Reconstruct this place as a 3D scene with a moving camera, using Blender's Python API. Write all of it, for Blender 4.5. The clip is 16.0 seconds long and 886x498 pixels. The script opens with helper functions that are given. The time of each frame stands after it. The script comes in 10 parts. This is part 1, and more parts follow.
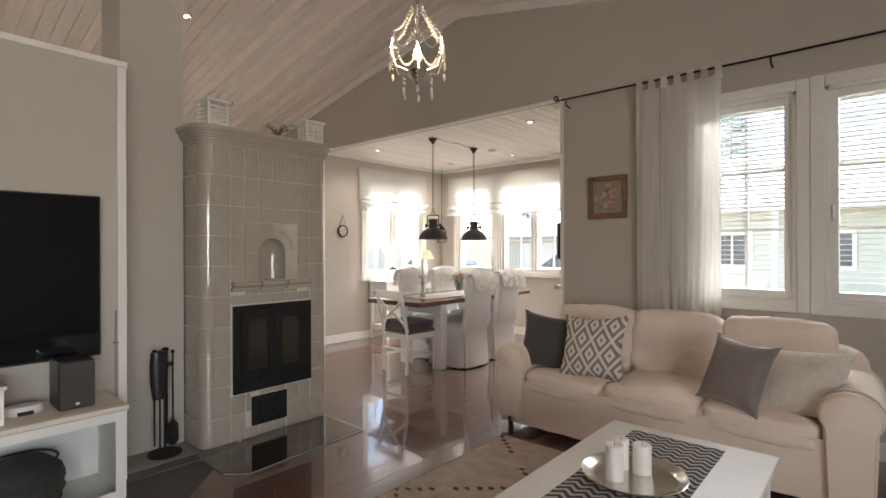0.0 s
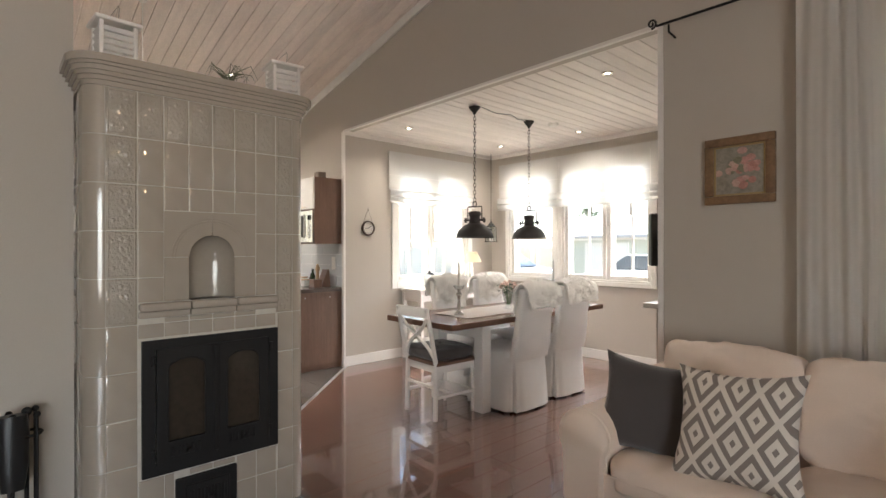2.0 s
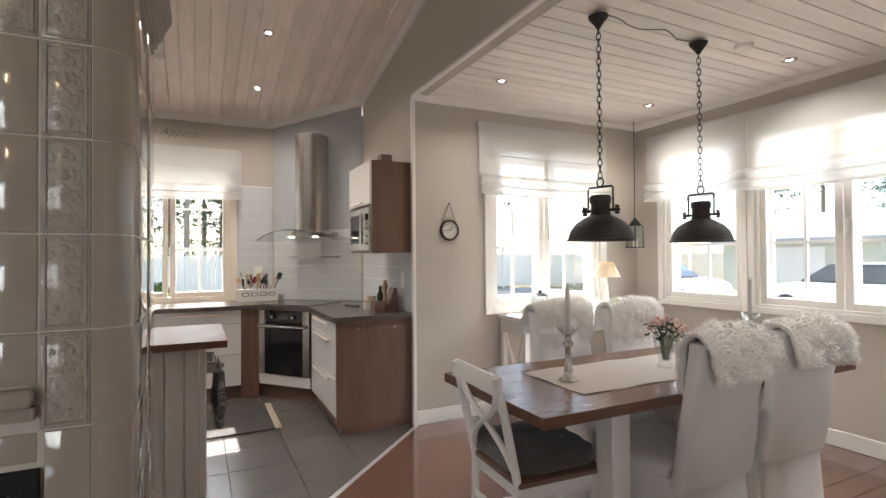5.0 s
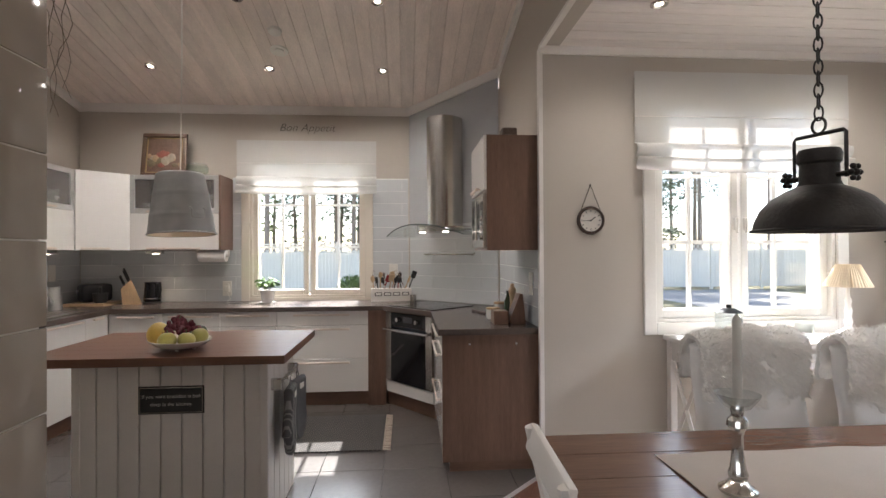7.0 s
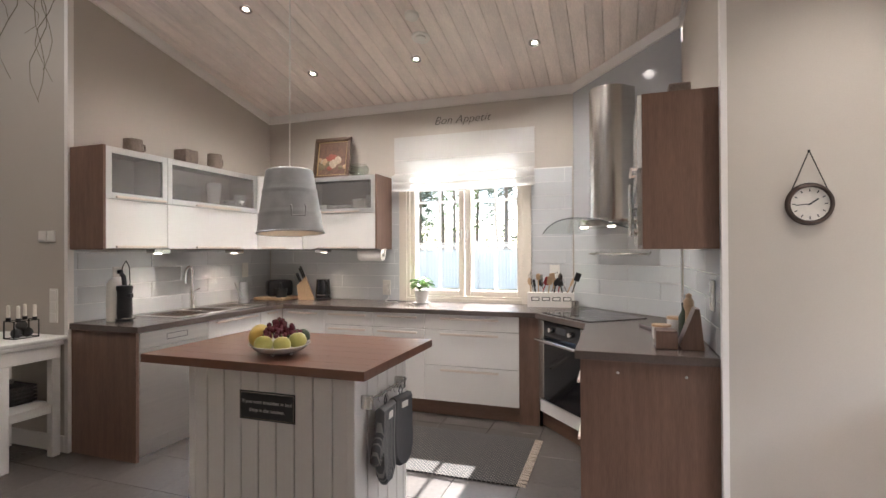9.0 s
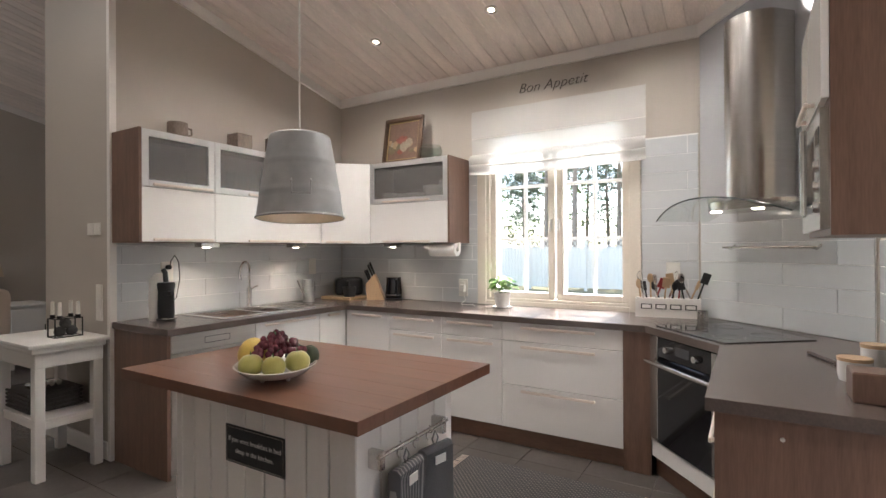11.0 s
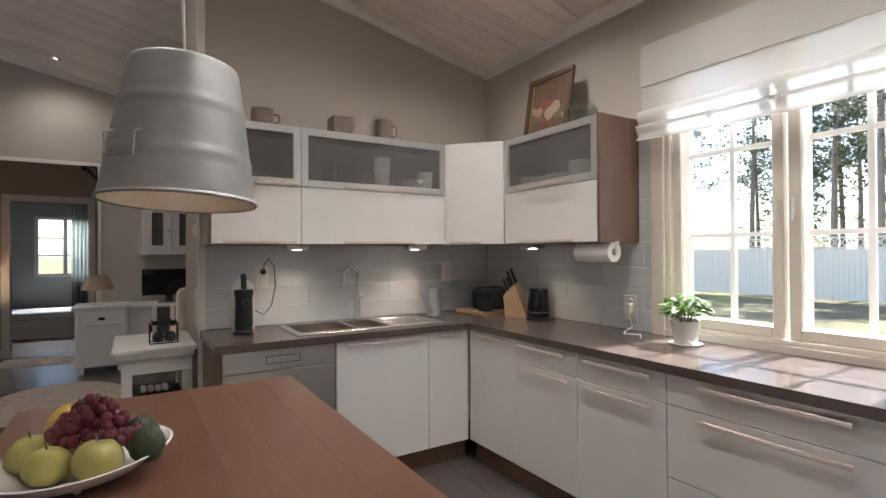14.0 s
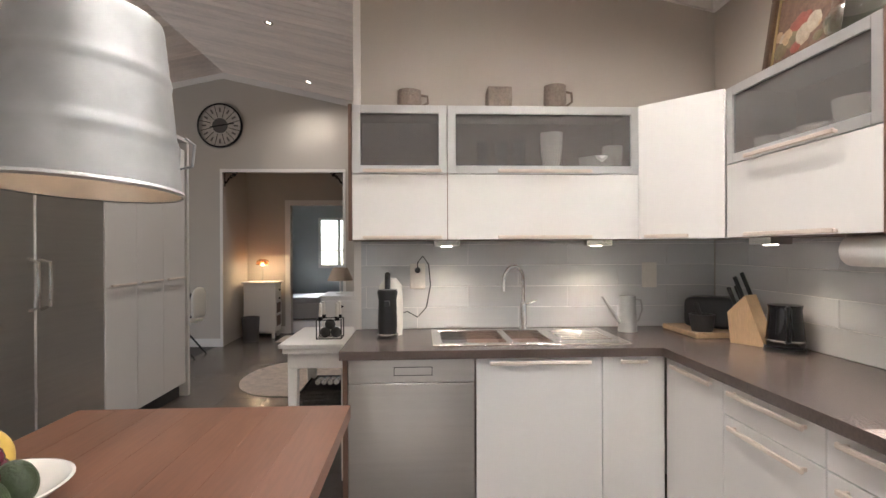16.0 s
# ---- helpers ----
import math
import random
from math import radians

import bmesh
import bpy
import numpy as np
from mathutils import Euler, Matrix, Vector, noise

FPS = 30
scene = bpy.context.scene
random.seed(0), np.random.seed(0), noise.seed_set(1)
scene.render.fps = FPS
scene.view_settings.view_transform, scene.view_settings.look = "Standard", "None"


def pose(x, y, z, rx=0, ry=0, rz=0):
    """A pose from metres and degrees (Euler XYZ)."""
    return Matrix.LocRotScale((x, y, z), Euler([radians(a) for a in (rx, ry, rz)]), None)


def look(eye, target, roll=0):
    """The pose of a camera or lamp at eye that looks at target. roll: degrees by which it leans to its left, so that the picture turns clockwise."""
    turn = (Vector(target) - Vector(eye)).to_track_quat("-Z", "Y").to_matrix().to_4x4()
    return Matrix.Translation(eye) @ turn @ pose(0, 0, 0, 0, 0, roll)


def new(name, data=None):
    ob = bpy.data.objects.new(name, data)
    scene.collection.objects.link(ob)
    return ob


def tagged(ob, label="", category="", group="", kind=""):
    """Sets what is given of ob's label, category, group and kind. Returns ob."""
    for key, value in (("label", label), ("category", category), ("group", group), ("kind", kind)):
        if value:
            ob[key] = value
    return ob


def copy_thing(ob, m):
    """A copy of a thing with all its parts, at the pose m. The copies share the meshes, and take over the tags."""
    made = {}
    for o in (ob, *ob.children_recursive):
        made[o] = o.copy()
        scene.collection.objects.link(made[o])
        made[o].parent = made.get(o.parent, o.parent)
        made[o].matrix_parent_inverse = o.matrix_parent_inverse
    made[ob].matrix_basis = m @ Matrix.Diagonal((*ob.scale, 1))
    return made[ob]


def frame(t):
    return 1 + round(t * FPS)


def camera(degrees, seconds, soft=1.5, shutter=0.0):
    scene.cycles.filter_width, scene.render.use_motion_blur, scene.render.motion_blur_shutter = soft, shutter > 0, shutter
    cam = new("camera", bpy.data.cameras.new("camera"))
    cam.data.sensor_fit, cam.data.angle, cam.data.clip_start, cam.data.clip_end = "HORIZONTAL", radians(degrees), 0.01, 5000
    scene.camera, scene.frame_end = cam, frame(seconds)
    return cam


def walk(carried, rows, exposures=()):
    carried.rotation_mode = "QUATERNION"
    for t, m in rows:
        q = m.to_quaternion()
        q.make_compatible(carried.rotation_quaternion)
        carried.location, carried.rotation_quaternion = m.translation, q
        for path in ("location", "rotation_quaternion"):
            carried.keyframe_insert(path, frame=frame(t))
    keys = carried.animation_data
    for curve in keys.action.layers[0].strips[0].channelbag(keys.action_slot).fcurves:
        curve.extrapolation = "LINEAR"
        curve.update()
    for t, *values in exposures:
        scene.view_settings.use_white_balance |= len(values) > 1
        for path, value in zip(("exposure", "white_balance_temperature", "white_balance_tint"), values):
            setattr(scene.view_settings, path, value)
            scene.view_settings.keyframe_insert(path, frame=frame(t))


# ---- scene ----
cam = camera(82.9, 16.0)
PATH = [
    (0.0, (0.045, 0.077, 1.323), (-1.271, 1.582, 1.322), -0.18),
    (0.5, (-0.082, 0.391, 1.332), (-1.452, 1.848, 1.328), -0.12),
    (1.0, (-0.289, 0.697, 1.339), (-1.697, 2.117, 1.334), -0.10),
    (1.5, (-0.514, 0.954, 1.338), (-1.965, 2.33, 1.338), -0.10),
    (2.0, (-0.774, 1.219, 1.337), (-2.258, 2.56, 1.336), -0.10),
    (2.5, (-1.028, 1.452, 1.325), (-2.528, 2.774, 1.331), -0.13),
    (3.0, (-1.298, 1.675, 1.318), (-2.809, 2.986, 1.323), -0.25),
    (5.5, (-2.145, 2.839, 1.372), (-4.022, 3.53, 1.396), -0.40),
    (6.0, (-2.314, 3.029, 1.377), (-4.251, 3.526, 1.389), -0.38),
    (6.5, (-2.477, 3.193, 1.378), (-4.449, 3.526, 1.392), -0.32),
    (7.0, (-2.642, 3.349, 1.382), (-4.636, 3.497, 1.396), -0.30),
    (7.5, (-2.791, 3.487, 1.386), (-4.791, 3.453, 1.397), -0.30),
    (8.0, (-2.946, 3.599, 1.388), (-4.931, 3.355, 1.401), -0.28),
    (8.5, (-3.086, 3.687, 1.390), (-5.031, 3.224, 1.399), -0.23),
    (9.0, (-3.24, 3.745, 1.387), (-5.131, 3.093, 1.398), -0.28),
    (10.3, (-3.725, 3.655, 1.372), (-5.515, 2.762, 1.380), -0.29),
    (11.5, (-4.276, 3.676, 1.348), (-5.898, 2.506, 1.353), -0.32),
    (12.0, (-4.511, 3.644, 1.341), (-6.033, 2.347, 1.352), -0.38),
    (12.5, (-4.731, 3.627, 1.343), (-6.172, 2.24, 1.355), -0.38),
    (13.0, (-4.967, 3.585, 1.351), (-6.315, 2.107, 1.363), -0.32),
    (13.5, (-5.156, 3.535, 1.355), (-6.381, 1.953, 1.368), -0.30),
    (14.0, (-5.354, 3.487, 1.366), (-6.406, 1.786, 1.378), -0.32),
    (14.5, (-5.541, 3.42, 1.382), (-6.383, 1.606, 1.386), -0.37),
    (15.0, (-5.721, 3.305, 1.382), (-6.308, 1.393, 1.378), -0.32),
    (15.5, (-5.901, 3.19, 1.379), (-6.238, 1.218, 1.376), -0.28),
    (16.0, (-6.074, 3.097, 1.376), (-6.166, 1.099, 1.372), -0.23),
]
walk(cam, [(t, look(eye, target, roll)) for t, eye, target, roll in PATH], exposures=[(0.0, 2.5, 6550, 9), (1.5, 2.62, 6500, 9), (3.0, 2.52, 6450, 9), (5.5, 2.12, 6300, 10), (7.5, 1.95, 6100, 11), (9.0, 2.5, 6050, 11), (11.5, 2.3, 6050, 10), (14.0, 1.85, 6050, 11), (16.0, 2.62, 6050, 10)])

# world, sun and window light
world = bpy.data.worlds.new("sky")
scene.world = world
world.use_nodes = True
wn = world.node_tree
sky = wn.nodes.new("ShaderNodeTexSky")
sky.sky_type = "NISHITA"
sky.sun_disc = False
sky.sun_elevation = radians(45.3)
sky.sun_rotation = radians(-90)
wn.links.new(sky.outputs[0], wn.nodes["Background"].inputs[0])
wn.nodes["Background"].inputs[1].default_value = 0.14

sun_data = bpy.data.lights.new("sun", "SUN")
sun_data.energy, sun_data.angle, sun_data.color = 5.0, radians(0.5), (1.0, 0.95, 0.87)
sun = new("sun", sun_data)
sun.matrix_world = look((-20, 1.8, 20.2), (0, 2.0, 0))


def window_light(name, at, to, w, h, watts, colour=(0.96, 0.98, 1.0)):
    d = bpy.data.lights.new(name, "AREA")
    d.shape, d.size, d.size_y, d.energy, d.color = "RECTANGLE", w, h, watts, colour
    o = new(name, d)
    o.matrix_world = look(at, to)
    return o


# area lamps added outside the windows to strengthen the sky's light, mostly above the panes
window_light("sky_light_kitchen", (-11.0, 2.35, 3.7), (-6.2, 2.35, 1.2), 2.4, 1.2, 75)
window_light("sky_light_dining_west", (-8.9, 5.6, 3.7), (-4.4, 5.5, 1.2), 2.4, 1.2, 62)
window_light("sky_light_dining_north", (-4.0, 9.8, 3.8), (-4.0, 5.2, 1.2), 4.0, 1.2, 240)
window_light("sky_light_living", (-0.35, 7.3, 3.7), (-0.5, 2.2, 1.0), 2.6, 1.2, 170)
# added fill lamp spanning the opening of the unseen east window
window_light("sky_light_east", (3.5, -1.2, 1.45), (-3.0, -0.6, 1.2), 2.8, 1.7, 31)
window_light("sky_light_far_room", (-4.2, -8.9, 2.6), (-4.4, -5, 0.6), 0.9, 0.5, 60)
KITCHEN_SPOT, LIVING_SPOT, DINING_SPOT = 11, 9, 7

# ---- materials ----
def mat(name, col, rough=0.5, metal=0.0, var=0.1, scale=3.0, fine=40.0, bump=0.05, stretch=(1, 1, 1), coat=0.0, hue=None, island=0.0, rnd=0.0, sheen=0.0, alpha=1.0):
    """Principled material with colour variation at two scales and a fine bump."""
    m = bpy.data.materials.new(name)
    m.use_nodes = True
    nt = m.node_tree
    p = nt.nodes["Principled BSDF"]
    p.inputs["Roughness"].default_value = rough
    p.inputs["Metallic"].default_value = metal
    p.inputs["Coat Weight"].default_value = coat
    p.inputs["Coat Roughness"].default_value = 0.05
    p.inputs["Sheen Weight"].default_value = sheen
    tc = nt.nodes.new("ShaderNodeTexCoord")
    mp = nt.nodes.new("ShaderNodeMapping")
    mp.inputs["Scale"].default_value = stretch
    nt.links.new(tc.outputs["Object"], mp.inputs[0])
    n1 = nt.nodes.new("ShaderNodeTexNoise")
    n1.inputs["Scale"].default_value = scale
    n1.inputs["Detail"].default_value = 3
    n2 = nt.nodes.new("ShaderNodeTexNoise")
    n2.inputs["Scale"].default_value = fine
    n2.inputs["Detail"].default_value = 4
    nt.links.new(mp.outputs[0], n1.inputs["Vector"])
    nt.links.new(mp.outputs[0], n2.inputs["Vector"])
    add = nt.nodes.new("ShaderNodeMath")
    add.operation = "ADD"
    nt.links.new(n1.outputs[0], add.inputs[0])
    nt.links.new(n2.outputs[0], add.inputs[1])
    last = add
    if rnd or island:
        src = nt.nodes.new("ShaderNodeObjectInfo" if rnd else "ShaderNodeNewGeometry")
        mad = nt.nodes.new("ShaderNodeMath")
        mad.operation = "MULTIPLY_ADD"
        nt.links.new(src.outputs["Random" if rnd else "Random Per Island"], mad.inputs[0])
        mad.inputs[1].default_value = (rnd or island) * 2
        mad.inputs[2].default_value = -(rnd or island)
        ad2 = nt.nodes.new("ShaderNodeMath")
        nt.links.new(add.outputs[0], ad2.inputs[0])
        nt.links.new(mad.outputs[0], ad2.inputs[1])
        last = ad2
    rmp = nt.nodes.new("ShaderNodeMapRange")
    rmp.inputs["From Min"].default_value = 0.6
    rmp.inputs["From Max"].default_value = 1.4
    nt.links.new(last.outputs[0], rmp.inputs["Value"])
    mix = nt.nodes.new("ShaderNodeMix")
    mix.data_type = "RGBA"
    dark = tuple(c * (1 - var) for c in (hue or col))
    light = tuple(min(1, c * (1 + var)) for c in col)
    mix.inputs[6].default_value = (*dark, 1)
    mix.inputs[7].default_value = (*light, 1)
    nt.links.new(rmp.outputs[0], mix.inputs[0])
    nt.links.new(mix.outputs[2], p.inputs["Base Color"])
    if bump:
        b = nt.nodes.new("ShaderNodeBump")
        b.inputs["Strength"].default_value = bump
        b.inputs["Distance"].default_value = 0.01
        nt.links.new(n2.outputs[0], b.inputs["Height"])
        nt.links.new(b.outputs[0], p.inputs["Normal"])
    return m


def glow(name, col, strength):
    m = bpy.data.materials.new(name)
    m.use_nodes = True
    p = m.node_tree.nodes["Principled BSDF"]
    p.inputs["Base Color"].default_value = (*col, 1)
    p.inputs["Emission Color"].default_value = (*col, 1)
    p.inputs["Emission Strength"].default_value = strength
    return m


def pane_glass(name, tint=(1, 1, 1), gloss=0.08, rough=0.0, haze=0.0):
    """Thin window glass: clear, with a mirror sheen that grows towards grazing angles."""
    m = bpy.data.materials.new(name)
    m.use_nodes = True
    nt = m.node_tree
    out = nt.nodes["Material Output"]
    tr = nt.nodes.new("ShaderNodeBsdfTransparent")
    tr.inputs[0].default_value = (*tint, 1)
    gl = nt.nodes.new("ShaderNodeBsdfGlossy")
    gl.inputs["Roughness"].default_value = rough
    fr = nt.nodes.new("ShaderNodeLayerWeight")
    fr.inputs[0].default_value = 0.14
    mx = nt.nodes.new("ShaderNodeMixShader")
    nt.links.new(fr.outputs["Facing"], mx.inputs[0])
    nt.links.new(tr.outputs[0], mx.inputs[1])
    nt.links.new(gl.outputs[0], mx.inputs[2])
    res = mx
    if haze:
        df = nt.nodes.new("ShaderNodeBsdfDiffuse")
        df.inputs[0].default_value = (0.27, 0.255, 0.245, 1)
        m2 = nt.nodes.new("ShaderNodeMixShader")
        m2.inputs[0].default_value = haze
        nt.links.new(mx.outputs[0], m2.inputs[1])
        nt.links.new(df.outputs[0], m2.inputs[2])
        res = m2
    nt.links.new(res.outputs[0], out.inputs[0])
    return m


def cloth_thin(name, col, through_part=0.5, clear=0.0, weave=700):
    """Thin curtain cloth that lets light through."""
    m = bpy.data.materials.new(name)
    m.use_nodes = True
    nt = m.node_tree
    out = nt.nodes["Material Output"]
    df = nt.nodes.new("ShaderNodeBsdfDiffuse")
    tl = nt.nodes.new("ShaderNodeBsdfTranslucent")
    tc = nt.nodes.new("ShaderNodeTexCoord")
    nz = nt.nodes.new("ShaderNodeTexNoise")
    nz.inputs["Scale"].default_value = weave
    nt.links.new(tc.outputs["Object"], nz.inputs["Vector"])
    mxc = nt.nodes.new("ShaderNodeMix")
    mxc.data_type = "RGBA"
    mxc.inputs[6].default_value = (*[c * 0.9 for c in col], 1)
    mxc.inputs[7].default_value = (*col, 1)
    nt.links.new(nz.outputs[0], mxc.inputs[0])
    for s in (df, tl):
        nt.links.new(mxc.outputs[2], s.inputs[0])
    mx = nt.nodes.new("ShaderNodeMixShader")
    mx.inputs[0].default_value = through_part
    nt.links.new(df.outputs[0], mx.inputs[1])
    nt.links.new(tl.outputs[0], mx.inputs[2])
    res = mx
    if clear:
        tr = nt.nodes.new("ShaderNodeBsdfTransparent")
        m2 = nt.nodes.new("ShaderNodeMixShader")
        m2.inputs[0].default_value = clear
        nt.links.new(mx.outputs[0], m2.inputs[1])
        nt.links.new(tr.outputs[0], m2.inputs[2])
        res = m2
    nt.links.new(res.outputs[0], out.inputs[0])
    return m


def zigzag_cloth(name, a, b, sx, sz, axes=(0, 2), amp=0.5, duty=0.5, diamond=0.0):
    """Woven zigzag or diamond stripes in two colours."""
    m = mat(name, a, 0.9, bump=0.2, fine=400)
    nt = m.node_tree
    p = nt.nodes["Principled BSDF"]
    tc = nt.nodes.new("ShaderNodeTexCoord")
    sp = nt.nodes.new("ShaderNodeSeparateXYZ")
    nt.links.new(tc.outputs["Object"], sp.inputs[0])

    def op(kind, x, y=None):
        n = nt.nodes.new("ShaderNodeMath")
        n.operation = kind
        for i, v in enumerate((x, y)):
            if v is None:
                continue
            if isinstance(v, (int, float)):
                n.inputs[i].default_value = v
            else:
                nt.links.new(v, n.inputs[i])
        return n.outputs[0]

    u = op("PINGPONG", op("MULTIPLY", sp.outputs[axes[0]], sx), 1.0)
    v = op("ADD", op("MULTIPLY", sp.outputs[axes[1]], sz), op("MULTIPLY", u, amp))
    if diamond:
        v = op("MULTIPLY", op("ADD", u, op("PINGPONG", op("MULTIPLY", sp.outputs[axes[1]], sz), 1.0)), diamond)
    w = op("LESS_THAN", op("PINGPONG", v, 0.5), 0.5 * duty)
    mx = nt.nodes.new("ShaderNodeMix")
    mx.data_type = "RGBA"
    nt.links.new(w, mx.inputs[0])
    mx.inputs[6].default_value = (*a, 1)
    mx.inputs[7].default_value = (*b, 1)
    nt.links.new(mx.outputs[2], p.inputs["Base Color"])
    return m


WALL = mat("painted_wall", (0.485, 0.435, 0.38), 0.85, var=0.03, scale=1.2, fine=160, bump=0.06)
WALL_WARM = WALL
WHITE = mat("white_paint", (0.78, 0.74, 0.70), 0.42, var=0.03, scale=4, fine=90, bump=0.03)
FRAME_WHITE = mat("window_paint", (0.80, 0.77, 0.72), 0.38, var=0.04, scale=5, fine=70, bump=0.03)
FRAME_OAK = mat("pale_window_wood", (0.72, 0.65, 0.56), 0.4, var=0.06, scale=4, fine=60, bump=0.03)
CEIL = mat("limed_ceiling_boards", (0.80, 0.70, 0.64), 0.5, var=0.14, scale=1.5, fine=14, bump=0.05, stretch=(0.6, 9, 9), island=0.25)
CEIL_DINING = mat("pale_ceiling_boards", (0.76, 0.70, 0.66), 0.5, var=0.1, scale=1.5, fine=14, bump=0.05, stretch=(9, 0.6, 9), island=0.2)
FLOOR_WOOD = mat("red_brown_parquet", (0.115, 0.054, 0.038), 0.27, var=0.3, scale=1.4, fine=16, bump=0.015, stretch=(14, 1.2, 1), rnd=0.22, coat=1.0)
FLOOR_TILE = mat("brown_grey_floor_tile", (0.098, 0.085, 0.077), 0.27, var=0.12, scale=2, fine=30, bump=0.03, rnd=0.12)
GROUT = mat("dark_grout", (0.09, 0.08, 0.072), 0.9)
TILE = mat("glazed_wall_tile", (0.60, 0.61, 0.62), 0.07, var=0.02, scale=3, fine=6, bump=0.02, rnd=0.05, coat=0.4)
TILE_GROUT = mat("white_grout", (0.82, 0.81, 0.79), 0.85)
GLASS_PANEL = mat("grey_glass_panel", (0.42, 0.42, 0.43), 0.06, var=0.02, coat=0.4, bump=0)
STOVE_TILE = mat("stove_tile", (0.395, 0.34, 0.285), 0.1, var=0.05, scale=5, fine=7, bump=0.05, rnd=0.10, coat=0.6)
STOVE_RELIEF = mat("relief_tile", (0.40, 0.35, 0.295), 0.1, var=0.06, scale=6, fine=70, bump=0.7, rnd=0.05, coat=0.5)
STOVE_JOINT = mat("stove_joint", (0.55, 0.51, 0.45), 0.8)
IRON = mat("black_cast_iron", (0.017, 0.016, 0.016), 0.62, metal=0.0, var=0.2, fine=120, bump=0.12)
IRON.node_tree.nodes["Principled BSDF"].inputs["Specular IOR Level"].default_value = 0.2
IRON_LAMP = mat("blackened_lamp_metal", (0.030, 0.026, 0.024), 0.55, metal=0.4, var=0.3, scale=9, fine=80, bump=0.15)
SOOT_GLASS = mat("sooty_stove_glass", (0.035, 0.028, 0.022), 0.08, var=0.3, bump=0)
STEEL = mat("brushed_steel", (0.58, 0.56, 0.53), 0.26, metal=1.0, var=0.08, scale=2, fine=30, bump=0.02, stretch=(1, 1, 40))
STEEL_FLAT = mat("brushed_steel_front", (0.70, 0.68, 0.65), 0.33, metal=1.0, var=0.06, scale=1.5, fine=30, bump=0.015, stretch=(1, 1, 30))
CHROME = mat("chrome", (0.75, 0.75, 0.75), 0.08, metal=1.0, var=0.03, bump=0)
ALU = mat("aluminium", (0.66, 0.65, 0.64), 0.32, metal=0.7, var=0.04, bump=0.01)
ZINC = mat("galvanised_zinc", (0.44, 0.445, 0.445), 0.47, metal=0.65, var=0.16, scale=6, fine=14, bump=0.04)
PLATE_SILVER = mat("silver_plate", (0.68, 0.65, 0.60), 0.2, metal=1.0, var=0.1, bump=0.03)
GLOSS_WHITE = mat("white_gloss_front", (0.80, 0.765, 0.735), 0.09, var=0.01, bump=0, coat=0.3)
WALNUT = mat("walnut_veneer", (0.165, 0.094, 0.066), 0.38, var=0.28, scale=3, fine=24, bump=0.03, stretch=(10, 10, 0.7))
WALNUT_H = mat("walnut_plinth", (0.15, 0.082, 0.055), 0.4, var=0.25, scale=3, fine=24, bump=0.03, stretch=(0.8, 0.8, 8))
WORKTOP = mat("dark_worktop", (0.105, 0.080, 0.069), 0.25, var=0.25, scale=4, fine=120, bump=0.02)
ISLAND_TOP = mat("island_wood_top", (0.155, 0.070, 0.042), 0.28, var=0.22, scale=1.6, fine=13, bump=0.004, stretch=(9, 0.8, 4), rnd=0.12)
TABLE_WOOD = mat("dining_table_wood", (0.13, 0.066, 0.042), 0.24, var=0.25, scale=1.6, fine=13, bump=0.03, stretch=(9, 0.8, 4), rnd=0.15)
HANDLE_WOOD = mat("pale_handle", (0.70, 0.60, 0.52), 0.35, metal=0.1, var=0.05)
OAK = mat("pale_wood", (0.50, 0.34, 0.20), 0.5, var=0.18, scale=4, fine=30, stretch=(8, 8, 1))
FROST = pane_glass("frosted_cabinet_glass", (0.80, 0.78, 0.76), rough=0.22, haze=0.27)
GLASS = pane_glass("window_glass", (0.95, 0.95, 0.94))
CLEAR = pane_glass("drinking_glass", (0.93, 0.95, 0.95))
BLIND = cloth_thin("sheer_blind_cloth", (0.80, 0.78, 0.75), 0.24, 0.26)
CURTAIN = cloth_thin("white_curtain_cloth", (0.93, 0.90, 0.86), 0.6, 0.10, 500)
SOFA_CLOTH = mat("cream_sofa_cotton", (0.78, 0.635, 0.53), 0.9, var=0.05, scale=5, fine=260, bump=0.25, sheen=0.2)
SLIP_CLOTH = mat("white_slipcover_linen", (0.76, 0.735, 0.71), 0.92, var=0.04, scale=6, fine=300, bump=0.25, sheen=0.1)
FUR = mat("cream_sheepskin", (0.80, 0.765, 0.72), 0.95, var=0.06, scale=14, fine=90, bump=0.25, sheen=0.4)
DARK_CLOTH = mat("charcoal_velvet", (0.058, 0.048, 0.046), 0.85, var=0.2, fine=300, bump=0.3, sheen=0.3)
TAUPE = mat("taupe_velvet", (0.19, 0.155, 0.135), 0.75, var=0.15, scale=7, fine=260, bump=0.25, sheen=0.5)
SHAG = mat("white_shaggy_cloth", (0.72, 0.63, 0.54), 0.95, var=0.12, scale=20, fine=120, bump=1.0, sheen=0.3)
BLACK = mat("black_plastic", (0.016, 0.016, 0.017), 0.3, var=0.1, bump=0.01)
BLACK_GLOSS = mat("black_screen", (0.008, 0.008, 0.010), 0.06, var=0.05, bump=0)
WICKER = mat("dark_wicker", (0.05, 0.043, 0.04), 0.7, var=0.4, scale=30, fine=90, bump=0.7)
WAX = mat("candle_wax", (0.82, 0.77, 0.70), 0.55, var=0.03)
CERAMIC = mat("white_ceramic", (0.78, 0.76, 0.73), 0.15, var=0.03, coat=0.3)
PLASTIC_W = mat("white_plastic", (0.74, 0.71, 0.66), 0.4, var=0.02, bump=0)
RUG = mat("shaggy_cream_rug", (0.56, 0.46, 0.38), 0.97, var=0.3, scale=12, fine=110, bump=1.0)
RUG_LINE = mat("dark_rug_yarn", (0.13, 0.10, 0.085), 0.97, var=0.3, fine=110, bump=0.8)
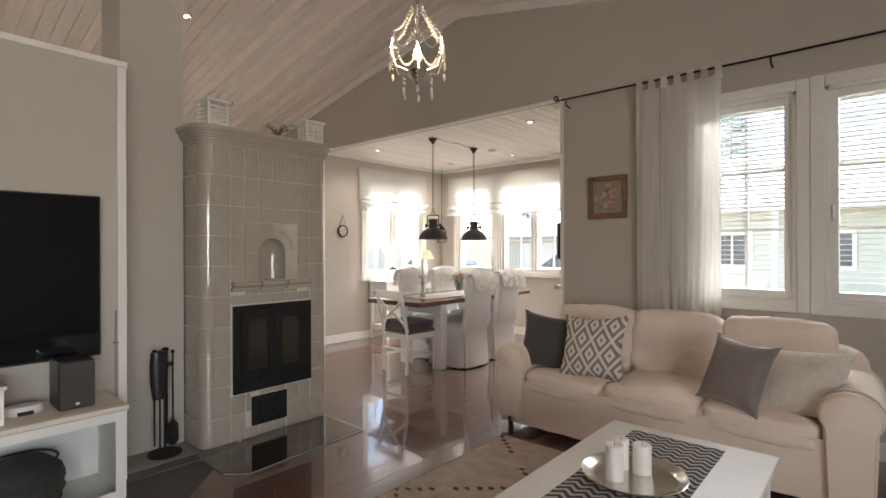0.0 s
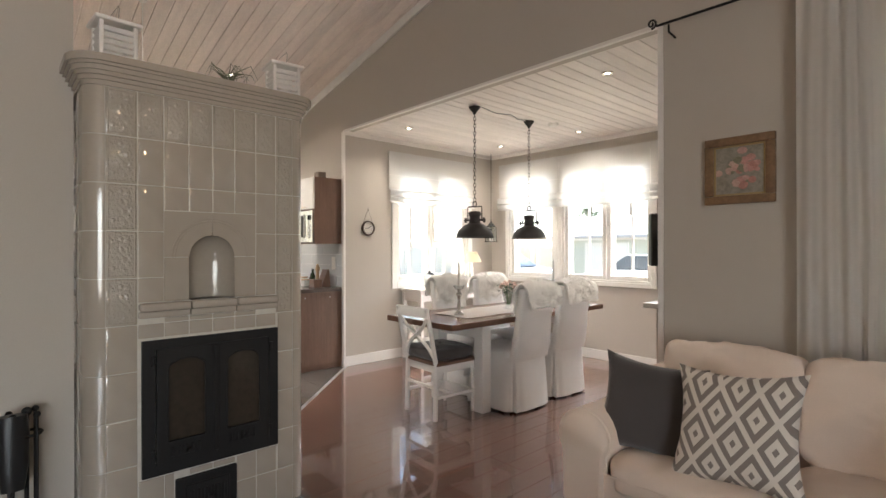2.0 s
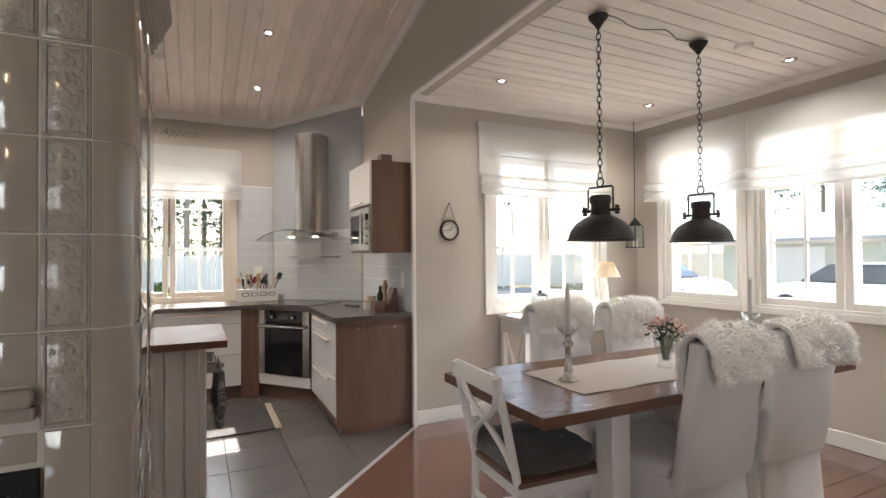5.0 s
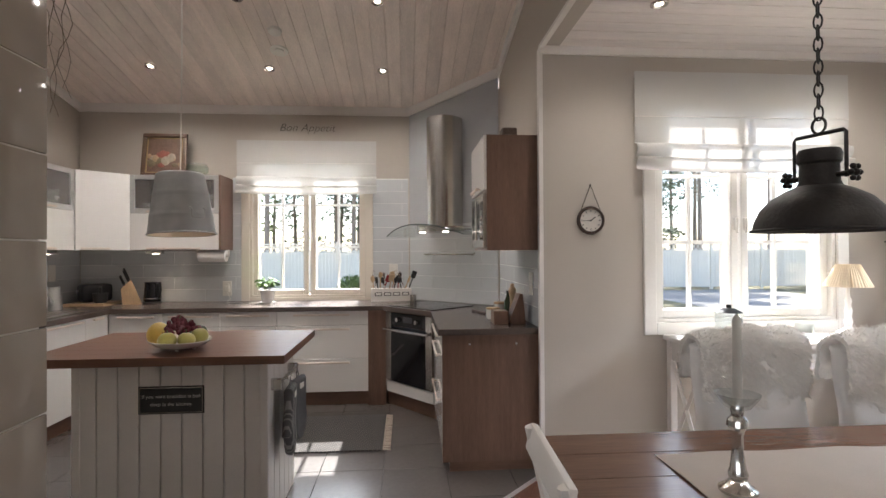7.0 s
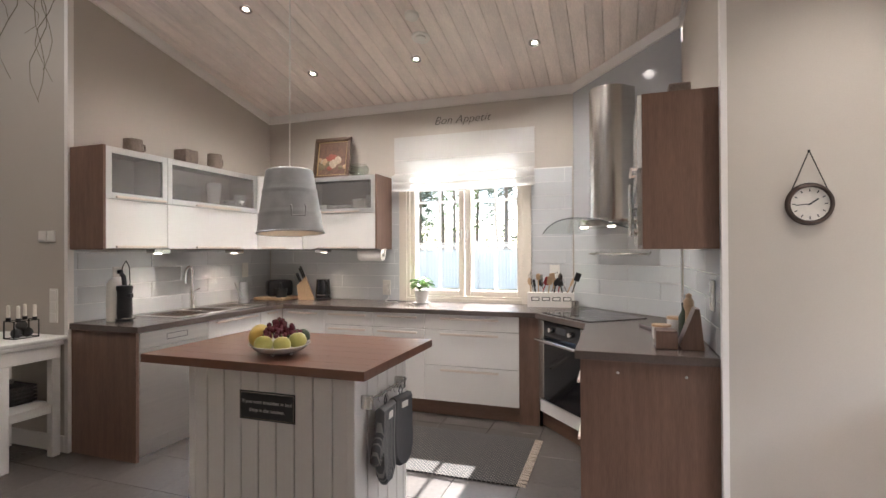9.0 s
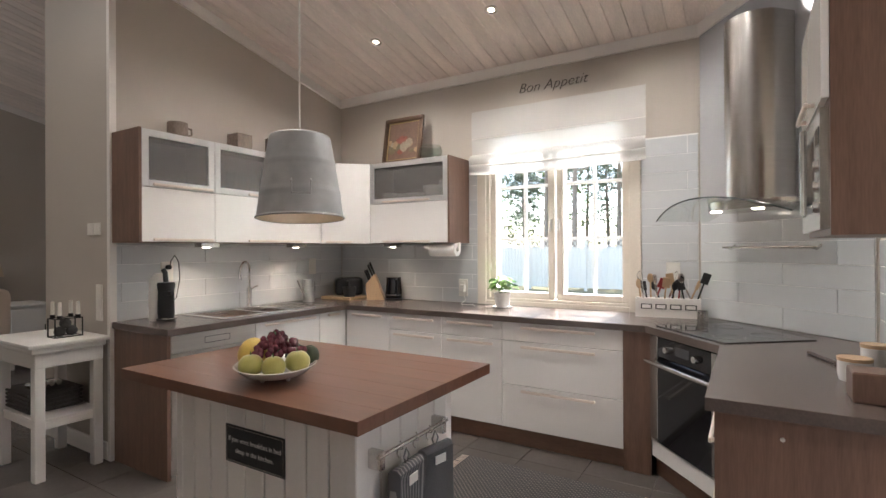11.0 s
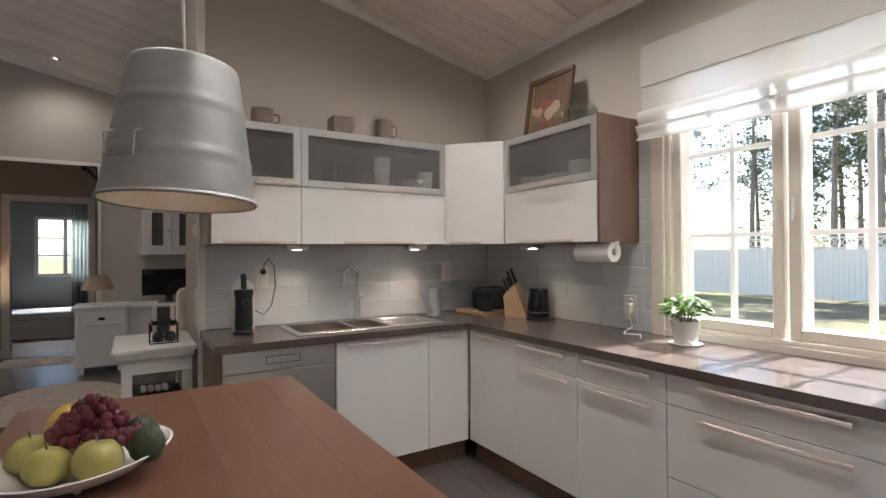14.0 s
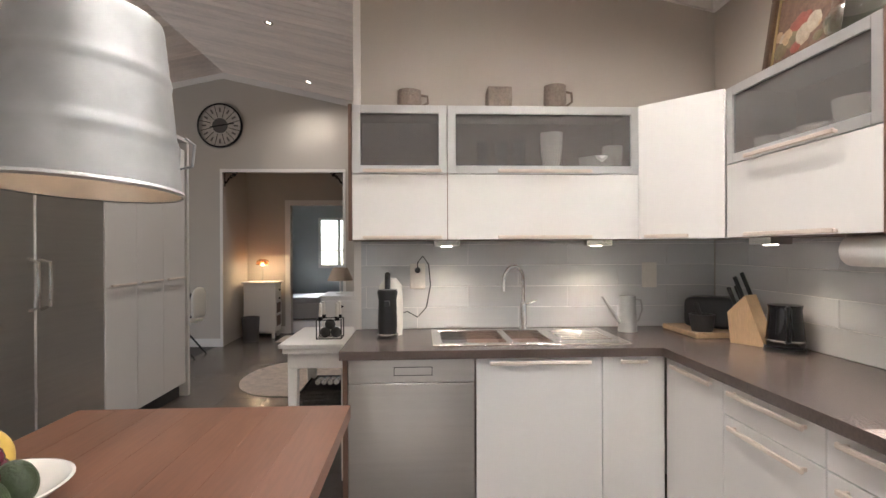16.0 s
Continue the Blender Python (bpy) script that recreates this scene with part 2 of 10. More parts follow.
HEARTH = pane_glass("hearth_glass", (0.82, 0.85, 0.84))
STONE_HEARTH = mat("hearth_stone", (0.24, 0.215, 0.19), 0.4, var=0.15)
GREY_CLOTH = mat("grey_oven_glove_cloth", (0.10, 0.098, 0.1), 0.95, var=0.2, fine=260, bump=0.4)
PAPER = mat("paper_towel", (0.82, 0.79, 0.76), 0.9, var=0.02, bump=0.1)
LEAF = mat("basil_leaf", (0.14, 0.27, 0.05), 0.45, var=0.35, scale=20, island=0.5)
DARK_LEAF = mat("dark_leaf", (0.03, 0.07, 0.03), 0.55, var=0.4, scale=20, island=0.5)
GRAPE = mat("red_grape", (0.13, 0.028, 0.04), 0.25, var=0.4, scale=9, island=0.5, bump=0)
APPLE = mat("green_apple", (0.42, 0.38, 0.11), 0.3, var=0.15, scale=12, bump=0)
MELON = mat("yellow_melon", (0.62, 0.42, 0.09), 0.4, var=0.12, scale=10)
AVOCADO = mat("avocado_skin", (0.035, 0.05, 0.02), 0.45, var=0.3, scale=20, fine=120, bump=0.4)
PINK = mat("pale_pink_petals", (0.70, 0.50, 0.43), 0.7, var=0.25, scale=20, island=0.5)
STEM = mat("green_stem", (0.07, 0.13, 0.04), 0.6, island=0.3)
BARK_CUP = mat("bark_brown_ceramic", (0.20, 0.155, 0.125), 0.7, var=0.35, scale=25, fine=90, bump=0.6)
LAMPSHADE = cloth_thin("cream_shade_cloth", (0.86, 0.76, 0.60), 0.4)
LAMPSHADE_BEIGE = cloth_thin("beige_shade_cloth", (0.55, 0.43, 0.33), 0.3)
BULB = glow("warm_bulb", (1.0, 0.72, 0.38), 14)
SPOT = glow("spot_lens", (1.0, 0.88, 0.70), 4)
COPPER_IN = mat("warm_lamp_inside", (0.74, 0.66, 0.56), 0.38, metal=0.5, var=0.08)
# ---- building tools ----
def part(name, bm, material, parent=None, label="", smooth=True, angle=38):
    """Links a bmesh as one mesh object, under a thing or a part if one is given."""
    me = bpy.data.meshes.new(name)
    bmesh.ops.recalc_face_normals(bm, faces=bm.faces[:])
    bm.to_mesh(me)
    bm.free()
    me.materials.append(material)
    if smooth and len(me.polygons):
        me.polygons.foreach_set("use_smooth", [True] * len(me.polygons))
        me.set_sharp_from_angle(angle=radians(angle))
    ob = new(name, me)
    if parent is not None:
        ob.parent = parent
    if label:
        ob["label"] = label
    return ob


def thing(name, label, category, at=(0, 0, 0), turn=0.0, group="", kind=""):
    """An Empty at a thing's base, to hold its parts."""
    e = new(name)
    e.empty_display_size = 0.1
    e.matrix_basis = pose(*at, 0, 0, turn)
    return tagged(e, label, category, group, kind)


def solo(name, bm, material, label, category, at=(0, 0, 0), turn=0.0, group="", kind="", smooth=True, angle=38):
    """A thing that is one mesh."""
    ob = part(name, bm, material, None, "", smooth, angle)
    ob.matrix_basis = pose(*at, 0, 0, turn)
    return tagged(ob, label, category, group, kind)


def box(x0, x1, y0, y1, z0, z1, bev=0.0, bm=None, seg=1):
    """A box, with bevelled edges, in a new bmesh or added to one."""
    out = bm or bmesh.new()
    t = bmesh.new() if bev else out
    vs = [t.verts.new((x, y, z)) for x in (x0, x1) for y in (y0, y1) for z in (z0, z1)]
    for f in ((0, 1, 3, 2), (4, 6, 7, 5), (0, 4, 5, 1), (2, 3, 7, 6), (0, 2, 6, 4), (1, 5, 7, 3)):
        t.faces.new([vs[i] for i in f])
    if bev:
        bmesh.ops.bevel(t, geom=t.edges[:], offset=bev, segments=seg, profile=0.5, affect="EDGES")
        merge(out, t)
    return out


def merge(bm, other, m=None):
    """Adds another bmesh, moved by m, and frees it."""
    if m is not None:
        other.transform(m)
    tmp = bpy.data.meshes.new("tmp")
    other.to_mesh(tmp)
    other.free()
    bm.from_mesh(tmp)
    bpy.data.meshes.remove(tmp)
    return bm


def prism(poly, axis, a, b, bm=None):
    """A polygon of 2D points swept along an axis from a to b."""
    bm = bm or bmesh.new()

    def at(p, s):
        return {"x": (s, p[0], p[1]), "y": (p[0], s, p[1]), "z": (p[0], p[1], s)}[axis]

    lo = [bm.verts.new(at(p, a)) for p in poly]
    hi = [bm.verts.new(at(p, b)) for p in poly]
    n = len(poly)
    bm.faces.new(lo)
    bm.faces.new(hi[::-1])
    for i in range(n):
        bm.faces.new((lo[i], hi[i], hi[(i + 1) % n], lo[(i + 1) % n]))
    return bm


def lathe(profile, seg=24, at=(0, 0, 0), bm=None, sx=1.0, sy=1.0):
    """Turned shape from (radius, z) pairs."""
    bm = bm or bmesh.new()
    rings = []
    for r, z in profile:
        if r < 1e-5:
            rings.append([bm.verts.new((at[0], at[1], at[2] + z))])
        else:
            rings.append([bm.verts.new((at[0] + sx * r * math.cos(2 * math.pi * i / seg), at[1] + sy * r * math.sin(2 * math.pi * i / seg), at[2] + z)) for i in range(seg)])
    for a, b in zip(rings, rings[1:]):
        for i in range(seg):
            j = (i + 1) % seg
            if len(a) == 1 and len(b) > 1:
                bm.faces.new((a[0], b[i], b[j]))
            elif len(b) == 1 and len(a) > 1:
                bm.faces.new((a[i], b[0], a[j]))
            elif len(a) > 1:
                bm.faces.new((a[i], b[i], b[j], a[j]))
    return bm


def tube(pts, r, seg=8, bm=None, closed=False, r2=None):
    """A round bar along points; r2: the radius at its end."""
    bm = bm or bmesh.new()
    pts = [Vector(p) for p in pts]
    n = len(pts)
    rings = []
    up = Vector((0, 0, 1))
    for i, p in enumerate(pts):
        if closed:
            d = pts[(i + 1) % n] - pts[i - 1]
        else:
            d = pts[min(i + 1, n - 1)] - pts[max(i - 1, 0)]
        d.normalize()
        if abs(d.dot(up)) > 0.98:
            up = Vector((1, 0, 0)) if abs(d.x) < 0.9 else Vector((0, 1, 0))
        s = d.cross(up).normalized()
        u = s.cross(d).normalized()
        rr = r if r2 is None else r + (r2 - r) * i / (n - 1)
        rings.append([bm.verts.new(p + rr * (math.cos(2 * math.pi * k / seg) * s + math.sin(2 * math.pi * k / seg) * u)) for k in range(seg)])
        up = u
    for i in range(n if closed else n - 1):
        a, b = rings[i], rings[(i + 1) % n]
        for k in range(seg):
            bm.faces.new((a[k], a[(k + 1) % seg], b[(k + 1) % seg], b[k]))
    if not closed:
        bm.faces.new(rings[0][::-1])
        bm.faces.new(rings[-1])
    return bm


def arc(cx, cz, r, a0, a1, n=12, y=0.0):
    return [(cx + r * math.cos(radians(a0 + (a1 - a0) * i / n)), y, cz + r * math.sin(radians(a0 + (a1 - a0) * i / n))) for i in range(n + 1)]


def ball(r, at=(0, 0, 0), bm=None, seg=12, rings=8, sx=1, sy=1, sz=1):
    prof = [(r * math.sin(math.pi * i / rings), -sz * r * math.cos(math.pi * i / rings)) for i in range(rings + 1)]
    prof[0], prof[-1] = (0, -sz * r), (0, sz * r)
    return lathe(prof, seg, at, bm, sx, sy)


def cushion(w, d, h, n=14, e=0.35, bm=None, crown=0.3, wob=0.004, seed=0):
    """An upholstered block, rounded at its edges and crowned on top. Centre of its underside at the origin."""
    bm = bm or bmesh.new()
    t = bmesh.new()
    bmesh.ops.create_cube(t, size=2.0)
    bmesh.ops.subdivide_edges(t, edges=t.edges[:], cuts=n, use_grid_fill=True)
    for v in t.verts:
        x, y, z = v.co
        ex = min(1.0, (abs(x) ** 6 + abs(y) ** 6 + abs(z) ** 6) ** (1 / 6))
        q = Vector((x, y, z))
        pw = 7.0
        s = (abs(x) ** pw + abs(y) ** pw + abs(z) ** pw) ** (1 / pw)
        q = q / s
        cr = crown * (1 - x * x) * (1 - y * y)
        p = Vector((q.x * w / 2, q.y * d / 2, (q.z * (1 + (cr if z > 0 else 0.0)) + 1) * h / 2))
        p += wob * noise.noise_vector(p * 9 + Vector((seed, seed * 2, 0))) + 0.45 * wob * noise.noise_vector(p * 24 + Vector((seed, 3, seed)))
        v.co = p
    return merge(bm, t)


def pillow(w, h, d, n=16, seed=0):
    """A scatter cushion standing in the x-z plane: pinched edges, pointed corners."""
    bm = bmesh.new()
    t = bmesh.new()
    sides = []
    for s in (1, -1):
        g = []
        for i in range(n + 1):
            row = []
            for j in range(n + 1):
                u, v = 2 * i / n - 1, 2 * j / n - 1
                ux = u * (1 - 0.15 * (1 - v * v) * abs(u) ** 2)
                vx = v * (1 - 0.15 * (1 - u * u) * abs(v) ** 2)
                th = ((1 - u ** 2) * (1 - v ** 2)) ** 0.45
                p = Vector((ux * w / 2, s * d / 2 * th, vx * h / 2 + h / 2))
                p += 0.010 * th * noise.noise_vector(p * 7 + Vector((seed * 3.1, s, seed)))
                row.append(p)
            g.append(row)
        sides.append(g)
    for s, g in enumerate(sides):
        vs = [[bm.verts.new(p) for p in row] for row in g]
        for i in range(n):
            for j in range(n):
                f = (vs[i][j], vs[i + 1][j], vs[i + 1][j + 1], vs[i][j + 1])
                bm.faces.new(f if s else f[::-1])
    t.free()
    bmesh.ops.remove_doubles(bm, verts=bm.verts[:], dist=0.0008)
    return bm


def sheet(fn, nu, nv, thick=0.003):
    """A cloth from fn(u, v) with u, v in 0..1, given a thickness along its normals."""
    bm = bmesh.new()
    P = [[Vector(fn(i / nu, j / nv)) for j in range(nv + 1)] for i in range(nu + 1)]
    top, bot = [], []
    for i in range(nu + 1):
        ra, rb = [], []
        for j in range(nv + 1):
            a = P[min(i + 1, nu)][j] - P[max(i - 1, 0)][j]
            b = P[i][min(j + 1, nv)] - P[i][max(j - 1, 0)]
            nn = a.cross(b)
            nn = nn.normalized() if nn.length > 1e-9 else Vector((0, 0, 1))
            ra.append(bm.verts.new(P[i][j] + nn * thick / 2))
            rb.append(bm.verts.new(P[i][j] - nn * thick / 2))
        top.append(ra)
        bot.append(rb)
    for i in range(nu):
        for j in range(nv):
            bm.faces.new((top[i][j], top[i + 1][j], top[i + 1][j + 1], top[i][j + 1]))
            bm.faces.new((bot[i][j], bot[i][j + 1], bot[i + 1][j + 1], bot[i + 1][j]))
    for i in range(nu):
        for j in (0, nv):
            bm.faces.new((top[i][j], bot[i][j], bot[i + 1][j], top[i + 1][j]))
    for j in range(nv):
        for i in (0, nu):
            bm.faces.new((top[i][j], top[i][j + 1], bot[i][j + 1], bot[i][j]))
    return bm


def words(text, size, material, m, name, parent=None, depth=0.001, shear=0.0, label="", spacing=1.0, thin=0.0):
    """Lettering as a mesh, in the built-in font."""
    c = bpy.data.curves.new(name, "FONT")
    c.body, c.size, c.extrude, c.shear, c.space_character = text, size, depth, shear, spacing
    c.offset = thin
    c.align_x, c.align_y = "CENTER", "CENTER"
    o = bpy.data.objects.new(name, c)
    scene.collection.objects.link(o)
    me = bpy.data.meshes.new_from_object(o.evaluated_get(bpy.context.evaluated_depsgraph_get()))
    bpy.data.objects.remove(o)
    bpy.data.curves.remove(c)
    me.materials.clear()
    me.materials.append(material)
    ob = new(name, me)
    if parent is not None:
        ob.parent = parent
    ob.matrix_basis = m
    if label:
        ob["label"] = label
    return ob


def structure(ob, label="", category=""):
    return tagged(ob, label, category, kind="structure")


# ---- shell of the house ----
RIDGE_X, RIDGE_Z, PITCH = -3.33, 3.85, 0.2137
WX, SY, NY = -7.87, 0.125, 4.20            # kitchen window wall, sink wall, gable wall to the dining bay
CX, DY, DZ = -5.745, 6.68, 2.68            # dining clock wall, dining far wall, dining ceiling
EX, GY = 3.2, -4.10                        # living room's end, far gable
BX, BY = -5.70, -0.83                      # end of the sink wall block


def roof(x):
    return RIDGE_Z - PITCH * abs(x - RIDGE_X)


def gable(x0, x1, z0):
    """Outline in x-z under the sloping ceiling."""
    pts = [(x0, z0), (x1, z0), (x1, roof(x1))]
    if x0 < RIDGE_X < x1:
        pts.append((RIDGE_X, RIDGE_Z))
    return pts + [(x0, roof(x0))]


def wall_with_holes(a0, a1, z0, z1, t0, t1, axis, holes):
    """Wall along an axis ('x' or 'y') from a0 to a1, thick from t0 to t1, with rectangular holes (a, b, za, zb)."""
    bm = bmesh.new()

    def blk(p, q, za, zb):
        if q - p < 1e-4 or zb - za < 1e-4:
            return
        if axis == "y":
            box(t0, t1, p, q, za, zb, bm=bm)
        else:
            box(p, q, t0, t1, za, zb, bm=bm)

    at = a0
    for a, b, za, zb in sorted(holes):
        blk(at, a, z0, z1)
        blk(a, b, z0, za)
        blk(a, b, zb, z1)
        at = b
    blk(at, a1, z0, z1)
    return bm


# holes for windows: (from, to, sill, head)
K_WIN = (1.77, 2.93, 0.935, 2.40)
D_WIN_W = (4.94, 6.17, 0.93, 2.40)
D_WIN_1 = (-5.42, -4.64, 0.94, 2.40)
D_WIN_2 = (-4.53, -3.35, 0.94, 2.40)
D_WIN_3 = (-3.17, -2.50, 0.94, 2.40)
L_WIN_1 = (-1.02, -0.385, 0.955, 2.38)
L_WIN_2 = (-0.235, 0.40, 0.955, 2.38)

structure(part("wall_west", wall_with_holes(GY - 0.2, 3.39, 0, roof(WX), WX - 0.2, WX, "y", [K_WIN]), WALL, smooth=False), "beige painted kitchen wall with a window", "wall")
bm = prism([(WX, 3.39), (-7.12, NY), (WX - 0.2, NY + 0.2), (WX - 0.2, 3.39)], "z", 0, 2.86)
structure(part("wall_corner", bm, WALL, smooth=False), "diagonal wall across the kitchen corner", "wall")
bm = prism(gable(-7.12, CX, 0), "y", NY, NY + 0.12)
prism([(CX, DZ), (-2.13, DZ), (-2.13, roof(-2.13)), (RIDGE_X, RIDGE_Z), (CX, roof(CX))], "y", NY, NY + 0.12, bm)
structure(part("wall_north_kitchen", bm, WALL, smooth=False), "beige gable wall above the opening to the dining bay", "wall")
bm = wall_with_holes(-2.13, EX, 0, 2.5, NY, NY + 0.16, "x", [L_WIN_1, L_WIN_2])
prism([(-2.13, 2.5), (EX, 2.5), (EX, roof(EX) + 0.1), (-2.13, roof(-2.13))], "y", NY, NY + 0.16, bm)
structure(part("wall_north_living", bm, WALL, smooth=False), "beige living room wall with two windows", "wall")
structure(part("wall_dining_west", wall_with_holes(NY + 0.12, DY + 0.18, 0, 2.8, CX - 0.18, CX, "y", [D_WIN_W]), WALL, smooth=False), "beige dining wall with a clock and a window", "wall")
structure(part("wall_dining_north", wall_with_holes(CX, -1.9, 0, 2.8, DY, DY + 0.18, "x", [D_WIN_1, D_WIN_2, D_WIN_3]), WALL, smooth=False), "beige dining wall with a row of windows", "wall")
structure(part("wall_dining_east", box(-2.05, -1.9, NY + 0.16, DY, 0, 2.8), WALL, smooth=False), "beige wall closing the dining bay", "wall")
structure(part("wall_sink_block", prism(gable(WX, BX, 0), "y", BY, SY), WALL, smooth=False), "thick beige wall behind the sink", "wall")
bm = prism(gable(WX, -4.99, 0), "y", GY - 0.14, GY)
prism(gable(-3.30, EX, 0), "y", GY - 0.14, GY, bm)
prism([(-4.99, 2.47), (-3.30, 2.47), (-3.30, roof(-3.30)), (RIDGE_X, RIDGE_Z), (-4.99, roof(-4.99))], "y", GY - 0.14, GY, bm)
structure(part("wall_south", bm, WALL, smooth=False), "beige gable wall with a wide opening to the hall", "wall")
structure(part("wall_east", wall_with_holes(GY, NY + 0.16, 0, roof(EX) + 0.1, EX, EX + 0.15, "y", [(-2.7, 0.3, 0.6, 2.3)]), WALL, smooth=False), "plain beige wall with an assumed wide window closing the living room", "wall")
# hall behind the south gable
structure(part("wall_hall", wall_with_holes(-6.6, -2.4, 0, 2.6, -5.30, -5.17, "x", [(-4.82, -3.97, 0, 2.08)]), WALL, smooth=False), "beige hall wall with a doorway", "wall")
bm = box(-3.28, -3.15, -5.17, GY - 0.14, 0, 2.6)
box(-6.6, -6.45, -5.17, GY - 0.14, 0, 2.6, bm=bm)
structure(part("wall_hall_side", bm, WALL, smooth=False), "beige side walls of the hall", "wall")
bm = wall_with_holes(-6.2, -2.6, 0, 2.6, -8.2, -8.05, "x", [(-4.75, -3.85, 0.95, 2.05)])
box(-6.2, -6.05, -8.05, -5.30, 0, 2.6, bm=bm)
box(-2.75, -2.6, -8.05, -5.30, 0, 2.6, bm=bm)
structure(part("wall_far_room", bm, mat("pale_blue_grey_wall", (0.46, 0.48, 0.48), 0.85, var=0.03), smooth=False), "pale grey-blue walls of the far room", "wall")
structure(part("ceiling_hall", box(-6.6, -2.4, -8.2, GY - 0.14, 2.6, 2.7), WHITE, smooth=False), "white flat hall ceiling", "ceiling")

# sloping board ceilings: each board a strip with a groove beside it
BOARD = 0.118


def board_ceiling(x0, x1, ya, yb):
    bm = bmesh.new()
    y = ya
    while y < yb - 0.01:
        y2 = min(y + BOARD, yb)
        v = []
        for x in (x0, x1):
            z = roof(x)
            v.append([bm.verts.new((x, yy, z + dz)) for yy, dz in ((y + 0.005, 0.008), (y + 0.009, 0), (y2 - 0.009 + 0.005, 0), (y2, 0.008))])
        a, b = v
        for i in range(3):
            bm.faces.new((a[i], a[i + 1], b[i + 1], b[i]))
        y = y2
    z0, z1 = roof(x0), roof(x1)
    prism([(x0, z0 + 0.008), (x1, z1 + 0.008), (x1, z1 + 0.14), (x0, z0 + 0.14)], "y", ya, yb, bm)
    return bm


structure(part("ceiling_west", board_ceiling(WX - 0.2, RIDGE_X, GY - 0.14, NY + 0.12), CEIL, smooth=False), "limed wooden board ceiling sloping up to the ridge", "ceiling")
structure(part("ceiling_east", board_ceiling(RIDGE_X, EX + 0.15, GY - 0.14, NY + 0.16), CEIL, smooth=False), "limed wooden board ceiling sloping down from the ridge", "ceiling")
bm = bmesh.new()
x = CX
while x < -2.06:
    x2 = min(x + BOARD, -2.05)
    box(x + 0.004, x2 - 0.004, NY + 0.12, DY, DZ, DZ + 0.02, bm=bm)
    x = x2
box(CX - 0.18, -1.9, NY + 0.12, DY + 0.18, DZ + 0.012, DZ + 0.12, bm=bm)
structure(part("ceiling_dining", bm, CEIL_DINING, smooth=False), "pale flat board ceiling over the dining bay", "ceiling")


# cornice trim
def trim(name, bm, label="white painted trim", m=WHITE):
    return structure(part(name, bm, m, smooth=False), label, "trim")


def slope_trim(x0, x1, y0, y1, h=0.082):
    return prism([(x0, roof(x0) - h), (x1, roof(x1) - h), (x1, roof(x1) - 0.001), (x0, roof(x0) - 0.001)], "y", y0, y1)


trim("trim_ceiling_west", box(WX, WX + 0.025, SY, 3.39, roof(WX) - 0.08, roof(WX) + 0.004))
bm = prism([(WX, 3.39), (-7.12, NY), (-7.104, NY - 0.02), (WX + 0.016, 3.37)], "z", 0, 1)
for v in bm.verts:
    v.co.z = roof(v.co.x) - (0.08 if v.co.z < 0.5 else -0.004)
trim("trim_ceiling_corner", bm)
trim("trim_gable_north_west", slope_trim(-7.12, RIDGE_X, NY - 0.025, NY - 0.001))
trim("trim_gable_north_east", slope_trim(RIDGE_X, EX, NY - 0.025, NY - 0.001))
trim("trim_gable_sink", slope_trim(WX + 0.025, BX, SY + 0.001, SY + 0.025))
trim("trim_gable_south_west", slope_trim(WX, RIDGE_X, GY + 0.001, GY + 0.025))
trim("trim_gable_south_east", slope_trim(RIDGE_X, EX, GY + 0.001, GY + 0.025))
trim("trim_dining_west", box(CX, CX + 0.022, NY, DY, DZ - 0.05, DZ - 0.001))
trim("trim_dining_north", box(CX + 0.022, -2.05, DY - 0.022, DY, DZ - 0.05, DZ - 0.001))
trim("trim_opening_edge", box(CX, -2.13, NY - 0.012, NY + 0.02, DZ - 0.018, DZ + 0.002))
trim("trim_opening_post", box(CX - 0.03, CX + 0.012, NY - 0.014, NY + 0.012, 0, DZ - 0.018), "white corner strip at the opening")
trim("trim_opening_post_east", box(-2.142, -2.11, NY - 0.008, NY + 0.012, 0, DZ - 0.018), "white corner strip at the opening")
trim("trim_sink_wall_end", box(BX - 0.03, BX + 0.012, SY - 0.02, SY + 0.014, 0.0, roof(BX) - 0.08), "white corner strip on the wall's end")
trim("trim_hall_opening_head", box(-5.02, -3.27, GY, GY + 0.015, 2.455, 2.50))
trim("trim_hall_opening_a", box(-5.02, -4.985, GY, GY + 0.015, 0, 2.455))
trim("trim_hall_opening_b", box(-3.305, -3.27, GY, GY + 0.015, 0, 2.455))
bm = box(-4.90, -4.82, -5.17, -5.15, 0, 2.16)
box(-3.97, -3.89, -5.17, -5.15, 0, 2.16, bm=bm)
box(-4.82, -3.97, -5.17, -5.15, 2.08, 2.16, bm=bm)
structure(part("door_frame_hall", bm, WHITE, smooth=False), "white casing round the open hall doorway", "door frame")


def skirting(name, x0, x1, y0, y1):
    structure(part(name, box(x0, x1, y0, y1, 0, 0.115, 0.004), WHITE, smooth=False), "white painted baseboard", "baseboard")


skirting("baseboard_dining_west", CX, CX + 0.016, NY + 0.01, DY)
skirting("baseboard_dining_north", CX + 0.016, -2.05, DY - 0.016, DY)
skirting("baseboard_living", -2.1, EX, NY - 0.016, NY)
skirting("baseboard_block", BX, BX + 0.016, BY, SY - 0.02)
skirting("baseboard_south_a", WX, -5.02, GY, GY + 0.016)
skirting("baseboard_south_b", -3.27, EX, GY, GY + 0.016)
skirting("baseboard_hall", -3.89, -3.28, -5.17, -5.154)
skirting("baseboard_hall_b", -6.45, -4.90, -5.17, -5.154)

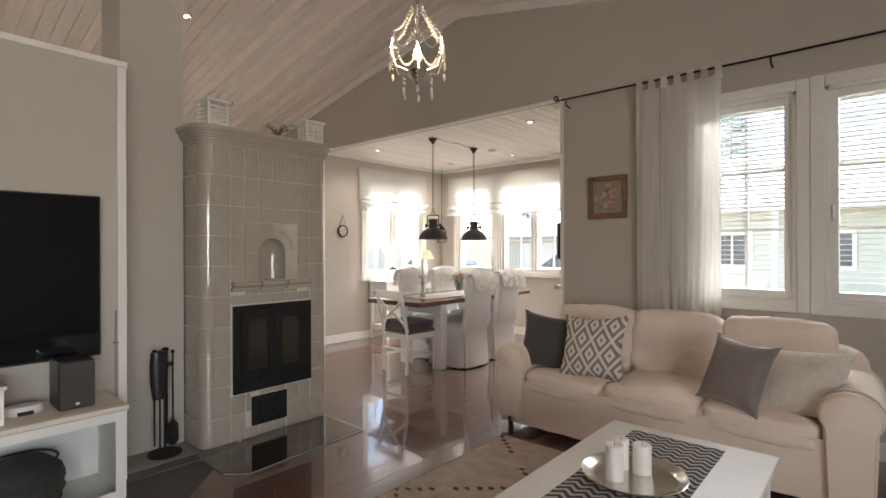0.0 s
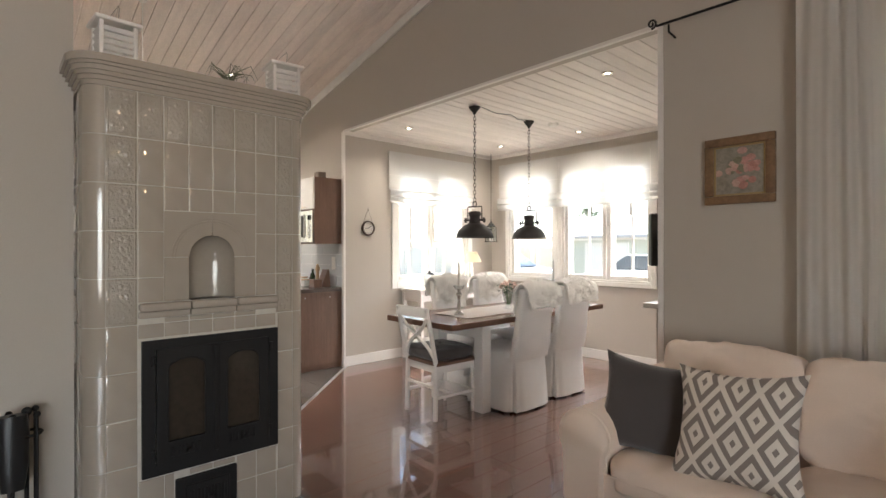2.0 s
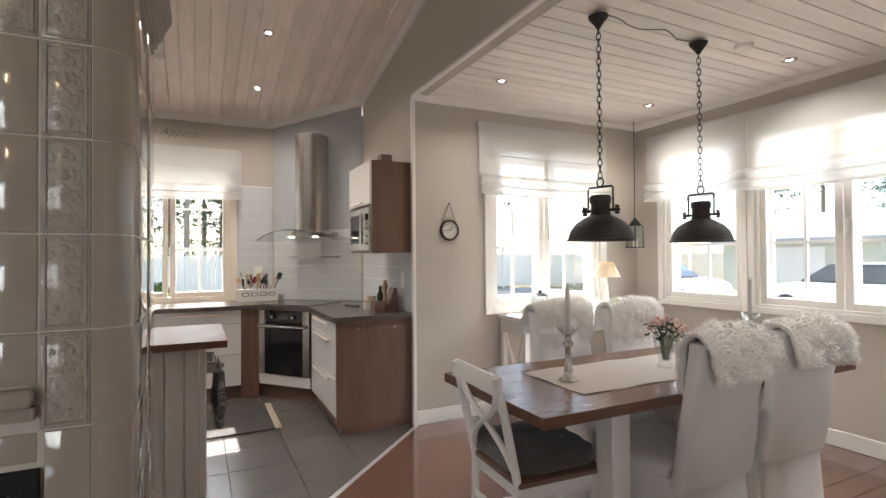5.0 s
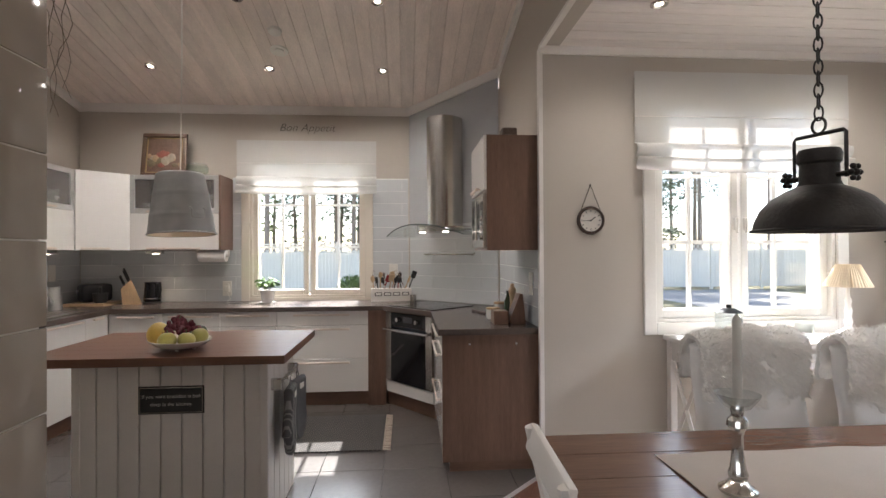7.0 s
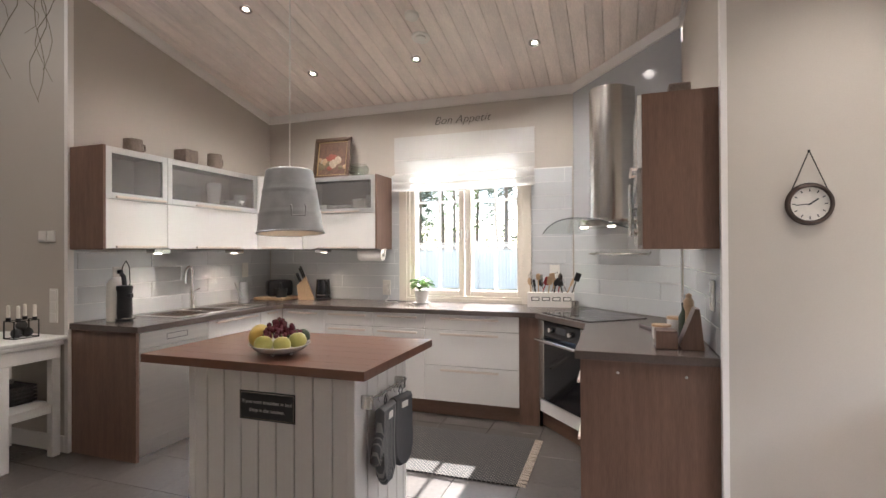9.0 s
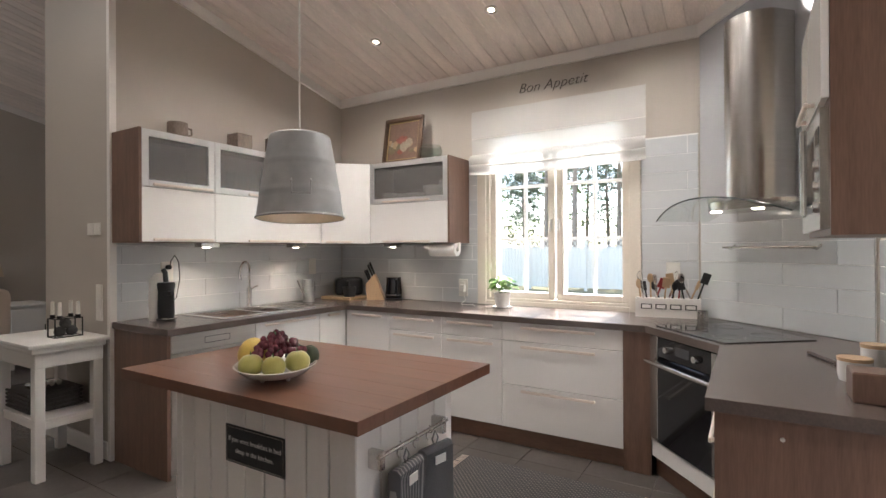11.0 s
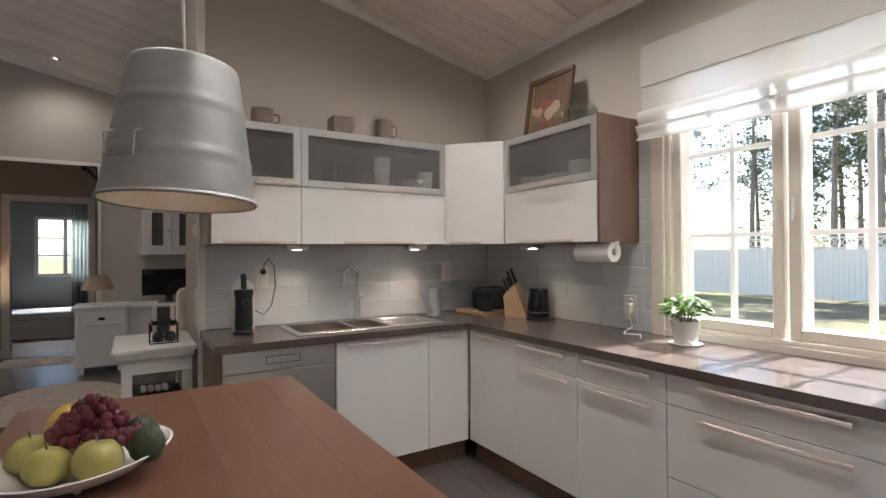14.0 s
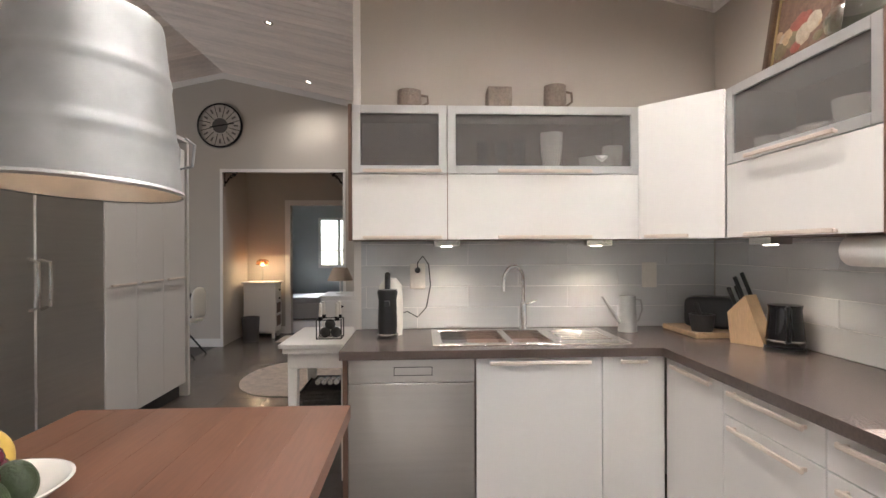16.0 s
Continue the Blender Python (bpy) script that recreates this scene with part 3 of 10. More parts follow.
# floors: screed below, pieces on top come last in the file
structure(part("floor", box(WX - 0.2, EX + 0.15, -8.2, DY + 0.18, -0.2, -0.012), GROUT, smooth=False), "dark joint bed under planks and tiles", "floor")
# ---- windows ----
def window(name, axis, face, out, hole, sashes, label, paint=FRAME_WHITE, cols=2, rows=3, casing=0.08, reveal=0.03, handles=True):
    """Casement window in a wall. axis: the wall runs along it; face: the room side of the wall; out: +1 or -1 away from the room."""
    a, b, z0, z1 = hole
    w = thing(name, label, "window", kind="structure")

    def bx(p, q, d0, d1, za, zb, bev=0.0, bm=None):
        lo, hi = sorted((face + out * d0, face + out * d1))
        return box(lo, hi, p, q, za, zb, bev, bm) if axis == "y" else box(p, q, lo, hi, za, zb, bev, bm)

    c = casing
    bm = bx(a - c, a, -0.02, 0.0, z0 - c, z1 + c, 0.004)
    bx(b, b + c, -0.02, 0.0, z0 - c, z1 + c, 0.004, bm)
    bx(a, b, -0.02, 0.0, z0 - c, z0, 0.004, bm)
    bx(a, b, -0.02, 0.0, z1, z1 + c, 0.004, bm)
    part("casing", bm, paint, w, smooth=False)
    bm = bx(a, a + 0.025, 0.0, 0.15, z0, z1)
    bx(b - 0.025, b, 0.0, 0.15, z0, z1, bm=bm)
    bx(a, b, 0.0, 0.15, z1 - 0.025, z1, bm=bm)
    part("frame", bm, paint, w, smooth=False)
    part("sill", bx(a, b, 0.001, 0.18, z0 - 0.002, z0 + 0.022, 0.004), paint, w, smooth=False)
    n = len(sashes)
    for i, (sa, sb) in enumerate(sashes):
        zs, ze, r = z0 + 0.022, z1 - 0.025, 0.05
        bm = bx(sa - r, sa, reveal, reveal + 0.045, zs, ze, 0.004)
        bx(sb, sb + r, reveal, reveal + 0.045, zs, ze, 0.004, bm)
        bx(sa, sb, reveal, reveal + 0.045, zs, zs + r, 0.004, bm)
        bx(sa, sb, reveal, reveal + 0.045, ze - r, ze, 0.004, bm)
        sash = part("sash", bm, paint, w, smooth=False)
        gz0, gz1 = zs + r, ze - r
        pane = part("pane", bx(sa, sb, reveal + 0.02, reveal + 0.024, gz0, gz1), GLASS, sash, smooth=False)
        pane.visible_shadow = False
        # outer glazing bars
        bars = bmesh.new()
        for k in range(1, cols):
            m = sa + (sb - sa) * k / cols
            bx(m - 0.012, m + 0.012, 0.12, 0.145, gz0, gz1, bm=bars)
        for k in range(1, rows):
            m = gz0 + (gz1 - gz0) * k / rows
            bx(sa, sb, 0.121, 0.144, m - 0.012, m + 0.012, bm=bars)
        bx(sa - 0.03, sa, 0.115, 0.15, gz0 - 0.03, gz1 + 0.03, bm=bars)
        bx(sb, sb + 0.03, 0.115, 0.15, gz0 - 0.03, gz1 + 0.03, bm=bars)
        bx(sa, sb, 0.115, 0.15, gz0 - 0.03, gz0, bm=bars)
        part("glazing_bars", bars, WHITE, sash, "white outer glazing bars", smooth=False)
        for hz in (z0 + 0.25, z1 - 0.5):
            e = sa - 0.045 if i == 0 else sb + 0.045
            part("hinge", bx(e - 0.008, e + 0.008, reveal - 0.012, reveal + 0.002, hz, hz + 0.06, 0.003), WHITE, sash, smooth=False)
        if handles:
            e = (sb + 0.028) if i == 0 and n > 1 else (sa - 0.028)
            hb = bx(e - 0.01, e + 0.01, reveal - 0.01, reveal, 1.52, 1.60, 0.003)
            bx(e - 0.007, e + 0.007, reveal - 0.035, reveal - 0.012, 1.50, 1.60, 0.005, hb)
            part("handle", hb, PLASTIC_W, sash, "white window handle", smooth=False)
    return w


window("window_1", "y", WX, -1, K_WIN, [(1.84, 2.30), (2.42, 2.87)], "pale wood double kitchen window with glazing bars", FRAME_OAK)
window("window_2", "y", CX, -1, D_WIN_W, [(5.01, 5.47), (5.59, 6.09)], "white double casement window above the console table")
window("window_3", "x", DY, 1, D_WIN_1, [(-5.35, -4.71)], "white single casement window in the dining bay", casing=0.053)
window("window_4", "x", DY, 1, D_WIN_2, [(-4.46, -3.98), (-3.87, -3.42)], "white double casement window in the dining bay", casing=0.053)
window("window_5", "x", DY, 1, D_WIN_3, [(-3.10, -2.57)], "white casement window at the dining bay's end")
window("window_6", "x", NY, 1, L_WIN_1, [(-0.945, -0.46)], "white living room window with slatted blind behind the sofa", casing=0.072)
window("window_7", "x", NY, 1, L_WIN_2, [(-0.165, 0.325)], "white living room window with slatted blind", casing=0.075)
# unseen window, assumed from the room's light and placed clear of the television's reflection
window("window_9", "y", EX, 1, (-2.7, 0.3, 0.6, 2.3), [(-2.63, -1.71), (-1.59, -0.81), (-0.69, 0.23)], "unseen wide white window assumed for the living room's light", cols=1, rows=1)
bm = wall_with_holes(-4.75, -3.85, 0.95, 2.05, -8.05, -8.02, "x", [(-4.69, -4.33, 1.01, 1.99), (-4.27, -3.91, 1.01, 1.99)])
for x0, x1 in ((-4.69, -4.33), (-4.27, -3.91)):
    for k in (1.34, 1.66):
        box(x0, x1, -8.045, -8.025, k - 0.01, k + 0.01, bm=bm)
structure(part("window_8", bm, FRAME_WHITE, smooth=False), "white paned window of the far room", "window")

SLAT = cloth_thin("white_blind_slat", (0.76, 0.76, 0.74), 0.35)
# slatted blinds between the panes of the living room windows
for a, b in ((-0.94, -0.465), (-0.16, 0.32)):
    v = thing("venetian_blind", "white slatted blind hanging inside the window", "blind")
    part("headrail", box(a, b, NY + 0.085, NY + 0.11, 2.30, 2.325, 0.003), WHITE, v, smooth=False)
    z, k = 2.29, 0
    while z > 1.06:
        part("slat", box(a, b, NY + 0.087, NY + 0.109, z, z + (0.012 if z > 1.5 else 0.006)), SLAT, v, smooth=False)
        z -= 0.031 if z > 1.5 else 0.036
    for cx in (a + 0.1, b - 0.1):
        part("cord", tube([(cx, NY + 0.098, 1.06), (cx, NY + 0.098, 2.3)], 0.0012, 4), WHITE, v)


def roman_blind(axis, face, out, a, b, z0, z1, seed, label="white sheer roman blind drawn half up", stack=0.17):
    """Sheer roman blind with its lower folds gathered. It hangs on the room side of the wall."""
    nz = 46
    bl = thing("roman_blind", label, "blind", group="roman blinds")

    def fn(u, v):
        s = a + (b - a) * u
        flare = 0.012 * math.sin(v * 5)
        s += (2 * u - 1) * (0.002 + 0.01 * max(0, v - 0.6))
        if v < 0.6:
            z = z1 - (z1 - z0 - stack) * v / 0.6
            d = 0.05 + 0.005 * math.sin(v * 7)
        else:
            k = (v - 0.6) / 0.4
            z = z0 + stack - stack * k + 0.012 * math.sin(k * 4 * math.pi)
            d = 0.06 + 0.03 * abs(math.sin(k * 2.5 * math.pi)) + 0.012 * k
        z -= 0.018 * math.sin(math.pi * u) * v * v
        d += 0.006 * noise.noise(Vector((s * 5, v * 4, seed)))
        z += 0.005 * noise.noise(Vector((s * 3, v * 6, seed + 7)))
        p = face - out * d
        return (p, s, z) if axis == "y" else (s, p, z)

    part("cloth", sheet(fn, 26, nz, 0.002), BLIND, bl, angle=60)
    zz = z1 - (z1 - z0 - stack) * 0.62
    p0, p1 = sorted((face - out * 0.054, face - out * 0.0605))
    part("rod_seam", box(p0, p1, a, b, zz - 0.004, zz) if axis == "y" else box(a, b, p0, p1, zz - 0.004, zz), cloth_thin("seam_cloth", (0.72, 0.69, 0.65), 0.3), bl, smooth=False)
    p0, p1 = sorted((face - out * 0.02, face - out * 0.047))
    part("batten", box(p0, p1, a + 0.01, b - 0.01, z1 - 0.03, z1) if axis == "y" else box(a + 0.01, b - 0.01, p0, p1, z1 - 0.03, z1), WHITE, bl, smooth=False)
    return bl


roman_blind("y", WX, -1, 1.66, 3.05, 1.985, 2.525, 1)
roman_blind("y", CX, -1, 4.79, 6.22, 1.89, 2.52, 2)
roman_blind("x", DY, 1, -5.56, -4.55, 1.88, 2.52, 3)
roman_blind("x", DY, 1, -4.54, -3.35, 1.87, 2.52, 4)
roman_blind("x", DY, 1, -3.34, -2.35, 1.88, 2.52, 5)

# curtain rail with its rod and a gathered curtain
rail = thing("curtain_rod", "thin black wrought iron curtain rod with a curled end", "curtain rod")
part("rod", tube([(-2.11, NY - 0.09, 2.635), (-0.6, NY - 0.09, 2.625), (1.3, NY - 0.09, 2.63)], 0.008, 8), IRON, rail)
part("curl", tube([(-2.11 + 0.03 * (1 - k / 26) * math.sin(k * 0.42) - 0.03, NY - 0.09, 2.655 - 0.03 * (1 - k / 26) * math.cos(k * 0.42)) for k in range(22)], 0.006, 6), IRON, rail)
for bxx in (-2.04, -0.52, 1.0):
    part("bracket", tube([(bxx, NY - 0.002, 2.57), (bxx, NY - 0.09, 2.58), (bxx, NY - 0.09, 2.62)], 0.006, 6), IRON, rail)


def curtain_fn(u, v):
    x = -1.43 + 0.60 * u + 0.02 * math.sin(9 * u) * (1 - v) - 0.04 * v * math.sin(math.pi * u) * (u > 0.5)
    fold = math.sin(u * 2 * math.pi * 8 + 1.1 * math.sin(v * 3 + 5 * u))
    y = NY - 0.085 + (0.006 + 0.008 * v) * fold + 0.004 * math.sin(u * 31 + 2 * v)
    return (x, y, 2.575 - 2.53 * v + 0.006 * math.sin(u * 50))


cur = thing("curtain", "white tab-top curtain hanging in soft folds", "curtain")
part("cloth", sheet(curtain_fn, 150, 24, 0.002), CURTAIN, cur, angle=70)
for k in range(7):
    cx = -1.40 + 0.094 * k
    t = []
    for i in range(13):
        an = math.pi * (i / 12) * 1.0
        t.append((cx, NY - 0.09 - 0.016 * math.cos(an), 2.632 + 0.016 * math.sin(an)))
    pts = [(cx, t[0][1], 2.55)] + t + [(cx, t[-1][1], 2.55)]
    part("tab", sheet(lambda u, v, P=pts: (P[round(v * 14)][0] + 0.045 * (u - 0.5), P[round(v * 14)][1], P[round(v * 14)][2]), 1, 14, 0.002), CURTAIN, cur)
# ---- kitchen ----
def cyl_between(p, q, r, seg=10):
    return tube([p, q], r, seg)


def bar_handle(u0, u1, z, axis, face, out, parent, m=HANDLE_WOOD):
    """A flat bar handle with two short feet."""
    c0, c1 = sorted((face + out * 0.018, face + out * 0.03))
    f0, f1 = sorted((face, face + out * 0.02))
    if axis == "y":
        bm = box(c0, c1, u0, u1, z - 0.009, z + 0.009, 0.003)
        for e in (u0 + 0.012, u1 - 0.02):
            box(f0, f1, e, e + 0.008, z - 0.006, z + 0.006, bm=bm)
    else:
        bm = box(u0, u1, c0, c1, z - 0.009, z + 0.009, 0.003)
        for e in (u0 + 0.012, u1 - 0.02):
            box(e, e + 0.008, f0, f1, z - 0.006, z + 0.006, bm=bm)
    return part("handle", bm, m, parent, "pale bar handle", smooth=False)


def front(name, axis, face, out, a, b, z0, z1, parent, m=GLOSS_WHITE, gap=0.002):
    c0, c1 = sorted((face - out * 0.019, face))
    if axis == "y":
        return part(name, box(c0, c1, a + gap, b - gap, z0 + gap, z1 - gap, 0.0015), m, parent, smooth=False)
    return part(name, box(a + gap, b - gap, c0, c1, z0 + gap, z1 - gap, 0.0015), m, parent, smooth=False)


FX, FY = -7.25, 0.745
TOPZ = 0.90


def base_unit(name, axis, face, out, a, b, fronts, label, back):
    """Base cabinet. fronts: (from, to, z0, z1, handle z, handle from, handle to)."""
    u = thing(name, label, "kitchen cabinet", group="white kitchen base units")
    c0, c1 = sorted((face - out * 0.021, back))
    bm = box(c0, c1, a + 0.001, b - 0.001, 0.125, 0.858) if axis == "y" else box(a + 0.001, b - 0.001, c0, c1, 0.125, 0.858)
    part("body", bm, WALNUT, u, smooth=False)
    p0, p1 = sorted((face - out * 0.05, face - out * 0.07))
    bm = box(p0, p1, a, b, 0, 0.125) if axis == "y" else box(a, b, p0, p1, 0, 0.125)
    part("plinth", bm, WALNUT_H, u, "brown plinth", smooth=False)
    for fa, fb, z0, z1, hz, h0, h1 in fronts:
        f = front("drawer_front" if hz > z0 + 0.05 and z1 - z0 < 0.4 else "door", axis, face, out, fa, fb, z0, z1, u)
        bar_handle(h0, h1, hz, axis, face, out, f)
    return u


# window wall
base_unit("corner_cabinet", "y", FX, 1, 0.748, 1.20, [(0.748, 1.20, 0.125, 0.858, 0.825, 0.83, 1.14)], "white gloss base unit with one door beside the corner", WX + 0.01)
for a, b in ((1.20, 1.695), (1.695, 2.19)):
    base_unit("drawer_cabinet", "y", FX, 1, a, b, [(a, b, 0.728, 0.858, 0.825, a + 0.06, b - 0.06), (a, b, 0.125, 0.728, 0.695, a + 0.06, b - 0.06)], "white gloss base unit with a drawer over a door", WX + 0.01)
base_unit("wide_drawer_cabinet", "y", FX, 1, 2.19, 3.005, [(2.19, 3.005, 0.728, 0.858, 0.825, 2.34, 2.84), (2.19, 3.005, 0.426, 0.728, 0.695, 2.34, 2.84), (2.19, 3.005, 0.125, 0.426, 0.393, 2.34, 2.84)], "wide white gloss base unit with three drawers", WX + 0.01)
fil = thing("filler_panel", "brown walnut filler panel beside the oven", "panel")
part("board", box(-7.27, -7.25, 3.005, 3.165, 0.0, 0.858), WALNUT, fil, smooth=False)
# sink wall
base_unit("sink_cabinet", "x", FY, 1, -7.246, -6.335, [(-6.94, -6.335, 0.125, 0.858, 0.835, -6.88, -6.40), (-7.246, -6.94, 0.125, 0.858, 0.835, -7.15, -7.02)], "white gloss sink unit with two doors", SY + 0.01)
dw = thing("dishwasher", "built-in stainless steel dishwasher under the worktop", "dishwasher")
part("body", box(-6.33, -5.735, SY + 0.02, FY - 0.022, 0.11, 0.856), BLACK, dw, smooth=False)
part("door", box(-6.328, -5.737, FY - 0.022, FY + 0.002, 0.115, 0.742, 0.003), STEEL_FLAT, dw, smooth=False)
pan = part("control_panel", box(-6.328, -5.737, FY - 0.022, FY + 0.004, 0.746, 0.855, 0.003), STEEL_FLAT, dw, smooth=False)
bm = bmesh.new()
for x0, x1, z0, z1 in ((-6.13, -5.95, 0.818, 0.821), (-6.13, -5.95, 0.780, 0.783), (-6.13, -6.127, 0.780, 0.821), (-5.953, -5.95, 0.780, 0.821)):
    box(x0, x1, FY + 0.004, FY + 0.0055, z0, z1, bm=bm)
part("grip_outline", bm, BLACK, pan, smooth=False)
part("badge", box(-6.055, -6.025, FY + 0.004, FY + 0.0055, 0.836, 0.842, 0.0005), ALU, pan, smooth=False)
part("plinth", box(-6.33, -5.735, FY - 0.08, FY - 0.06, 0, 0.11), STEEL_FLAT, dw, "steel toe plate", smooth=False)
ep = thing("walnut_cover_panel", "brown walnut end panel beside the dishwasher", "panel")
part("board", box(-5.734, -5.712, SY + 0.016, FY, 0, 0.858), WALNUT, ep, smooth=False)

# diagonal oven unit
OA, OB = Vector((-7.25, 3.165)), Vector((-6.76, 3.575))
odir = (OB - OA).normalized()
onor = Vector((odir.y, -odir.x))
OW = (OB - OA).length
ang = math.degrees(math.atan2(odir.y, odir.x))
ov = thing("oven_cabinet", "diagonal built-in oven with steel handle under the hob", "oven", at=(OA.x, OA.y, 0), turn=ang)
part("body", prism([(0, 0.02), (OW, 0.02), (OW + 0.1, 0.35), (OW * 0.5, 0.6), (-0.15, 0.4)], "z", 0.125, 0.856), WALNUT, ov, smooth=False)
part("plinth", box(-0.03, OW + 0.03, 0.05, 0.07, 0, 0.125), WALNUT_H, ov, smooth=False)
part("drawer_front", box(0.01, OW - 0.01, 0, 0.019, 0.13, 0.225, 0.002), GLOSS_WHITE, ov, "white drawer under the oven", smooth=False)
cp = part("control_panel", box(0.089, OW - 0.089, -0.012, 0.02, 0.735, 0.85, 0.003), BLACK_GLOSS, ov, "black control panel", smooth=False)
part("steel_side", box(0.012, 0.088, -0.014, 0.018, 0.24, 0.85, 0.002), STEEL, ov, smooth=False)
part("steel_side", box(OW - 0.088, OW - 0.012, -0.014, 0.018, 0.24, 0.85, 0.002), STEEL, ov, smooth=False)
dr = part("oven_door", box(0.089, OW - 0.089, -0.013, 0.018, 0.235, 0.73, 0.003), BLACK_GLOSS, ov, "black glass oven door", smooth=False)
hb = cyl_between((0.03, -0.05, 0.70), (OW - 0.03, -0.05, 0.70), 0.014)
for e in (0.07, OW - 0.07):
    tube([(e, -0.05, 0.70), (e, -0.01, 0.70)], 0.008, 8, hb)
part("handle", hb, STEEL, dr, "steel oven handle")
for e in (OW / 2 - 0.125, OW / 2 + 0.125):
    k = lathe([(0, 0), (0.02, 0), (0.02, 0.012), (0.017, 0.024), (0, 0.025)], 16)
    k.transform(pose(e, -0.012, 0.79, 90, 0, 0))
    part("knob", k, STEEL, cp)
part("display", box(OW / 2 - 0.06, OW / 2 + 0.06, -0.0135, -0.012, 0.772, 0.822), mat("oven_display", (0.06, 0.06, 0.065), 0.2), cp, smooth=False)

# drawers and end panel beside the dining bay
pen = base_unit("end_drawer_cabinet", "x", 3.575, -1, -6.73, -5.825, [(-6.73, -5.825, 0.728, 0.858, 0.825, -6.55, -6.0), (-6.73, -5.825, 0.426, 0.728, 0.695, -6.55, -6.0), (-6.73, -5.825, 0.125, 0.426, 0.393, -6.55, -6.0)], "white gloss drawer unit ending at the dining bay", NY - 0.01)
pep = thing("walnut_end_panel", "walnut end panel of the drawer unit", "panel")
eb = part("board", box(-5.823, -5.80, 3.575, NY - 0.002, 0.06, 0.858), WALNUT, pep, smooth=False)
part("foot_board", box(-5.823, -5.805, 3.62, NY - 0.002, 0, 0.06), WALNUT_H, pep, smooth=False)
for sy in (3.75, 4.05):
    s = lathe([(0, 0), (0.007, 0), (0.005, 0.003), (0, 0.004)], 10)
    s.transform(pose(-5.80, sy, 0.80, 0, 90, 0))
    part("screw_cap", s, ALU, eb)

# worktop in one continuous run
wt = thing("worktop", "dark brown laminate worktop running round the kitchen", "worktop")
WF, WFY = FX + 0.03, FY + 0.03
SX0, SX1, SY0, SY1 = -7.10, -6.15, 0.21, 0.66
for q in ((WX, WF, WFY, 3.39), (WX, SX0, SY, WFY), (SX1, -5.70, SY, WFY), (SX0, SX1, SY, SY0), (SX0, SX1, SY1, WFY)):
    part("top", box(*q, 0.86, TOPZ), WORKTOP, wt, smooth=False)
part("top", prism([(WF, 3.39), (WX, 3.39), (-7.12, NY), (-6.735, NY), (-6.735, 3.55), (WF, 3.14)], "z", 0.86, TOPZ), WORKTOP, wt, smooth=False)
part("top", box(-6.735, -5.78, 3.55, NY, 0.86, TOPZ), WORKTOP, wt, smooth=False)

hob = thing("hob", "black glass ceramic hob set into the corner worktop", "hob", at=((OA.x + OB.x) / 2, (OA.y + OB.y) / 2, TOPZ), turn=ang)
part("glass", box(-0.29, 0.29, 0.015, 0.52, 0.0, 0.006, 0.002), BLACK_GLOSS, hob, smooth=False)
for cx, cy, r in ((-0.15, 0.15, 0.09), (0.15, 0.15, 0.075), (-0.15, 0.38, 0.075), (0.15, 0.38, 0.09)):
    part("ring", lathe([(r, 0.0062), (r, 0.0068), (r - 0.004, 0.0068), (r - 0.004, 0.0062)], 32, (cx, cy, 0)), mat("hob_mark", (0.12, 0.12, 0.12), 0.3), hob)

# sink
sk = thing("kitchen_sink", "stainless steel inset sink with two bowls and a drainer", "sink")
rim = bmesh.new()
Z = TOPZ
for x0, x1, y0, y1 in ((SX0 - 0.015, SX1 + 0.015, SY0 - 0.015, SY0 + 0.05), (SX0 - 0.015, SX1 + 0.015, SY1 - 0.04, SY1 + 0.015), (SX0 - 0.015, -6.74, SY0 + 0.05, SY1 - 0.04), (-6.545, -6.51, SY0 + 0.05, SY1 - 0.04), (SX1 - 0.03, SX1 + 0.015, SY0 + 0.05, SY1 - 0.04)):
    box(x0, x1, y0, y1, Z - 0.002, Z + 0.006, 0.002, rim)
part("rim", rim, STEEL, sk, smooth=False)
for x0, x1, d in ((-6.51, -6.18, 0.17), (-6.74, -6.545, 0.12)):
    b = bmesh.new()
    y0, y1 = SY0 + 0.05, SY1 - 0.04
    for q in ((x0, x0 + 0.003, y0, y1), (x1 - 0.003, x1, y0, y1), (x0, x1, y0, y0 + 0.003), (x0, x1, y1 - 0.003, y1)):
        box(*q, Z - d, Z + 0.002, bm=b)
    box(x0, x1, y0, y1, Z - d - 0.003, Z - d, bm=b)
    part("bowl", b, STEEL, sk, smooth=False)
    part("drain", lathe([(0, 0), (0.035, 0), (0.035, 0.004), (0.02, 0.002), (0, 0.002)], 20, ((x0 + x1) / 2, (y0 + y1) / 2, Z - d)), CHROME, sk)
b = bmesh.new()
for k in range(6):
    box(-7.06, -6.80, SY0 + 0.09 + 0.05 * k, SY0 + 0.10 + 0.05 * k, Z + 0.006, Z + 0.010, 0.002, b)
part("drainer_ribs", b, STEEL, sk, smooth=False)
fc = thing("kitchen_tap", "tall chrome kitchen tap with an arched spout", "tap", at=(-6.665, 0.245, TOPZ + 0.006))
part("base", lathe([(0, 0), (0.027, 0), (0.027, 0.012), (0.021, 0.02), (0.021, 0.14), (0.017, 0.16), (0, 0.16)], 20), CHROME, fc)
sp = [(0, 0, 0.12), (0, 0, 0.28)] + [(0.06 - 0.06 * math.cos(math.pi * k / 12), 0.05 * math.sin(math.pi * k / 24), 0.28 + 0.085 * math.sin(math.pi * k / 12)) for k in range(1, 13)] + [(0.122, 0.055, 0.225)]
part("spout", tube(sp, 0.0105, 12), CHROME, fc)
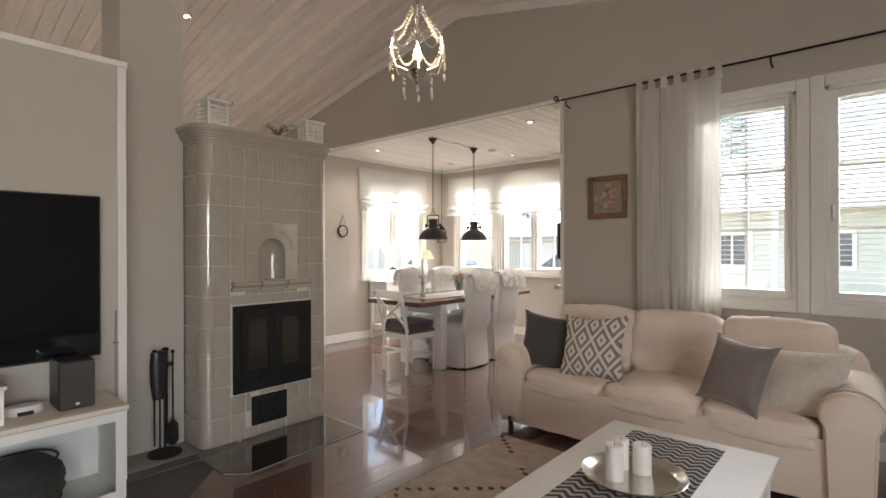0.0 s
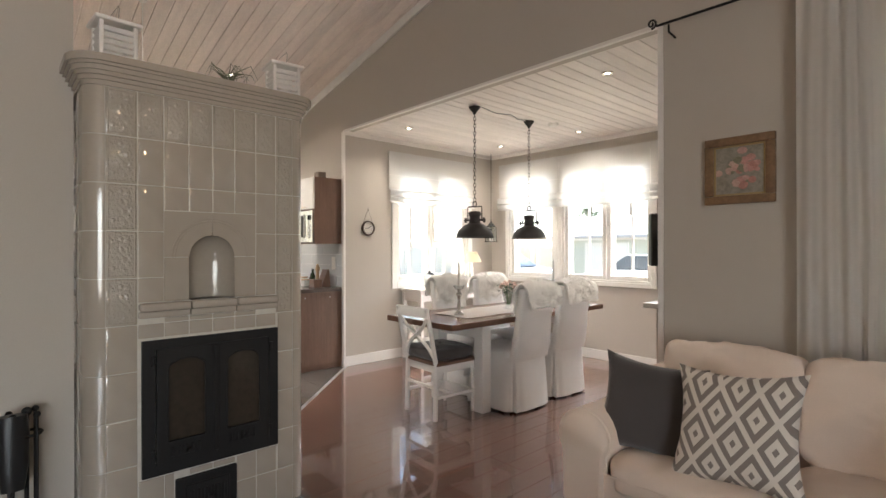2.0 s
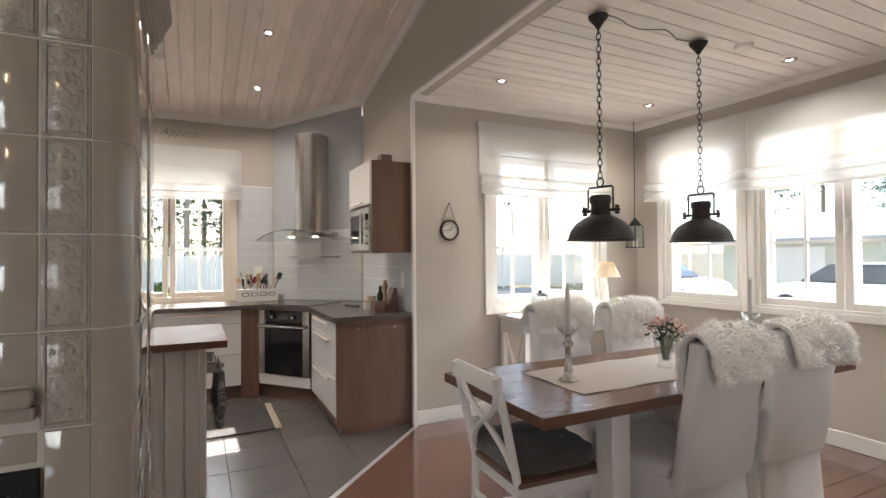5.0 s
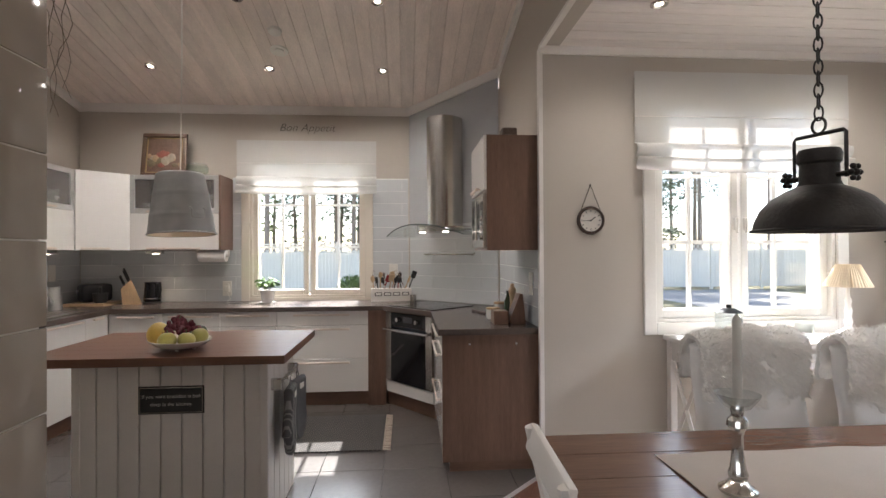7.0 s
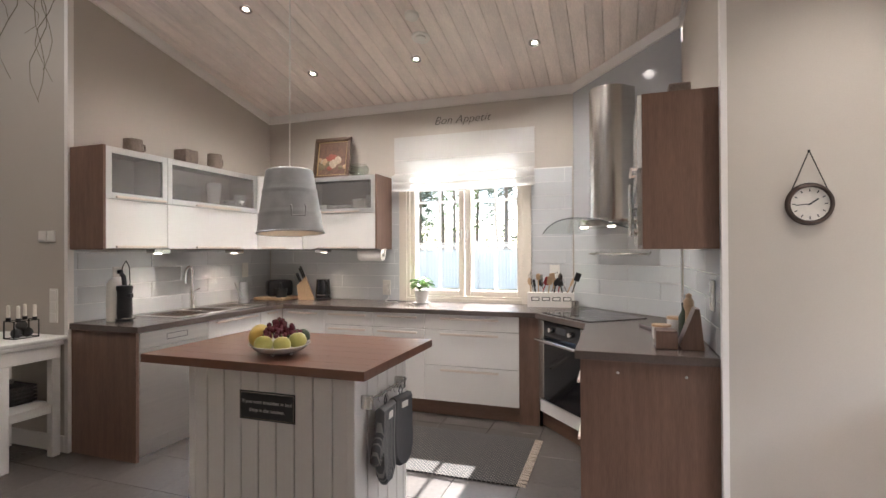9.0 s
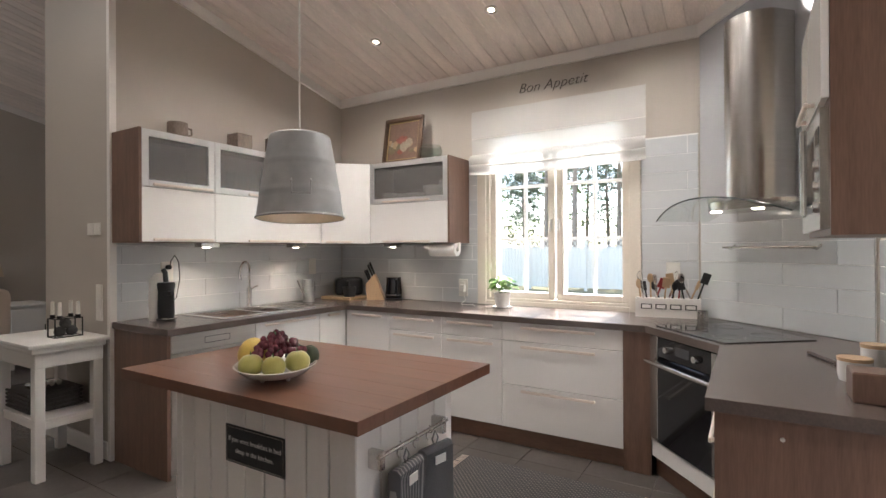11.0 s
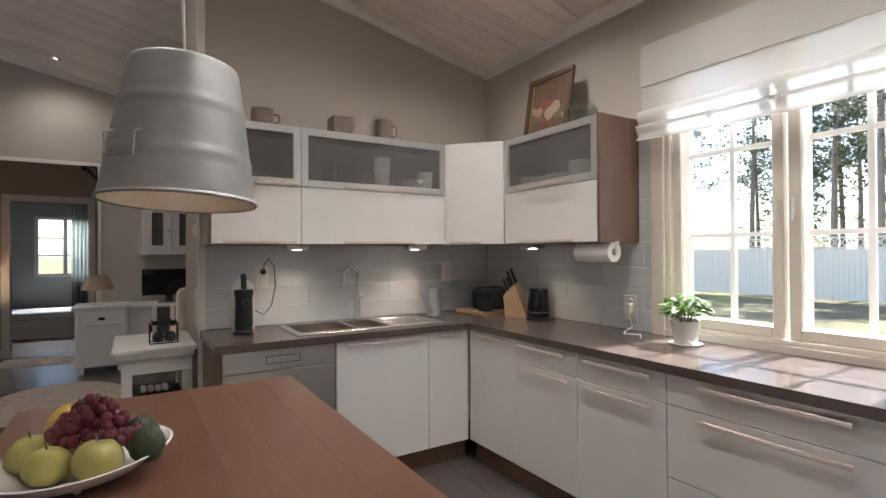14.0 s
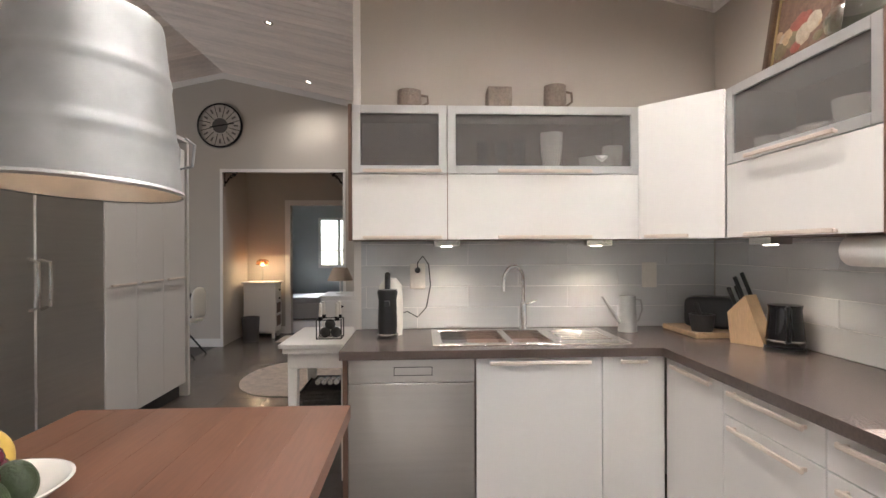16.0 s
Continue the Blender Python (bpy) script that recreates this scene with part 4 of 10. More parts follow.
part("lever", tube([(-0.015, 0, 0.145), (-0.055, 0.01, 0.165), (-0.075, 0.012, 0.168)], 0.006, 8), CHROME, fc)


# wall cabinets
def flap(axis, face, out, a, b, z0, z1, parent, glass):
    if not glass:
        f = front("flap", axis, face, out, a, b, z0, z1, parent)
    else:
        c0, c1 = sorted((face - out * 0.019, face))
        g, r = 0.002, 0.045
        bm = bmesh.new()
        for p, q, s, t in ((a + g, a + r, z0 + g, z1 - g), (b - r, b - g, z0 + g, z1 - g), (a + r, b - r, z0 + g, z0 + r), (a + r, b - r, z1 - r, z1 - g)):
            box(c0, c1, p, q, s, t, 0.002, bm) if axis == "y" else box(p, q, c0, c1, s, t, 0.002, bm)
        f = part("flap_frame", bm, ALU, parent, "aluminium flap frame", smooth=False)
        k0, k1 = sorted((face - out * 0.008, face - out * 0.012))
        pn = part("glass", box(k0, k1, a + r, b - r, z0 + r, z1 - r) if axis == "y" else box(a + r, b - r, k0, k1, z0 + r, z1 - r), FROST, f, "frosted glass", smooth=False)
        pn.visible_shadow = False
    w = min(0.5, (b - a) * 0.6)
    if b - a < 0.55:
        h0, h1 = a + 0.03, b - 0.06
    else:
        h0, h1 = (a + b) / 2 - w / 2, (a + b) / 2 + w / 2
    bar_handle(h0, h1, z0 + 0.014, axis, face, out, f)
    return f


def wall_unit(axis, face, out, a, b, back, sides, label):
    u = thing("wall_cabinet", label, "wall cabinet", group="white wall cabinets")
    z0, zm, z1 = 1.418, 1.765, 2.128
    c0, c1 = sorted((face - out * 0.021, back))

    def bb(p, q, d0, d1, za, zb):
        return box(d0, d1, p, q, za, zb) if axis == "y" else box(p, q, d0, d1, za, zb)

    bm = bmesh.new()
    for p, q, d0, d1, za, zb in ((a, a + 0.016, c0, c1, z0, z1), (b - 0.016, b, c0, c1, z0, z1), (a + 0.016, b - 0.016, c0, c1, z0, z0 + 0.016), (a + 0.016, b - 0.016, c0, c1, z1 - 0.016, z1), (a + 0.016, b - 0.016, c0, c1, zm - 0.008, zm + 0.008)):
        part("panel", bb(p, q, d0, d1, za, zb), WALNUT, u, smooth=False)
    k0, k1 = (c0, c0 + 0.006) if abs(c0 - back) < abs(c1 - back) else (c1 - 0.006, c1)
    bm.free()
    part("back", bb(a + 0.016, b - 0.016, k0, k1, z0, z1), WALNUT, u, smooth=False)
    flap(axis, face, out, a, b, z0, zm, u, False)
    flap(axis, face, out, a, b, zm, z1, u, True)
    return u


UF, UFX = 0.462, -7.532
wall_unit("x", UF, 1, -6.22, -5.72, SY, True, "wall cabinet with a white flap under a frosted glass flap")
wall_unit("x", UF, 1, -7.25, -6.22, SY, False, "wide wall cabinet with dishes behind a frosted glass flap")
wall_unit("y", UFX, 1, 0.775, 1.585, WX, True, "wall cabinet with dishes behind a frosted glass flap by the window")
wc = thing("corner_wall_cabinet", "tall white gloss corner wall cabinet", "wall cabinet", group="white wall cabinets")
part("body", prism([(-7.252, SY + 0.001), (-7.252, UF - 0.02), (UFX - 0.02, 0.772), (WX + 0.001, 0.772), (WX + 0.001, SY + 0.001)], "z", 1.418, 2.128), GLOSS_WHITE, wc, smooth=False)
d = Vector((UFX + 7.25, 0.775 - UF)).normalized()
L = (Vector((UFX, 0.775)) - Vector((-7.25, UF))).length
df = box(0.003, L - 0.003, -0.019, 0.0, 1.42, 2.126, 0.0015)
df.transform(pose(-7.25, UF, 0, 0, 0, math.degrees(math.atan2(d.y, d.x))) @ pose(0, 0, 0))
dr = part("door", df, GLOSS_WHITE, wc, smooth=False)
hb = box(0.04, 0.26, -0.03 - 0.012, -0.03, 1.424, 1.442, 0.003)
hb.transform(pose(-7.25, UF, 0, 0, 0, math.degrees(math.atan2(d.y, d.x))))
part("handle", hb, HANDLE_WOOD, dr, smooth=False)
for nm, q in (("walnut_side_panel", (-5.72, -5.702, SY + 0.001, UF, 1.415, 2.13)), ("walnut_side_panel", (WX + 0.001, UFX, 1.585, 1.603, 1.415, 2.13))):
    t = thing(nm, "walnut veneer side panel of a wall cabinet", "panel")
    part("board", box(*q), WALNUT, t, smooth=False)

# microwave cabinet
mc = thing("microwave_cabinet", "tall walnut wall cabinet with a white door above a microwave", "wall cabinet")
x0, x1, yf = -6.39, -5.80, 3.865
part("side", box(x1 - 0.018, x1, yf, NY - 0.001, 1.395, 2.132), WALNUT, mc, smooth=False)
part("side", box(x0, x0 + 0.018, yf, NY - 0.001, 1.395, 2.132), WALNUT, mc, smooth=False)
for z in (1.395, 1.765, 2.114):
    part("shelf", box(x0 + 0.018, x1 - 0.018, yf, NY - 0.001, z, z + 0.018), WALNUT, mc, smooth=False)
part("back", box(x0 + 0.018, x1 - 0.018, NY - 0.01, NY - 0.001, 1.413, 2.114), WALNUT, mc, smooth=False)
f = front("door", "x", yf - 0.02, -1, x0, x1, 1.78, 2.13, mc)
bar_handle(x0 + 0.15, x1 - 0.15, 1.80, "x", yf - 0.02, -1, f)
mw = thing("microwave_oven", "stainless steel built-in microwave oven", "microwave")
part("body", box(x0 + 0.03, x1 - 0.03, yf + 0.0, NY - 0.05, 1.416, 1.745), BLACK, mw, smooth=False)
part("frame", wall_with_holes(x0 + 0.02, x1 - 0.02, 1.414, 1.76, yf - 0.022, yf, "x", [(x0 + 0.06, x1 - 0.17, 1.47, 1.71)]), STEEL, mw, smooth=False)
part("window", box(x0 + 0.06, x1 - 0.17, yf - 0.018, yf - 0.004, 1.47, 1.71), BLACK_GLOSS, mw, "dark glass", smooth=False)
part("handle", cyl_between((x1 - 0.15, yf - 0.05, 1.46), (x1 - 0.15, yf - 0.05, 1.72), 0.009), STEEL, mw)
part("display", box(x1 - 0.125, x1 - 0.04, yf - 0.024, yf - 0.022, 1.66, 1.71), BLACK_GLOSS, mw, smooth=False)
for z in (1.48, 1.54, 1.60):
    k = lathe([(0, 0), (0.018, 0), (0.016, 0.012), (0, 0.013)], 16)
    k.transform(pose(x1 - 0.083, yf - 0.022, z, 90, 0, 0))
    part("knob", k, STEEL, mw)

# cooker hood: round steel duct with a curved glass canopy on the diagonal wall
hm = Vector((-7.414, 3.719))
hn = Vector((0.734, -0.679))
hd = thing("cooker_hood", "stainless steel cooker hood with an arched glass canopy", "cooker hood", at=(hm.x, hm.y, 0), turn=47.2)
# local x runs along the wall, local -y into the room
duct = bmesh.new()
prof = [(0.155 * math.cos(math.pi * k / 16), -0.155 * math.sin(math.pi * k / 16) - 0.02) for k in range(17)] + [(-0.155, 0.085), (0.155, 0.085)]
prism(prof, "z", 1.625, 2.655, duct)
part("duct", duct, STEEL, hd, angle=25)
part("motor_box", prism([(0.27 * math.cos(math.pi * k / 20), -0.20 * math.sin(math.pi * k / 20) - 0.03) for k in range(21)] + [(-0.27, 0.085), (0.27, 0.085)], "z", 1.575, 1.625), STEEL, hd, angle=25)


def canopy_fn(u, v):
    x = -0.46 + 0.92 * u
    y = -0.42 * (1 - 0.25 * (2 * u - 1) ** 2) + (0.085 + 0.42 * (1 - 0.25 * (2 * u - 1) ** 2)) * v
    return (x, y, 1.635 - 0.10 * (2 * u - 1) ** 2)


part("canopy", sheet(canopy_fn, 28, 8, 0.006), pane_glass("canopy_glass", (0.95, 0.97, 0.965)), hd, "arched clear glass")
cb = bmesh.new()
edge = [canopy_fn(k / 40, 0) for k in range(41)]
part("canopy_edge", tube(edge, 0.004, 6), mat("green_glass_edge", (0.03, 0.045, 0.045), 0.15), hd)
for k in (-0.14, 0.14):
    part("lamp", lathe([(0, 0), (0.025, 0), (0.03, 0.008), (0, 0.008)], 16, (k, -0.16, 1.568)), SPOT, hd)

rl = thing("utensil_rail", "thin steel rail on the wall under the hood", "rail", at=(hm.x - 0.06, hm.y + 0.066, 1.365), turn=47.2)
part("bar", cyl_between((-0.30, -0.05, 0), (0.30, -0.05, 0), 0.007), STEEL, rl)
for k in (-0.27, 0.27):
    part("bracket", tube([(k, -0.05, 0), (k, -0.02, -0.01), (k, 0.03, 0.02)], 0.008, 8), STEEL, rl)

# under-cabinet lamps
for i, (lx, ly) in enumerate(((-6.22, 0.36), (-7.05, 0.36), (-7.60, 0.98))):
    ul = thing("cabinet_lamp", "small triangular steel lamp under a wall cabinet", "lamp", at=(lx, ly, 1.416), turn=0 if i < 2 else -90, group="cabinet lamps")
    part("housing", prism([(-0.07, 0.05), (0.07, 0.05), (0.05, -0.06), (-0.05, -0.06)], "z", -0.03, 0.0), STEEL, ul, smooth=False)
    part("lens", lathe([(0, -0.034), (0.026, -0.034), (0.028, -0.0302), (0, -0.0302)], 18), SPOT, ul)
    ld = bpy.data.lights.new("cabinet_lamp_light", "SPOT")
    ld.energy, ld.spot_size, ld.spot_blend, ld.shadow_soft_size, ld.color = 1.3, radians(105), 0.8, 0.02, (1, 0.80, 0.58)
    lo = new("cabinet_lamp_light", ld)
    lo.matrix_world = look((lx, ly, 1.375), (lx - (0.05 if i == 2 else 0), ly - (0.12 if i < 2 else 0), 0.9))

# island
isl = thing("kitchen_island", "kitchen island with white boarded sides and a wooden top", "kitchen island")
top = thing("island_top", "reddish-brown butcher block island top", "worktop")
nx = 7
for k in range(nx):
    w = 0.80 / nx
    part("stave", box(-5.862 + w * k, -5.862 + w * (k + 1), 1.563, 2.775, 0.86, 0.90, 0.0006), ISLAND_TOP, top, smooth=False)
ix0, ix1, iy0, iy1 = -5.72, -5.19, 1.76, 2.655
part("carcass", box(ix0, ix1, iy0, iy1, 0.0, 0.859), WHITE, isl, smooth=False)
for k in range(9):
    w = (iy1 - iy0) / 9
    for fx0, fx1 in ((ix1, ix1 + 0.012), (ix0 - 0.012, ix0)):
        part("board", box(fx0, fx1, iy0 + w * k + 0.003, iy0 + w * (k + 1) - 0.003, 0.0, 0.859, 0.003), WHITE, isl, smooth=False)
for k in range(5):
    w = (ix1 - ix0) / 5
    for fy0, fy1 in ((iy1, iy1 + 0.012), (iy0 - 0.012, iy0)):
        part("board", box(ix0 + w * k + 0.003, ix0 + w * (k + 1) - 0.003, fy0, fy1, 0.0, 0.859, 0.003), WHITE, isl, smooth=False)
for cx in (ix0 - 0.015, ix1 - 0.027):
    for cy in (iy0 - 0.015, iy1 - 0.027):
        part("corner_post", box(cx, cx + 0.042, cy, cy + 0.042, 0, 0.858, 0.004), WHITE, isl, smooth=False)
sg = thing("sign", "black metal sign with white lettering on the island", "sign")
SXF = ix1 + 0.0125
part("plate", box(SXF, SXF + 0.004, 2.055, 2.365, 0.605, 0.74, 0.002), BLACK, sg, smooth=False)
bm = bmesh.new()
for y0, y1, z0, z1 in ((2.062, 2.358, 0.611, 0.614), (2.062, 2.358, 0.731, 0.734), (2.062, 2.065, 0.614, 0.731), (2.355, 2.358, 0.614, 0.731)):
    box(SXF + 0.004, SXF + 0.0048, y0, y1, z0, z1, bm=bm)
part("border", bm, PLATE_SILVER, sg, smooth=False)
SIGN_INK = mat("sign_lettering", (0.62, 0.58, 0.53), 0.6)
words("If you want breakfast in bed", 0.0245, SIGN_INK, pose(SXF + 0.0045, 2.21, 0.69, 90, 0, 90), "lettering", sg, 0.0004)
words("sleep in the kitchen.", 0.0245, SIGN_INK, pose(SXF + 0.0045, 2.21, 0.652, 90, 0, 90), "lettering", sg, 0.0004)

# towel bar with oven gloves on the island's end
tb = thing("towel_bar", "steel towel bar on the end of the island", "towel bar")
TY = iy1 + 0.012
part("bar", cyl_between((-5.62, TY + 0.05, 0.735), (-5.22, TY + 0.05, 0.735), 0.007), STEEL, tb)
for tx in (-5.60, -5.24):
    part("bracket", box(tx - 0.012, tx + 0.012, TY, TY + 0.055, 0.69, 0.75, 0.004), STEEL, tb, smooth=False)


def glove(at, turn, s, label, m, seed):
    bm = bmesh.new()
    out = [(-0.075, 0), (-0.08, -0.16), (-0.085, -0.25), (-0.07, -0.32), (-0.03, -0.36), (0.03, -0.355), (0.065, -0.31), (0.075, -0.26), (0.085, -0.2), (0.125, -0.235), (0.145, -0.215), (0.125, -0.15), (0.085, -0.10), (0.075, 0)]
    fr, bk = [], []
    n = len(out)
    c = Vector((0, 0, -0.18))
    rings = []
    for k, (th, sc) in enumerate(((-0.014, 0.8), (-0.022, 0.93), (-0.008, 1.0), (0.012, 1.0), (0.024, 0.93), (0.016, 0.8))):
        rings.append([bm.verts.new(((x * sc) * s, th + 0.006 * noise.noise(Vector((x * 20, z * 20, seed))), (c.z + (z - c.z) * sc) * s)) for x, z in out])
    for a, b in zip(rings, rings[1:]):
        for i in range(n):
            bm.faces.new((a[i], a[(i + 1) % n], b[(i + 1) % n], b[i]))
    bm.faces.new(rings[0])
    bm.faces.new(rings[-1])
    g = thing("oven_glove", label, "oven glove", at=at, turn=turn, group="oven gloves")
    part("mitt", bm, m, g, angle=60)
    part("loop", tube([(0, 0, -0.01), (-0.015, 0, 0.02), (0, 0, 0.045), (0.015, 0, 0.02), (0, 0, -0.01)], 0.003, 6), m, g)
    part("tag", box(-0.025, 0.025, 0.0255, 0.028, -0.06 * s, -0.03 * s), PLASTIC_W, g, "small white sewn tag", smooth=False)
    return g


STRIPE = zigzag_cloth("striped_glove_cloth", (0.10, 0.098, 0.10), (0.27, 0.26, 0.25), 0.0, 60.0, axes=(1, 0), amp=0.0, duty=0.3)
glove((-5.33, TY + 0.075, 0.69), 4, 1.0, "grey striped oven glove hanging on a hook", STRIPE, 1)
glove((-5.50, TY + 0.075, 0.69), -12, 0.95, "plain grey oven glove hanging on a hook", GREY_CLOTH, 4)
for hx in (-5.33, -5.42, -5.50):
    hk = thing("hook", "small steel s-hook on the towel bar", "hook", group="hooks")
    part("wire", tube([(hx, TY + 0.05 + 0.012 * math.sin(k * 0.55), 0.747 - 0.012 * k * 0.35 + 0.004 * math.cos(k * 0.9)) for k in range(12)], 0.002, 6), STEEL, hk)

# rug in front of the island
def krug_fn(u, v):
    return (-6.94 + 0.77 * u, 2.10 + 1.08 * v, 0.008 + 0.002 * noise.noise(Vector((u * 6, v * 7, 3))))


kr = thing("kitchen_rug", "grey woven runner rug with fringed ends", "rug")
part("weave", sheet(krug_fn, 14, 20, 0.007), zigzag_cloth("rug_weave", (0.032, 0.029, 0.028), (0.15, 0.13, 0.115), 70.0, 70.0, axes=(0, 1), amp=0.5, duty=0.42, diamond=0.5), kr)
fr = bmesh.new()
for k in range(60):
    fx = -6.935 + 0.0128 * k
    for yb, s in ((3.18, 1), (2.10, -1)):
        tube([(fx, yb - 0.004 * s, 0.008), (fx + random.uniform(-0.008, 0.008), yb + 0.055 * s, 0.004)], 0.0022, 4, fr)
part("fringe", fr, mat("cream_fringe", (0.55, 0.46, 0.38), 0.95), kr)["kind"] = "stuff"

# pendant made of a zinc bucket
pb = thing("bucket_pendant", "pendant lamp made from a galvanised zinc bucket", "pendant lamp", at=(-5.45, 2.145, 1.484))
TIP = pose(0, 0, 0, 2.6, -2.2, 0)


def tipped(bm):
    bm.transform(TIP)
    return bm


prof = [(0.170, 0), (0.174, 0.004), (0.170, 0.010)]
for k in range(34):
    z = 0.010 + 0.31 * k / 33
    r = 0.168 - 0.047 * (z / 0.32) ** 1.1
    for zc in (0.10, 0.22):
        r += 0.0035 * math.exp(-((z - zc) / 0.007) ** 2)
    prof.append((r, z))
prof += [(0.119, 0.327), (0.112, 0.331), (0.02, 0.333), (0, 0.333)]
part("bucket", tipped(lathe(prof, 48)), ZINC, pb, angle=50)
part("inside", tipped(lathe([(0.166, 0.002), (0.118, 0.32), (0, 0.322)], 40)), COPPER_IN, pb)
part("cord", tube([(-0.012, -0.015, 0.33), (0.002, 0, 1.0), (0, 0, roof(-5.42) - 1.484 - 0.04)], 0.004, 6), PLASTIC_W, pb, "white cord")
part("ceiling_cup", lathe([(0, 0), (0.03, 0), (0.045, 0.04), (0, 0.045)], 18, (0, 0, roof(-5.42) - 1.484 - 0.045)), PLASTIC_W, pb)
hb = tube([(-0.035, 0.166, 0.13), (-0.035, 0.186, 0.12), (-0.033, 0.184, 0.075), (0.033, 0.184, 0.075), (0.035, 0.186, 0.12), (0.035, 0.166, 0.13)], 0.003, 6)
hb2 = tube([(-0.035, -0.166, 0.13), (-0.035, -0.186, 0.12), (-0.033, -0.184, 0.075), (0.033, -0.184, 0.075), (0.035, -0.186, 0.12), (0.035, -0.166, 0.13)], 0.003, 6)
hb.transform(TIP @ pose(0, 0, 0, 0, 0, -42))
hb2.transform(TIP @ pose(0, 0, 0, 0, 0, -42))
part("grip", hb, ZINC, pb)
part("grip", hb2, ZINC, pb)
part("bulb", ball(0.032, (0, 0, 0.20)), glow("pendant_bulb", (1.0, 0.82, 0.62), 2.2), pb)
# ---- outdoors ----
GZ = -0.35
gm = mat("dry_lawn", (0.17, 0.15, 0.075), 0.95, var=0.4, scale=0.6, fine=9, bump=0.4)
tagged(part("ground", box(-260, 260, -260, 260, GZ - 0.3, GZ), gm, smooth=False), "dry lawn reaching to the horizon", "ground", kind="structure")
dv = part("driveway", box(-24, -2, 12.5, 19, GZ - 0.01, GZ + 0.02), mat("pale_gravel", (0.36, 0.33, 0.29), 0.95, var=0.3, scale=3, fine=60, bump=0.5), smooth=False)
structure(dv, "pale gravel driveway", "driveway")
FENCE = mat("white_fence_paint", (0.84, 0.76, 0.64), 0.6, var=0.06, scale=2)


def garden_fence(x, y, turn, length, label):
    f = thing("garden_fence", label, "fence", at=(x, y, GZ), turn=turn)
    n = int(length / 2.4)
    for k in range(n):
        a = k * 2.4
        part("post", box(a - 0.05, a + 0.05, -0.06, 0.06, 0, 2.2, 0.005), FENCE, f, smooth=False)
        bm = bmesh.new()
        for q in range(16):
            box(a + 0.06 + q * 0.143, a + 0.06 + q * 0.143 + 0.135, -0.015, 0.015, 0.12, 1.75, bm=bm)
        part("boards", bm, FENCE, f, smooth=False)
        bm = bmesh.new()
        box(a + 0.05, a + 2.35, -0.02, 0.02, 1.76, 1.81, bm=bm)
        box(a + 0.05, a + 2.35, -0.02, 0.02, 2.08, 2.14, bm=bm)
        for q in range(12):
            c = a + 0.15 + q * 0.191
            tube([(c + 0.075 * math.cos(w * 0.785), 0, 1.945 + 0.11 * math.sin(w * 0.785)) for w in range(8)], 0.018, 4, bm, closed=True)
        part("lattice", bm, FENCE, f, "ornamented top band")


garden_fence(-24.5, -14, 90, 46, "white wooden fence with an ornamented top")
garden_fence(-24.5, 32, 0, 40, "white wooden fence across the road")
BARK = mat("pine_bark", (0.26, 0.21, 0.17), 0.9, var=0.4, scale=6, fine=30, bump=0.6, stretch=(1, 1, 0.3))
NEEDLE = mat("pine_needles", (0.095, 0.12, 0.075), 0.8, var=0.4, scale=2, island=0.6)
BIRCH = mat("birch_leaves", (0.14, 0.18, 0.05), 0.7, var=0.4, scale=2, island=0.6)


def tree(name, label, h, crown_from, spread, leaf, seed, clumps=130, per=26):
    rr = random.Random(seed)
    t = thing(name, label, "tree", group="trees in the garden")
    lean = rr.uniform(-0.3, 0.3)
    part("trunk", tube([(lean * k / 8 * (k / 8), 0.05 * math.sin(k), h * k / 8) for k in range(9)], 0.16, 8, r2=0.03), BARK, t)
    limbs, lv = bmesh.new(), []
    verts, faces = [], []
    for k in range(clumps):
        f = rr.random() ** 0.8
        z = h * (crown_from + (1 - crown_from) * f)
        r = spread * (1 - 0.75 * f) * math.sqrt(rr.random())
        a = rr.uniform(0, 6.28)
        c = Vector((r * math.cos(a) + lean * f, r * math.sin(a), z))
        if k % 5 == 0:
            tube([(lean * f, 0, z - 0.25 * r), (c.x, c.y, c.z)], 0.03, 4, limbs, r2=0.008)
        cs = rr.uniform(0.25, 0.6)
        for q in range(per):
            v = Vector((rr.gauss(0, 0.55), rr.gauss(0, 0.55), rr.gauss(0, 0.28))) * cs + c
            s = rr.uniform(0.05, 0.13)
            d1 = Vector((rr.gauss(0, 1), rr.gauss(0, 1), rr.gauss(0, 0.6))).normalized() * s
            d2 = d1.cross(Vector((rr.gauss(0, 1), rr.gauss(0, 1), 1))).normalized() * s * 0.55
            i = len(verts)
            verts += [v - d1, v + d2, v + d1, v - d2]
            faces.append((i, i + 1, i + 2, i + 3))
    part("limbs", limbs, BARK, t)
    me = bpy.data.meshes.new("crown")
    me.from_pydata([tuple(v) for v in verts], [], faces)
    me.materials.append(leaf)
    cr = new("crown", me)
    cr.parent = t
    cr["kind"] = "stuff"
    return t


